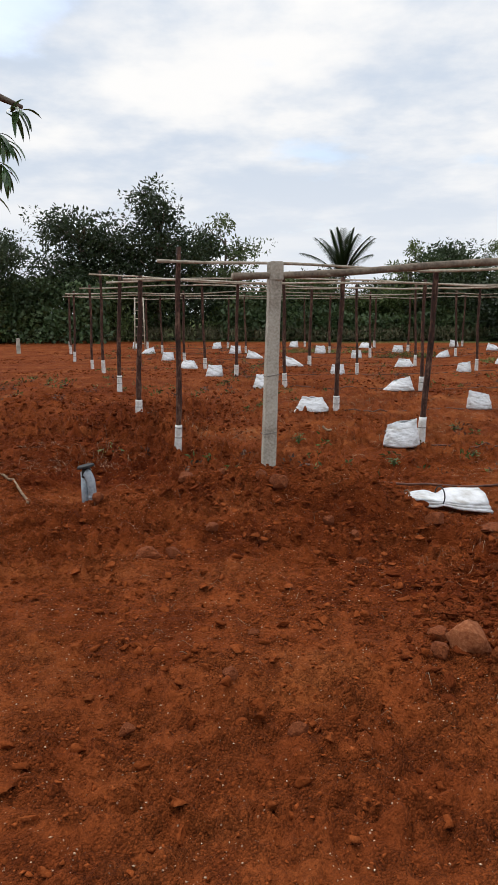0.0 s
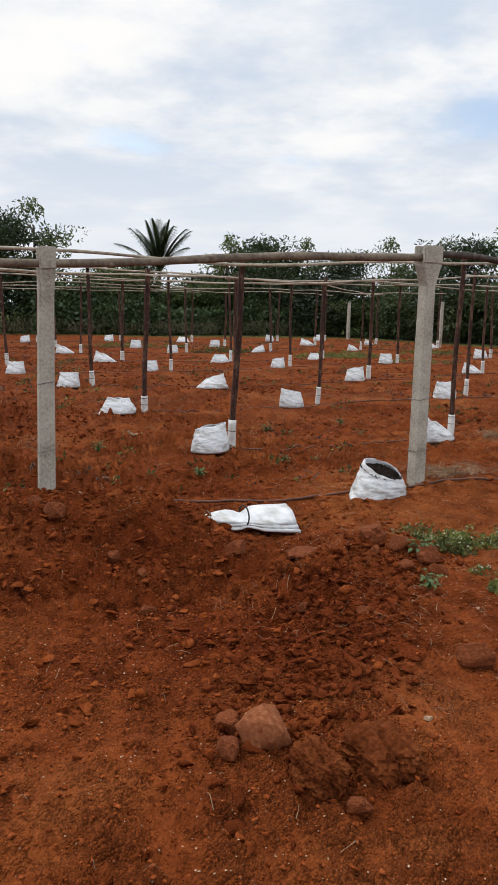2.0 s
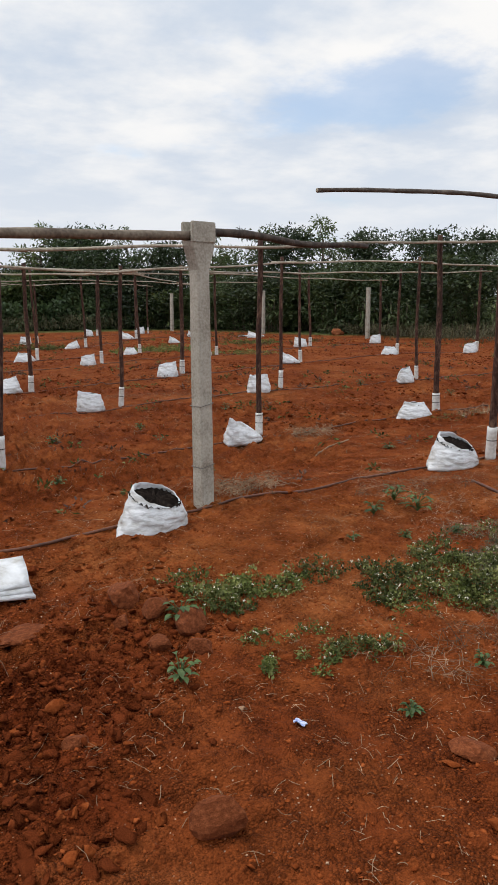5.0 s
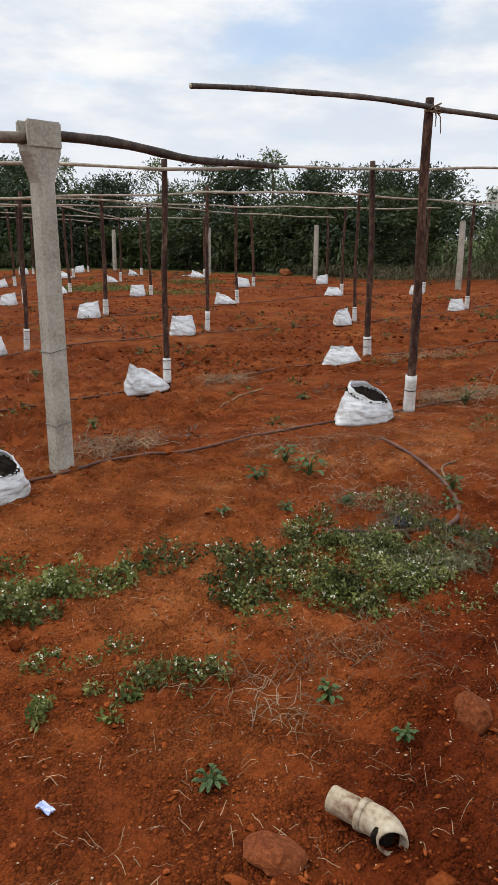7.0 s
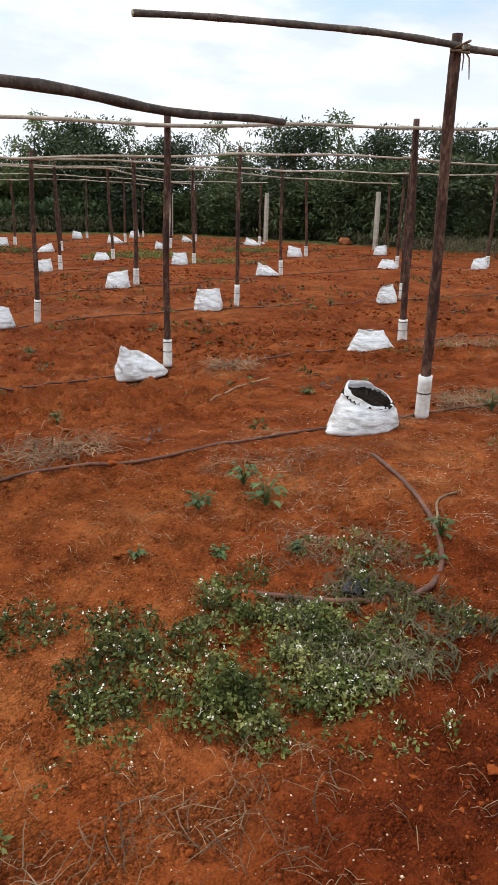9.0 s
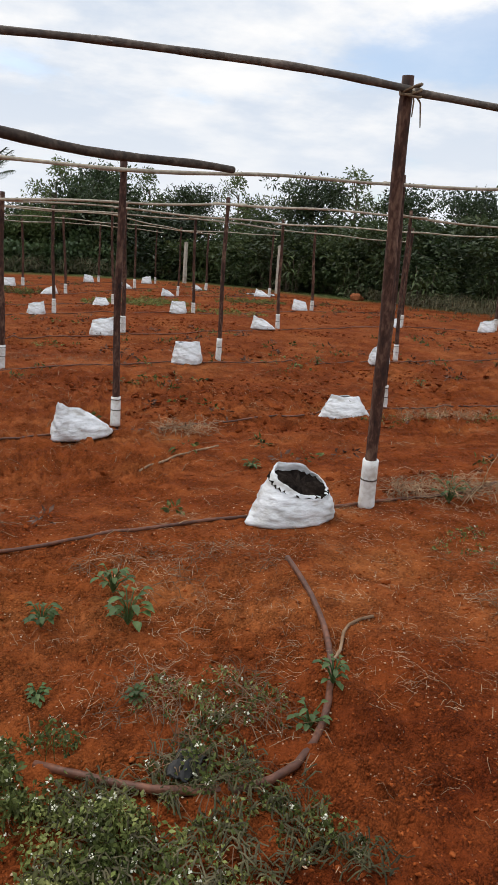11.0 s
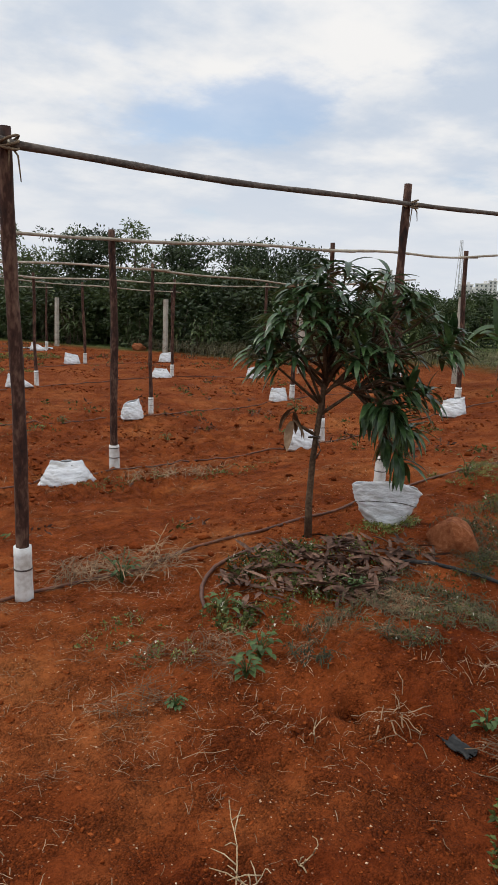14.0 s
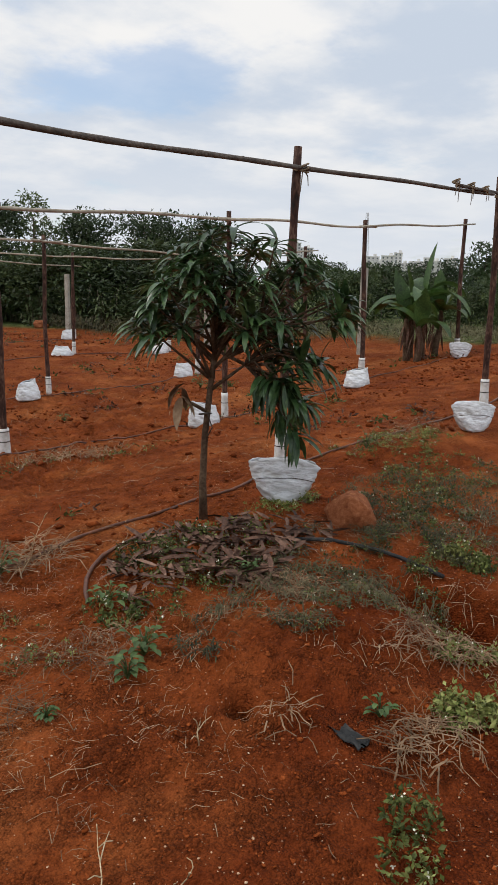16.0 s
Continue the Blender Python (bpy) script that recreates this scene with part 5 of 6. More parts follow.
P, r = spots(9000, -5.5, 0.8, 6.6, 15.0, 59, lambda x, y: np.exp(-((x + 2.3) / 2.2) ** 2 - ((y - 10.2) / 4.0) ** 2))
scatter_lumps("soil_clods", P, 0.012 + 0.05 * r.uniform(0, 1, len(P)) ** 3.5, 60, M_FRESH_SHADE, "damp dark red clods thrown up beside the pit", "soil", 0.8, 0.25, tiny=0.016)

# the ridge of dug-out lumps beside the pit, along a bent line
r = np.random.RandomState(49)
u = r.uniform(0, 1, 6000)
bend = np.stack([np.interp(u, [0, 0.45, 1], [2.40, 1.72, 1.05]), np.interp(u, [0, 0.45, 1], [5.25, 4.35, 3.15])], -1)
P = bend + r.normal(0, 0.21, (6000, 2))
spoil_heap(P, 0.005 + 0.036 * r.uniform(0, 1, 6000) ** 7, 50, "ridge of freshly dug red soil lumps")
r = np.random.RandomState(53)
P = np.concatenate([r.normal(0, 1, (2200, 2)) * [0.7, 0.45] + [0.25, 5.6], r.normal(0, 1, (1300, 2)) * [0.8, 1.6] + [-2.5, 10.0], r.normal(0, 1, (700, 2)) * [0.5, 0.35] + [1.0, 6.0]])
spoil_heap(P, 0.006 + 0.040 * r.uniform(0, 1, len(P)) ** 7, 54, "heaps of freshly dug red soil lumps")

ROCK_SIZE = 0.66
ROCKS = [(0.90, 3.18, 0.065), (0.93, 3.33, 0.07), (1.24, 2.86, 0.05), (0.75, 4.55, 0.07), (1.33, 5.11, 0.10), (0.13, 5.80, 0.085), (0.26, 5.60, 0.11), (-0.47, 5.83, 0.09),
         (-0.58, 4.55, 0.10), (-0.42, 4.55, 0.07), (0.10, 3.50, 0.04), (0.26, 2.60, 0.05), (-0.36, 2.66, 0.04), (2.28, 5.30, 0.13), (2.50, 4.95, 0.13), (2.38, 5.08, 0.09),
         (2.10, 3.66, 0.11), (3.03, 3.62, 0.10), (3.86, 3.80, 0.10), (0.0, 3.0, 0.05), (-0.8, 5.0, 0.06), (0.6, 5.2, 0.07), (1.5, 4.3, 0.05), (1.8, 4.2, 0.06), (2.45, 4.7, 0.08),
         (2.3, 4.8, 0.07), (-1.1, 5.5, 0.07), (-0.2, 6.0, 0.07), (2.2, 5.05, 0.06), (1.35, 4.75, 0.05), (0.75, 4.9, 0.05), (-0.2, 4.9, 0.06)]
rock_meshes = []
for k in range(6):
    bm = bmesh.new()
    bmesh.ops.create_icosphere(bm, subdivisions=3, radius=1.0)
    off = Vector((k * 7.3, k * 3.1, k * 1.7))
    for v in bm.verts:
        p = v.co.copy()
        f = 0.30 * noise.noise(p * 1.1 + off) + 0.16 * noise.noise(p * 2.7 + off) + 0.07 * noise.noise(p * 6.0 + off)
        q = p * (1 + f)
        v.co = q
    cut = random.Random(90 + k)
    for _ in range(7):
        d = Vector((cut.gauss(0, 1), cut.gauss(0, 1), cut.gauss(0.3, 0.8))).normalized()
        lim = cut.uniform(0.55, 0.85)
        for v in bm.verts:
            o = v.co.dot(d) - lim
            if o > 0:
                v.co -= d * o * 0.9
    for v in bm.verts:
        v.co *= 1 + 0.05 * noise.noise(v.co * 5 + off) + 0.03 * noise.noise(v.co * 13 + off)
    me = bpy.data.meshes.new("rock")
    bm.to_mesh(me)
    bm.free()
    me.materials.append(M_ROCK)
    rock_meshes.append(me)
for k, (x, y, s) in enumerate(ROCKS):
    s *= ROCK_SIZE
    ob = new("rock", rock_meshes[k % 6])
    rr = random.Random(k)
    ob.matrix_basis = pose(x, y, gz(x, y) + s * (0.12 if 2.6 < x < 3.5 else 0.35), rr.uniform(-15, 15), 0, rr.uniform(0, 360)) @ Matrix.Diagonal((s * 1.3, s * rr.uniform(0.8, 1.1), s * (0.5 if 2.6 < x < 3.5 else 0.9), 1))
    tagged(ob, "rough red laterite rock half sunk in the soil" if s > 0.05 else "hard clod of red earth on the soil", "rock", "rocks and hard clods")
M_BLOCK = material("dark_earth_block", [(0.055, 0.0135, 0.0045), (0.11, 0.028, 0.008), (0.18, 0.055, 0.018)], 9, 0.97, 1.0, 70, 0.04)


def earth_block(x, y, sx, sy, sz, turn, seed):
    """A dug-out block of hard earth: a squared lump, pitted and split by a deep crack."""
    bm = bmesh.new()
    bmesh.ops.create_icosphere(bm, subdivisions=5, radius=1.0)
    rr = random.Random(seed)
    off = Vector((seed * 3.7, seed * 1.9, seed * 0.7))
    turn_crack = rr.uniform(-0.5, 0.5)
    for v in bm.verts:
        p = v.co.copy()
        q = p / (p.x ** 4 + p.y ** 4 + p.z ** 4) ** 0.25
        f = 0.22 * noise.noise(p * 1.3 + off) + 0.13 * noise.noise(p * 3.1 + off) + 0.10 * noise.noise(p * 7.0 + off) + 0.08 * noise.noise(p * 16.0 + off) + 0.05 * noise.noise(p * 33.0 + off)
        out = Vector([c * c * c for c in p]).normalized()
        side = p.x + turn_crack * p.y + 0.3 * noise.noise(p * 2.2 + off * 2)
        across = p.y - 0.5 * p.x - 0.35 + 0.3 * noise.noise(p * 2.0 - off)
        q += out * (1.1 * f - 0.22 * math.exp(-(side / 0.05) ** 2) - (0.12 * math.exp(-(across / 0.05) ** 2) if p.x > 0 else 0))
        v.co = Vector((q.x * sx, q.y * sy, q.z * sz))
    me = bpy.data.meshes.new("earth_block")
    bm.to_mesh(me)
    bm.free()
    me.materials.append(M_BLOCK)
    ob = new("earth_block", me)
    ob.matrix_basis = pose(x, y, gz(x, y) + sz * 0.3, 0, 0, turn)
    tagged(ob, "cracked dark block of dug-out earth", "earth block", "rocks and hard clods")


earth_block(1.395, 3.04, 0.105, 0.13, 0.085, 12, 3)
earth_block(1.155, 3.00, 0.062, 0.095, 0.065, 25, 8)
M_BOULDER = material("ochre_boulder", [(0.15, 0.040, 0.014), (0.25, 0.080, 0.030), (0.36, 0.15, 0.07)], 5, 0.9, 0.8, 40, 0.15)
big = rock_meshes[2].copy()
big.materials.clear()
big.materials.append(M_BOULDER)
ob = new("boulder", big)
ob.matrix_basis = pose(9.08, 6.22, gz(9.08, 6.22) + 0.05, 12, 8, 70) @ Matrix.Diagonal((0.19, 0.16, 0.16, 1))
tagged(ob, "large ochre-red boulder at the edge of the weeds", "boulder")
ob = new("boulder", big)
ob.matrix_basis = pose(18.9, 29.4, gz(18.9, 29.4) + 0.1, 10, 5, 20) @ Matrix.Diagonal((0.34, 0.26, 0.20, 1))
tagged(ob, "ochre-red boulder at the far edge of the field", "boulder")
ob = new("rock", big)
ob.matrix_basis = pose(1.03, 3.20, gz(1.03, 3.2) + 0.035, 8, 0, 115) @ Matrix.Diagonal((0.105, 0.085, 0.085, 1))
tagged(ob, "large pale ochre rock beside the earth block", "rock", "rocks and hard clods")
slab = new("rock", rock_meshes[1])
slab.matrix_basis = pose(1.78, 5.22, gz(1.78, 5.22) + 0.02, 0, 0, 20) @ Matrix.Diagonal((0.15, 0.09, 0.03, 1))
tagged(slab, "flat pinkish slab of stone on the soil", "rock", "rocks and hard clods")
peb = new("pebble", rock_meshes[4].copy())
peb.data.materials.clear()
peb.data.materials.append(M_GRIT)
peb.matrix_basis = pose(1.70, 3.31, gz(1.7, 3.31) + 0.008) @ Matrix.Diagonal((0.02, 0.017, 0.012, 1))
tagged(peb, "small pale pebble on bare soil", "pebble")


# hoses
def hose(points, r, label, lift=1.0, name="drip_hose", mat=None):
    P = np.array(points, float)
    seg = np.cumsum(np.r_[0, np.hypot(*np.diff(P, axis=0).T)])
    n = max(8, int(seg[-1] / 0.12))
    u = np.linspace(0, seg[-1], n)
    xs, ys = np.interp(u, seg, P[:, 0]), np.interp(u, seg, P[:, 1])
    for _ in range(3):
        xs[1:-1] = (xs[:-2] + 2 * xs[1:-1] + xs[2:]) / 4
        ys[1:-1] = (ys[:-2] + 2 * ys[1:-1] + ys[2:]) / 4
    zs = ground(xs, ys) + r * lift
    k = np.ones(5) / 5
    zs2 = np.convolve(np.pad(zs, 2, mode="edge"), k, "valid")
    zs = np.maximum(zs2, zs - r * 0.4)
    mid = np.array([xs.mean(), ys.mean(), zs.mean()])
    t = thing(name, Matrix.Translation(mid), label, "hose", "irrigation hoses")
    tube("pipe", np.stack([xs, ys, zs], -1) - mid, r, mat or M_HOSE, t, 8)
    return t


for j in range(0, 9):
    row = sorted(ci for (ci, jj) in POSTS if jj == j and ci > -2)
    pts = [(POSTS[c, j][0] + (0.1 if j else 0), POSTS[c, j][1] - 0.16) for c in row]
    if j == 0:
        pts = [(0.95, 6.30), (2.1, 6.45), (3.3, 6.86)] + [(4.9, 7.05), (6.0, 7.16)] + [(6.9, 7.2), (8.3, 7.2), (9.2, 7.35), (10.2, 7.5), (12.9, 7.45), (15.0, 7.8)]
    hp = []
    rr = random.Random(j)
    for (xa, ya), (xb, yb) in zip(pts, pts[1:]):
        for u in (0, 0.25, 0.5, 0.75):
            hp.append((xa + (xb - xa) * u, ya + (yb - ya) * u + (rr.uniform(-0.09, 0.09) if u else 0)))
    hp.append(pts[-1])
    hose(hp, 0.010 if j else 0.011, "long black drip hose lying along a row of sacks")
coil = hose([(5.64, 6.48), (5.60, 6.13), (5.54, 5.82), (5.40, 5.50), (5.21, 5.21), (5.06, 5.08), (4.92, 5.01), (4.78, 5.02), (4.58, 5.11), (4.42, 5.22), (4.29, 5.33)], 0.0135,
            "thick dusty feeder hose curving through the weeds", 0.9, "feeder_hose")
hose([(5.79, 5.87), (5.72, 5.88), (5.62, 5.87), (5.57, 5.75), (5.52, 5.63), (5.42, 5.60)], 0.007, "thin brown plastic branch tube", 0.9, "branch_tube", M_STRAW)
hose([(7.24, 6.44), (7.30, 6.62), (7.45, 6.80), (7.77, 6.97), (8.0, 6.99)], 0.012, "black hose looped round the sapling", 0.9)
hose([(8.48, 6.30), (8.78, 6.02), (8.92, 5.7), (8.86, 5.40)], 0.0125, "black hose lying across the weeds", 1.6, mat=M_BLACK)
hose([(-2.6, 7.4), (-2.3, 6.9), (-2.0, 6.4), (-1.78, 5.95), (-1.7, 5.72)], 0.012, "pale dusty pipe lying on the dug soil", 0.9, "plastic_pipe", M_BRUSH)
hose([(0.30, 6.25), (0.42, 6.22), (0.46, 6.05)], 0.008, "bent thin stick beside the concrete post", 1.5, "stick", M_STRAW)
hose([(5.35, 8.55), (5.75, 8.95), (6.2, 9.2)], 0.010, "bleached dry branch on the soil", 0.9, "dry_branch", M_STRAW)
hose([(1.02, 10.7), (1.18, 10.5)], 0.018, "bleached stick of wood on the soil", 0.9, "dry_branch", M_STRAW)


def lathe_tube(points, r, thick, sides=20):
    outer = tube_data(points, r, sides, False)
    inner = tube_data(points, r - thick, sides, False)
    V, F = joined(outer, (inner[0], [f[::-1] for f in inner[1]]))
    o, n = len(outer[0]), len(points)
    for k in range(sides):
        k2 = (k + 1) % sides
        F.append((k2, k, o + k, o + k2))
        e = (n - 1) * sides
        F.append((e + k, e + k2, o + e + k2, o + e + k))
    return V, F


def elbow_pipe():
    x, y = 3.285, 3.575
    t = thing("pipe_elbow", pose(x, y, gz(x, y) + 0.036, 0, 0, -62), "dirty cream plastic pipe elbow lying on the ground", "pipe")
    t.scale = (0.84, 0.84, 0.84)
    part("pipe", mesh_of("pipe", *lathe_tube([(-0.145, 0.01, 0), (-0.08, 0.005, 0), (0.0, 0, 0)], 0.041, 0.005), M_PVC), t)
    arc = [(0.0 + 0.09 * math.sin(a), -0.09 + 0.09 * math.cos(a), 0.0) for a in np.linspace(0, 1.15, 8)]
    bend = part("elbow", mesh_of("elbow", *lathe_tube([(-0.03, 0.0, 0)] + arc, 0.046, 0.006), M_PVC), t)
    # a near-black plug fills the inside of the bend
    plug_line = [(0.05 * math.sin(a) + 0.01, -0.05 + 0.05 * math.cos(a) - 0.025, -0.004) for a in np.linspace(0.5, 1.0, 4)]
    part("clay_plug", mesh_of("clay_plug", *tube_data(plug_line, [0.034, 0.036, 0.036, 0.030], 14), M_POTSOIL), bend, "dark plug inside the bend")
    part("socket_rim", mesh_of("socket_rim", *lathe_tube([(-0.045, 0.003, 0), (-0.025, 0.001, 0)], 0.049, 0.008), M_PVC), t)


elbow_pipe()


def standpipe():
    x, y = -1.27, 5.93
    t = thing("standpipe", pose(x, y, gz(x, y) - 0.1) @ Matrix.Diagonal((0.8, 0.8, 1, 1)), "grey plastic pipe bend standing in a pit with a black cap", "pipe")
    arc = [(0.035, 0, 0.0), (0.035, 0, 0.24), (0.028, -0.005, 0.31), (0.005, -0.008, 0.36), (-0.02, 0, 0.38)]
    bend = part("pipe", mesh_of("pipe", *lathe_tube(arc, 0.043, 0.005), M_PVCGREY), t)
    part("socket_rim", mesh_of("socket_rim", *lathe_tube([(0.035, 0, 0.17), (0.035, 0, 0.19)], 0.047, 0.006), M_PVCGREY), bend)
    part("riser", mesh_of("riser", *lathe_tube([(-0.045, 0.03, 0), (-0.045, 0.03, 0.38)], 0.036, 0.005), M_PVCGREY), t)
    part("neck", mesh_of("neck", *tube_data([(-0.02, 0.015, 0.34), (-0.02, 0.015, 0.40), (-0.02, 0.01, 0.425)], [0.050, 0.046, 0.032], 16), M_BLACK), t, "black rubber neck")
    bm = bmesh.new()
    bmesh.ops.create_cone(bm, cap_ends=True, segments=20, radius1=0.088, radius2=0.084, depth=0.018, matrix=Matrix.Translation((-0.02, 0, 0.432)) @ Matrix.Rotation(-0.16, 4, "Y"))
    bmesh.ops.bevel(bm, geom=bm.edges[:], offset=0.004, segments=1, affect="EDGES")
    me = bpy.data.meshes.new("cap")
    bm.to_mesh(me)
    bm.free()
    me.materials.append(M_BLACK)
    part("cap", me, t, "black flat cap")


standpipe()


def sack_bundle():
    """Empty sacks folded flat together, tied round the middle, with a loose tail."""
    x, y = 1.49, 5.85
    t = thing("sack_bundle", pose(x, y, gz(x, y) + 0.02, 7, 3, 6) @ Matrix.Diagonal((0.90, 0.95, 0.9, 1)), "bundle of folded empty white sacks tied with cord", "sacks")
    rnd = random.Random(4)
    for k in range(3):
        V, F = [], []
        nxx, nyy = 17, 9
        for side in (0, 1):
            for i in range(nxx):
                u = i / (nxx - 1)
                X = -0.44 + 0.86 * u + 0.02 * k * (1 if u > 0.9 else 0)
                pinch = 1 - 0.40 * math.exp(-((X - 0.05) / 0.06) ** 2) - 0.15 * math.exp(-((X + 0.25) / 0.06) ** 2)
                wid = (0.085 + 0.125 * smooth(u, 0.1, 0.85)) * pinch * (1 - 0.06 * k)
                for q in range(nyy):
                    v = q / (nyy - 1) * 2 - 1
                    z = 0.012 + k * 0.022 * (0.5 + 0.6 * u) * pinch + 0.010 * math.sin(7 * u + 3 * v + 0.8 * k) + 0.012 * (1 - v * v) + (0.020 * (0.5 + 0.6 * u) * pinch if side else 0)
                    V.append((X + 0.03 * (k - 1) * v * (u > 0.9), wid * v + 0.010 * math.sin(9 * u) + 0.018 * (k - 1) * u, z))
        o = nxx * nyy
        for side in (0, 1):
            for i in range(nxx - 1):
                for q in range(nyy - 1):
                    f = [side * o + i * nyy + q, side * o + (i + 1) * nyy + q, side * o + (i + 1) * nyy + q + 1, side * o + i * nyy + q + 1]
                    F.append(f if side else f[::-1])
        for i in range(nxx - 1):
            F.append((i * nyy, (i + 1) * nyy, o + (i + 1) * nyy, o + i * nyy))
            F.append((i * nyy + nyy - 1, o + i * nyy + nyy - 1, o + (i + 1) * nyy + nyy - 1, (i + 1) * nyy + nyy - 1))
        for q in range(nyy - 1):
            F.append((q, o + q, o + q + 1, q + 1))
            e = (nxx - 1) * nyy
            F.append((e + q, e + q + 1, o + e + q + 1, o + e + q))
        part("folded_sack", mesh_of("folded_sack", V, F, M_SACK), t)
    ring = [(0.05 + 0.01 * math.sin(a), 0.115 * math.cos(a), 0.065 + 0.075 * math.sin(a)) for a in np.linspace(0, 6.283, 17)]
    tube("cord", ring, 0.006, M_BLACK, t, 6)
    ring = [(-0.25 + 0.01 * math.sin(a), 0.075 * math.cos(a), 0.05 + 0.055 * math.sin(a)) for a in np.linspace(0, 6.283, 17)]
    tube("cord", ring, 0.005, M_COIR, t, 6)


sack_bundle()


def crumpled(name, x, y, size, mat, label, category, seed):
    rnd = random.Random(seed)
    n = 9
    V, F = [], []
    for side in (0, 1):
        for i in range(n):
            for q in range(n):
                u, v = i / (n - 1) - 0.5, q / (n - 1) - 0.5
                z = 0.02 + 0.25 * noise.noise((u * 4 + seed, v * 4, 0.3)) * 0.5 + 0.12 * (0.25 - u * u) + (0.01 if side else 0)
                V.append((u * size[0], v * size[1], max(0.002, z * size[2] * 4 + 0.004 * side)))
    o = n * n
    for side in (0, 1):
        for i in range(n - 1):
            for q in range(n - 1):
                f = [side * o + i * n + q, side * o + (i + 1) * n + q, side * o + (i + 1) * n + q + 1, side * o + i * n + q + 1]
                F.append(f if side else f[::-1])
    ob = new(name, mesh_of(name, V, F, mat))
    ob.matrix_basis = pose(x, y, gz(x, y), 0, 0, rnd.uniform(0, 360))
    return tagged(ob, label, category)


crumpled("plastic_scrap", 7.40, 4.88, (0.17, 0.07, 0.045), M_BLACK, "crumpled black plastic scrap on the soil", "litter", 3)
crumpled("plastic_scrap", 4.72, 5.16, (0.13, 0.09, 0.07), M_BLACK, "crumpled dark plastic scrap by the hose", "litter", 5)
crumpled("wrapper", 2.58, 4.03, (0.05, 0.025, 0.016), M_BLUE, "small blue and white printed wrapper", "litter", 7)
crumpled("wrapper", 2.42, 4.20, (0.045, 0.016, 0.02), M_GRIT, "small pale torn wrapper", "litter", 9)
crumpled("plastic_sheet", 15.2, 30.5, (1.1, 0.5, 0.12), M_PVCGREY, "grey plastic sheet lying on the field", "litter", 11)


M_BOTTLE = material("pale_blue_plastic", [(0.36, 0.42, 0.48), (0.52, 0.58, 0.64), (0.62, 0.67, 0.72)], 6, 0.35, 0.1, 40, 0.5)


def plastic_bottle(x, y, turn):
    """A bottle lying on its side, neck along its own x."""
    t = thing("plastic_bottle", pose(x, y, gz(x, y) + 0.045, 0, 2, turn), "pale bluish plastic bottle lying on the bare soil", "bottle")
    along = [-0.235, -0.23, -0.20, -0.06, 0.0, 0.03, 0.055, 0.075, 0.10]
    wide = [0.010, 0.040, 0.047, 0.047, 0.046, 0.040, 0.027, 0.018, 0.016]
    body = part("body", mesh_of("body", *tube_data([(a, 0, 0) for a in along], wide, 20), M_BOTTLE), t)
    for a in (-0.16, -0.05):
        part("ridge", mesh_of("ridge", *tube_data([(a - 0.006, 0, 0), (a, 0, 0), (a + 0.006, 0, 0)], [0.0465, 0.0495, 0.0465], 20), M_BOTTLE), body)
    part("collar", mesh_of("collar", *tube_data([(0.052, 0, 0), (0.060, 0, 0)], [0.0295, 0.026], 20), M_PVC), t, "dirty cream collar")
    part("cap", mesh_of("cap", *tube_data([(0.092, 0, 0), (0.096, 0, 0), (0.128, 0, 0), (0.132, 0, 0)], [0.019, 0.021, 0.021, 0.018], 16), M_PVC), t, "dirty cream screw cap")


plastic_bottle(4.925, 4.335, 37)


# ---- weeds, straw and litter ----
def patch_points(n, x, y, rx, ry, r, rag=0.5):
    out = np.zeros((0, 2))
    while len(out) < n:
        p = r.uniform(-1.15, 1.15, (n, 2))
        q = p * [rx, ry] + [x, y]
        edge = 1.0 + rag * vnoise(q[:, 0] * 4.5, q[:, 1] * 4.5, 51) * 2
        thin = vnoise(q[:, 0] * 7, q[:, 1] * 7, 52) + 0.6 * vnoise(q[:, 0] * 19, q[:, 1] * 19, 53) > (-0.16 if rag > 0.2 else -0.45)
        out = np.concatenate([out, q[((p ** 2).sum(1) < edge ** 2 * 0.9) & thin]])
    return out[:n]


def weed_patch(x, y, rx, ry, dens, h, leaf, seed, mat=None, flowers=0.04, name="weed_patch", label="low patch of small-leaved green weeds with pale flowers", rag=0.5):
    r = np.random.RandomState(seed)
    leaf, dens = leaf * 0.66, dens * 2.5
    n = int(dens * rx * ry * 3.1)
    p = patch_points(n, x, y, rx, ry, r, rag)
    z = ground(p[:, 0], p[:, 1])
    hump = 0.35 + 0.65 * np.clip(1 - (((p - [x, y]) / [rx, ry]) ** 2).sum(1), 0, 1)
    hump = hump * (0.75 + 1.3 * vnoise(p[:, 0] * 9, p[:, 1] * 9, 54))
    c = np.stack([p[:, 0], p[:, 1], z + h * hump * r.uniform(0.15, 1.0, n) ** 1.3], -1)
    t = thing(name, pose(0, 0, 0), label, "weeds", kind="stuff")
    part("leaves", leaf_cloud("leaves", c, np.full(n, leaf * 1.0), 7, leaf, mat or M_LEAF, seed, 0.5, 0.55), t)
    # stems
    k = r.choice(n, n // 2)
    root = np.stack([p[k, 0], p[k, 1], z[k]], -1) + r.normal(0, 0.012, (len(k), 3)) * [1, 1, 0]
    top = c[k]
    w = np.array([0.0015, 0.001, 0])
    V = np.stack([root - w, root + w, top + w, top - w], 1).reshape(-1, 3)
    part("stems", fast_mesh("stems", V, np.arange(len(k) * 4).reshape(-1, 4), M_LEAF), t)
    if flowers:
        f = r.choice(n, max(3, int(n * flowers)))
        part("flowers", leaf_cloud("flowers", c[f] + [0, 0, leaf * 0.8], np.full(len(f), 0.004), 5, 0.008, M_FLOWER, seed + 1, 0.6, 0.8), t)
    return t


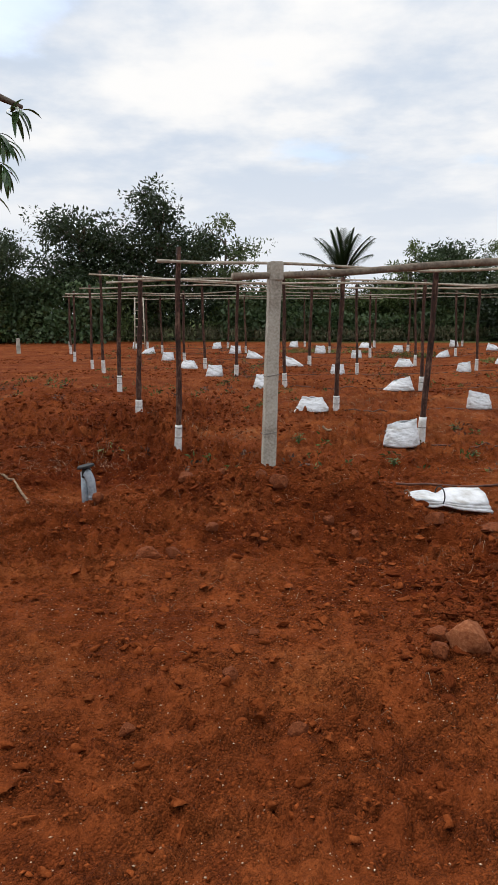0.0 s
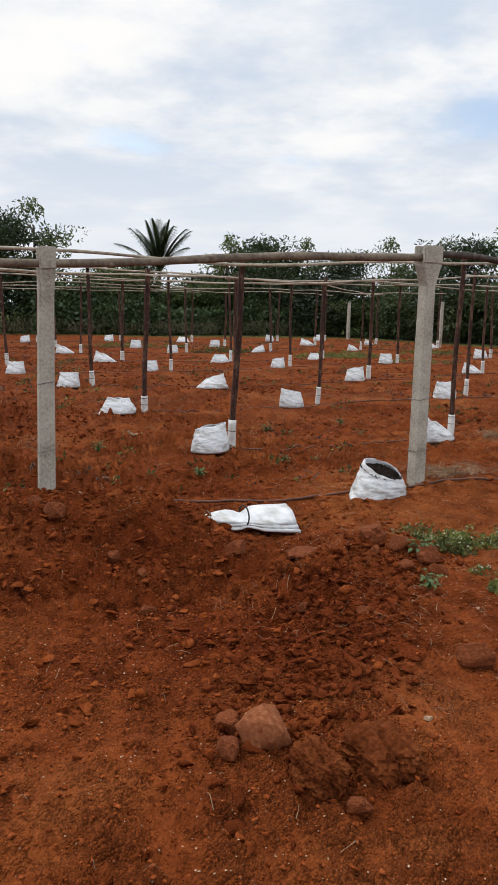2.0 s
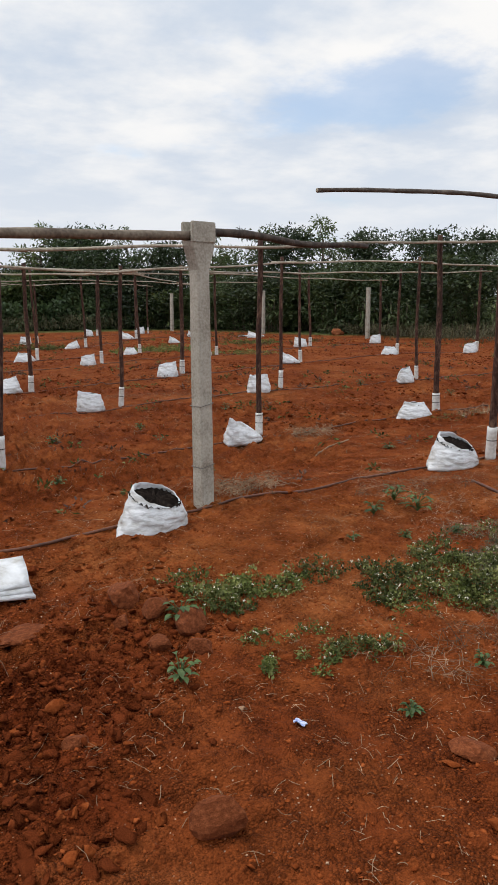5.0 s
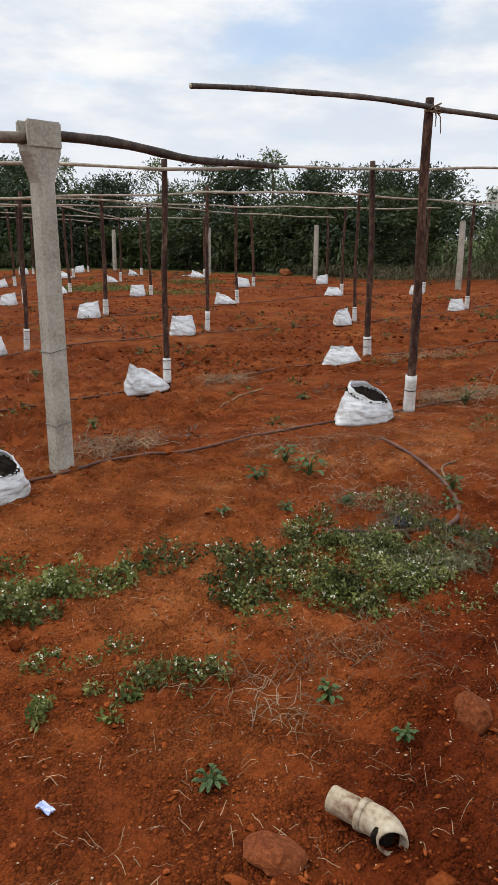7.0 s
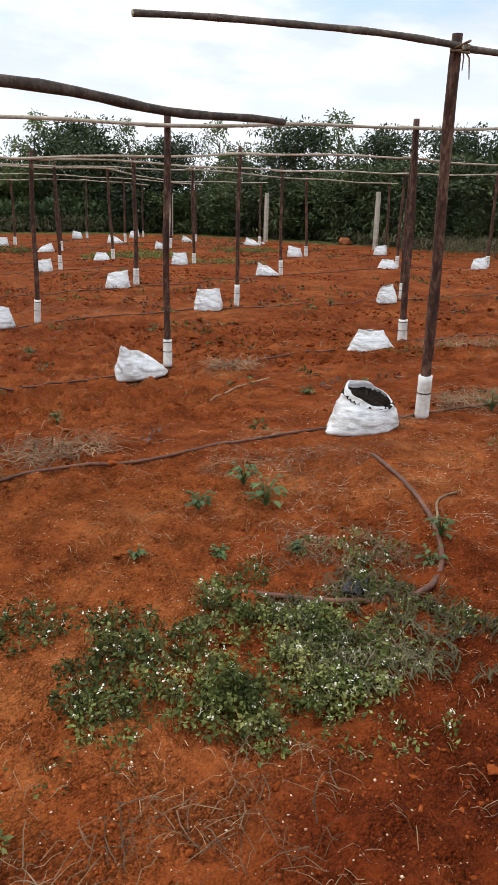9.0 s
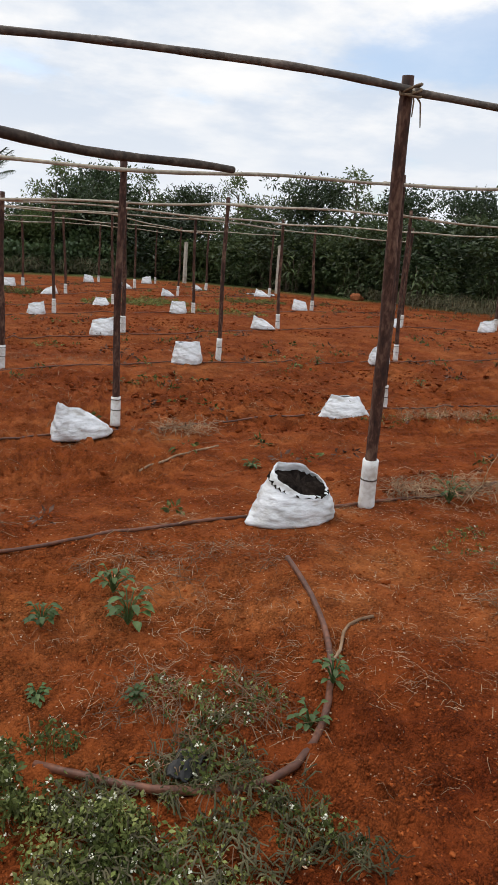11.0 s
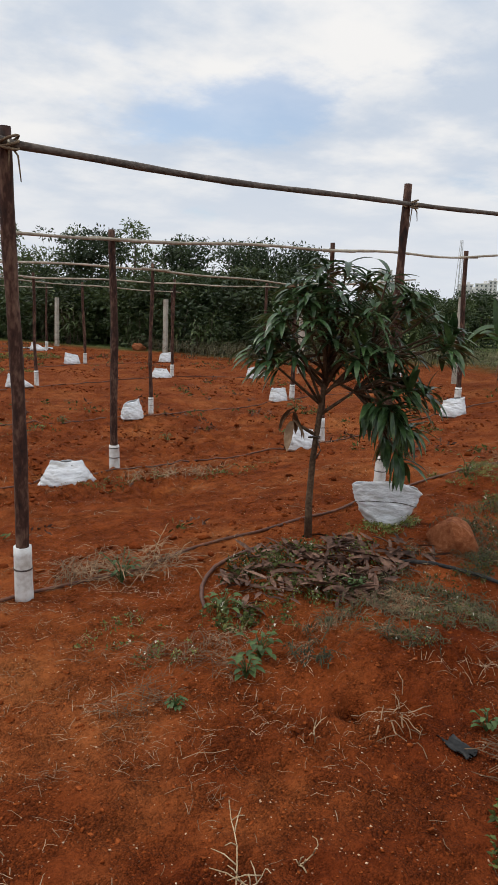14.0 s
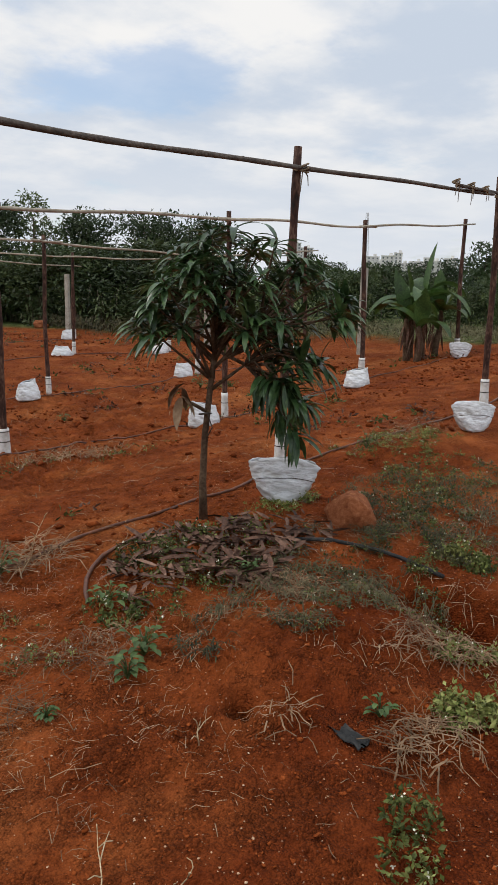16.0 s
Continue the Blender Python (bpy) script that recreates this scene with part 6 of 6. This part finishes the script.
for k, (x, y, rx, ry, dens, h, leaf) in enumerate((
        (3.95, 4.95, 0.52, 0.36, 560, 0.16, 0.030), (4.40, 4.85, 0.42, 0.30, 520, 0.13, 0.026), (4.75, 5.10, 0.34, 0.30, 330, 0.08, 0.026), (4.95, 5.45, 0.28, 0.22, 260, 0.07, 0.026),
        (3.02, 5.33, 0.40, 0.20, 480, 0.10, 0.032), (2.72, 5.10, 0.30, 0.20, 420, 0.10, 0.034), (3.40, 5.35, 0.28, 0.16, 330, 0.08, 0.030), (2.78, 5.62, 0.22, 0.10, 300, 0.07, 0.030),
        (2.95, 4.72, 0.25, 0.16, 250, 0.06, 0.022), (3.10, 4.40, 0.24, 0.14, 420, 0.11, 0.028), (2.78, 4.38, 0.18, 0.12, 380, 0.10, 0.030), (3.5, 4.55, 0.3, 0.12, 60, 0.04, 0.02),
        (4.15, 4.68, 0.42, 0.20, 330, 0.10, 0.028), (3.78, 4.72, 0.30, 0.18, 300, 0.10, 0.028), (4.42, 4.36, 0.18, 0.10, 160, 0.05, 0.028), (4.95, 4.85, 0.24, 0.16, 280, 0.06, 0.026), (4.60, 4.70, 0.30, 0.14, 300, 0.07, 0.024), (4.30, 5.30, 0.25, 0.15, 330, 0.12, 0.028),
        (7.20, 6.28, 0.22, 0.16, 260, 0.08, 0.034), (6.75, 6.10, 0.24, 0.14, 130, 0.05, 0.024), (6.70, 6.45, 0.25, 0.16, 130, 0.05, 0.024), (7.75, 6.15, 0.45, 0.25, 260, 0.07, 0.026),
        (7.95, 6.72, 0.40, 0.20, 380, 0.10, 0.032), (7.85, 6.35, 0.35, 0.25, 130, 0.11, 0.034), (8.3, 6.45, 0.4, 0.3, 120, 0.10, 0.03), (8.9, 6.75, 0.40, 0.22, 300, 0.08, 0.028), (9.75, 6.15, 0.55, 0.40, 190, 0.10, 0.026), (10.4, 6.4, 0.6, 0.5, 190, 0.12, 0.026),
        (9.06, 5.42, 0.20, 0.16, 520, 0.20, 0.036), (9.1, 5.6, 0.3, 0.25, 240, 0.08, 0.028), (7.90, 4.58, 0.18, 0.22, 700, 0.16, 0.036), (8.3, 4.9, 0.2, 0.2, 330, 0.10, 0.03),
        (7.22, 4.46, 0.11, 0.09, 540, 0.08, 0.034), (7.04, 4.36, 0.11, 0.08, 520, 0.07, 0.034), (8.1, 5.55, 0.45, 0.22, 200, 0.05, 0.022), (10.9, 7.2, 0.6, 0.4, 240, 0.10, 0.024),
        (4.12, 4.85, 0.30, 0.22, 480, 0.11, 0.026), (4.35, 5.02, 0.25, 0.16, 420, 0.10, 0.024), (4.05, 4.65, 0.25, 0.14, 420, 0.10, 0.028), (8.6, 5.85, 0.5, 0.22, 170, 0.06, 0.024), (9.4, 5.85, 0.5, 0.32, 170, 0.07, 0.024), (8.95, 5.5, 0.35, 0.22, 300, 0.07, 0.026), (8.5, 5.05, 0.18, 0.3, 300, 0.08, 0.026), (8.6, 9.9, 0.6, 0.3, 110, 0.05, 0.026), (9.6, 9.6, 0.5, 0.25, 90, 0.05, 0.026))):
    weed_patch(x, y, rx, ry, dens, h, leaf, 100 + k, flowers=0.17 if k < 20 else 0.08, rag=0.15 if (x, y) in ((4.12, 4.85), (4.35, 5.02), (4.05, 4.65)) else 0.5)
for k, (x, y, rx, ry, dens, h, leaf) in enumerate(((9.0, 24.0, 1.6, 0.9, 45, 0.22, 0.07), (5.5, 27.0, 1.2, 0.7, 45, 0.25, 0.07), (10.5, 21.5, 1.2, 0.5, 35, 0.15, 0.06), (2.5, 30.0, 2.0, 0.8, 30, 0.2, 0.07),
                                                   (13.0, 26.0, 1.4, 0.6, 35, 0.18, 0.07), (5.5, 15.6, 0.5, 0.25, 40, 0.07, 0.04), (13.5, 12.6, 0.4, 0.2, 90, 0.12, 0.05))):
    weed_patch(x, y, rx, ry, dens, h, leaf, 180 + k, None, 0.0, "weed_patch", "sprawling green weeds among the far sacks")


def seedling(x, y, h, leaf, seed):
    t = thing("weed_seedling", pose(x, y, gz(x, y)), "small broad-leaved green weed seedling", "weed", "weed seedlings")
    rnd = random.Random(seed)
    ls, st = [], []
    for k in range(rnd.randint(16, 26)):
        a = 2.4 * k + rnd.uniform(-0.4, 0.4)
        hh = h * rnd.uniform(0.25, 1.0)
        out = h * rnd.uniform(0.15, 0.6)
        e = (math.cos(a) * out, math.sin(a) * out, hh)
        st.append(tube_data([(0, 0, 0), (e[0] * 0.4, e[1] * 0.4, hh * 0.7), e], 0.0025, 4, False))
        ls.append(strap_leaf(e, (math.cos(a), math.sin(a), 0.25), np.array([0.01, 0.0, 1.0]), leaf * rnd.uniform(0.5, 0.85), leaf * 0.48, 0.9, 4, 0.2))
    part("stem", mesh_of("stem", *joined(*st), M_SEED), t, kind="stuff")
    part("leaves", mesh_of("leaves", *joined(*ls), M_SEED), t, kind="stuff")


for k, (x, y, h, l) in enumerate(((4.39, 6.13, 0.10, 0.055), (4.73, 6.06, 0.16, 0.075), (4.72, 6.33, 0.13, 0.06), (3.98, 5.78, 0.05, 0.04), (3.60, 3.82, 0.05, 0.035), (3.50, 4.08, 0.06, 0.04),
                                  (3.00, 3.92, 0.05, 0.035), (7.15, 5.82, 0.14, 0.07), (7.00, 5.72, 0.12, 0.065), (7.58, 4.87, 0.09, 0.05), (2.47, 4.98, 0.10, 0.06), (2.28, 4.47, 0.10, 0.055),
                                  (1.55, 7.9, 0.10, 0.05), (6.62, 5.70, 0.06, 0.035), (7.30, 6.35, 0.14, 0.07), (5.38, 5.47, 0.10, 0.05), (5.20, 5.30, 0.10, 0.05), (4.33, 5.68, 0.06, 0.04), (4.65, 5.55, 0.05, 0.035),
                                  (4.05, 8.4, 0.10, 0.05), (6.2, 8.4, 0.08, 0.05), (2.6, 8.6, 0.10, 0.05), (7.05, 7.05, 0.20, 0.055), (10.6, 7.3, 0.22, 0.06), (8.05, 6.1, 0.1, 0.05), (3.0, 11.0, 0.12, 0.06),
                                  (5.9, 12.2, 0.12, 0.06), (10.2, 12.0, 0.15, 0.06), (13.2, 12.8, 0.25, 0.09), (9.3, 13.5, 0.12, 0.06), (4.2, 11.2, 0.10, 0.05), (0.6, 9.4, 0.14, 0.05))):
    seedling(x, y, h, l, 300 + k)


def straw(name, n, x, y, rx, ry, L, seed, lift=0.02, label="dry straw stalks scattered on the soil", rag=0.5, mat=None, w=0.0010, bend=0.2):
    """Bent dry stalks lying about, as thin ribbons of three segments."""
    r = np.random.RandomState(seed)
    p = patch_points(n, x, y, rx, ry, r, rag)
    a = r.uniform(0, 6.28, n)
    l = L * r.uniform(0.3, 1.2, n)
    pts = []
    for k in range(4):
        pts.append(p.copy())
        p = p + np.stack([np.cos(a), np.sin(a)], -1) * (l / 3)[:, None]
        a = a + r.normal(0, bend, n)
    P = np.stack(pts, 1)
    base = r.uniform(0, 1, n)[:, None] * lift + np.array([0, 0.6, 0.7, 0.1])[None] * r.uniform(0, 1, n)[:, None] * lift
    Z = ground(P[..., 0], P[..., 1]) + 0.003 + base
    P3 = np.concatenate([P, Z[..., None]], -1)
    T = np.gradient(P3, axis=1)
    side = np.cross(T, [0, 0, 1.0])
    side /= np.linalg.norm(side, axis=-1)[..., None] + 1e-9
    wv = (w * r.uniform(0.6, 1.5, n))[:, None, None] * side
    V = np.stack([P3 - wv, P3 + [0, 0, w], P3 + wv], 2).reshape(-1, 3)
    o = (np.arange(n) * 12)[:, None, None]
    f = np.array([[k * 3, k * 3 + 1, k * 3 + 4, k * 3 + 3] for k in range(3)] + [[k * 3 + 1, k * 3 + 2, k * 3 + 5, k * 3 + 4] for k in range(3)])
    ob = new(name, fast_mesh(name, V, (o + f[None]).reshape(-1, 4), mat or M_STRAW, True))
    return tagged(ob, label, "straw", kind="stuff")


straw("loose_straw", 1300, 3.6, 4.6, 2.2, 1.6, 0.06, 61, 0.012, bend=0.08, w=0.0008)
straw("loose_straw", 2200, 6.2, 6.15, 1.9, 1.15, 0.07, 62, 0.012, bend=0.10, w=0.0008)
straw("loose_straw", 160, 0.6, 4.6, 2.4, 2.4, 0.08, 63)
straw("loose_straw", 1000, 8.8, 5.7, 1.4, 0.9, 0.10, 64)
straw("loose_straw", 160, 6.9, 4.7, 1.6, 0.8, 0.06, 66, bend=0.15)
straw("field_straw", 1500, 5.5, 11.0, 7.5, 5.0, 0.15, 65, 0.03, w=0.0018, mat=M_BRUSH)
for k, (x, y, rx, ry, n) in enumerate(((3.78, 7.28, 0.38, 0.26, 260), (7.22, 7.22, 0.42, 0.24, 300), (5.95, 9.85, 0.5, 0.25, 160), (9.1, 9.9, 0.6, 0.3, 160), (6.85, 5.98, 0.42, 0.28, 420), (4.95, 5.30, 0.4, 0.35, 420),
                                       (5.15, 6.55, 0.6, 0.25, 260), (7.9, 5.75, 0.5, 0.25, 420), (11.0, 7.3, 0.7, 0.35, 300), (7.62, 4.66, 0.3, 0.2, 150), (-1.9, 8.0, 0.7, 0.8, 220), (-0.4, 10.2, 0.5, 0.4, 120),
                                       (1.9, 13.3, 0.6, 0.3, 120), (5.3, 14.2, 0.8, 0.3, 160), (3.6, 4.2, 0.5, 0.3, 220), (8.3, 4.75, 0.3, 0.5, 260), (9.9, 6.0, 0.8, 0.5, 420))):
    straw("dry_brush", int(n * (1.0 if k < 4 else 0.8)), x, y, rx, ry, 0.22 if k < 4 else 0.13, 400 + k, 0.075 if k in (0, 1, 2, 3, 8) else 0.035, "tangle of dry cut stalks on the soil", 0.6, M_BRUSH, 0.0022 if k < 4 else 0.0012, 0.22)
straw("dry_brush", 64, 7.50, 4.62, 0.24, 0.16, 0.16, 430, 0.04, "pale broken stalks lying across red soil", 0.6, M_BRUSH, 0.0026, 0.25)
straw("dry_brush", 20, 7.32, 5.02, 0.16, 0.12, 0.11, 431, 0.04, "pale broken stalks lying across red soil", 0.6, M_BRUSH, 0.0024, 0.25)
straw("dry_brush", 170, 8.30, 5.00, 0.24, 0.22, 0.14, 432, 0.05, "tangle of grey withered stalks beside the weeds", 0.5, M_BRUSH, 0.0022, 0.25)
straw("grass_strip", 4200, 21.0, 25.0, 2.4, 8.5, 0.35, 81, 0.4, "tall grass along the boundary fence", 0.3, M_GRASS, 0.006)
straw("grass_strip", 2200, 23.0, 14.0, 2.2, 5.0, 0.35, 82, 0.25, "tall grass along the boundary fence", 0.3, M_GRASS, 0.006)
straw("grass_strip", 4500, 3.0, 42.0, 17.0, 1.5, 0.5, 83, 0.6, "tall grass below the back hedge", 0.3, M_GRASS, 0.008)
straw("grass_tufts", 2000, 9.8, 6.1, 1.0, 0.6, 0.07, 84, 0.05, "short green grass among the weeds", 0.5, M_GRASS, 0.0022)
straw("grass_tufts", 2000, 8.3, 5.7, 1.0, 0.38, 0.06, 85, 0.04, "short green grass among the weeds", 0.5, M_GRASS, 0.0022)
straw("grass_tufts", 1500, 4.75, 4.95, 0.45, 0.42, 0.06, 86, 0.035, "short green grass beside the hose", 0.5, M_GRASS, 0.0022)


# small sprouts and crop scraps over the tilled rows
P, r = spots(4200, -6.0, 19.0, 7.2, 36.0, 88, lambda x, y: smooth(vnoise(x * 0.6, y * 0.6, 36) + 0.8 * vnoise(x * 1.9, y * 1.9, 37), 0.0, 0.45))
Z = ground(P[:, 0], P[:, 1])
for name, mat, sel, label in (("field_sprouts", M_LEAF, slice(0, None, 2), "tiny green weed sprouts over the tilled field"), ("field_scraps", M_DEADLEAF, slice(1, None, 2), "withered brown plant scraps over the tilled field")):
    C = np.stack([P[sel, 0], P[sel, 1], Z[sel] + 0.02], -1)
    ob = new(name, leaf_cloud(name, C, r.uniform(0.04, 0.15, len(C)), 18, 0.06, mat, 89, 0.35, 0.4))
    tagged(ob, label, "weeds", kind="stuff")


def leaf_litter(n, x, y, rx, ry, seed):
    r = np.random.RandomState(seed)
    rnd = random.Random(seed)
    p = patch_points(n, x, y, rx, ry, r, 0.4)
    pcs = []
    for k in range(n):
        a = rnd.uniform(0, 6.28)
        z = gz(p[k, 0], p[k, 1]) + rnd.uniform(0.005, 0.06)
        L = rnd.uniform(0.06, 0.17)
        pcs.append(strap_leaf((p[k, 0], p[k, 1], z), (math.cos(a), math.sin(a), rnd.uniform(-0.15, 0.35)), np.array([rnd.gauss(0, 0.5), rnd.gauss(0, 0.5), 1.0]), L, L * 0.24, rnd.uniform(-0.3, 0.8), 4, 0.25))
    ob = new("leaf_litter", mesh_of("leaf_litter", *joined(*pcs), M_DEADLEAF))
    tagged(ob, "fallen dry mango leaves heaped round the sapling", "leaf litter", kind="stuff")


leaf_litter(460, 8.02, 6.40, 0.62, 0.42, 71)
leaf_litter(160, 8.45, 6.35, 0.5, 0.35, 72)


def ladder(x, y):
    t = thing("ladder", pose(x, y, gz(x, y), -14, 0, 8), "weathered wooden ladder leaning by a far post", "ladder")
    for s in (-0.22, 0.22):
        tube("rail", [(s, 0, 0), (s * 0.8, 0, 2.3)], 0.03, M_BAMBOO, t, 6)
    for k in range(6):
        tube("rung", [(-0.21, 0, 0.3 + 0.36 * k), (0.21, 0, 0.3 + 0.36 * k)], 0.02, M_BAMBOO, t, 6)


ladder(-5.1, 31.5)



M_STALK = material("bleached_stalk", [(0.22, 0.15, 0.08), (0.40, 0.29, 0.17), (0.56, 0.45, 0.30)], 8, 0.75, 0.2, 40, 0.2, island=0.2)


def dry_stalk(x, y, ex, ey, h, seed):
    """A bleached weed stalk leaning or lying from (x, y) to (ex, ey), its tip h above the soil."""
    t = thing("dry_stalk", pose(x, y, gz(x, y)), "bleached dry weed stalk lying over bare soil", "dry weed", "dry stalks")
    rnd = random.Random(seed)
    n = 9
    stem = wobble((0, 0, 0.004), (ex - x, ey - y, h + gz(ex, ey) - gz(x, y)), n, 0.03, rnd)
    size = math.hypot(ex - x, ey - y) + h
    tube("stem", stem, [0.0030 - 0.0002 * k for k in range(n)], M_STALK, t, 6)
    for k in range(int(4 + 9 * size)):
        p = stem[1 + k % (n - 1)]
        e = p + np.array([rnd.gauss(0, 0.045), rnd.gauss(0, 0.045), rnd.uniform(0.0, 0.05)])
        tube("twig", [p, (p + e) / 2 + [0, 0, 0.01], e], [0.0024, 0.002, 0.0015], M_STALK, t, 5)


for k, row in enumerate(((6.13, 4.54, 6.43, 5.03, 0.07), (6.30, 4.80, 6.36, 4.72, 0.04), (6.48, 4.70, 6.55, 4.76, 0.05), (7.15, 7.0, 7.25, 6.9, 0.33), (6.95, 5.2, 7.0, 5.25, 0.06), (5.9, 4.6, 6.02, 4.66, 0.03))):
    dry_stalk(*row, 500 + k)


def vine_band(x0, x1, y, n, seed):
    """Climbing leaves hanging over the front of the back hedge."""
    r = np.random.RandomState(seed)
    x = r.uniform(x0, x1, n)
    top = 2.2 + 1.3 * vnoise(x * 0.35, x * 0 + seed, 61) * 2
    z = broad(x, np.full(n, y)) + r.uniform(0.05, 1.0, n) * np.clip(top, 0.8, 4)
    c = np.stack([x, y + 0.7 * vnoise(x * 0.7, z * 0.9, 62) * 2 + 0.25 * z, z], -1)
    ob = new("climbing_vines", leaf_cloud("climbing_vines", c, r.uniform(0.25, 0.5, n), 12, 0.22, M_VINE, seed, 0.8, 0.8))
    tagged(ob, "broad-leaved vines climbing over the back hedge", "vines", kind="stuff")


vine_band(-2.0, 14.0, 42.3, 1300, 91)
vine_band(-15.0, -8.0, 39.0, 350, 92)
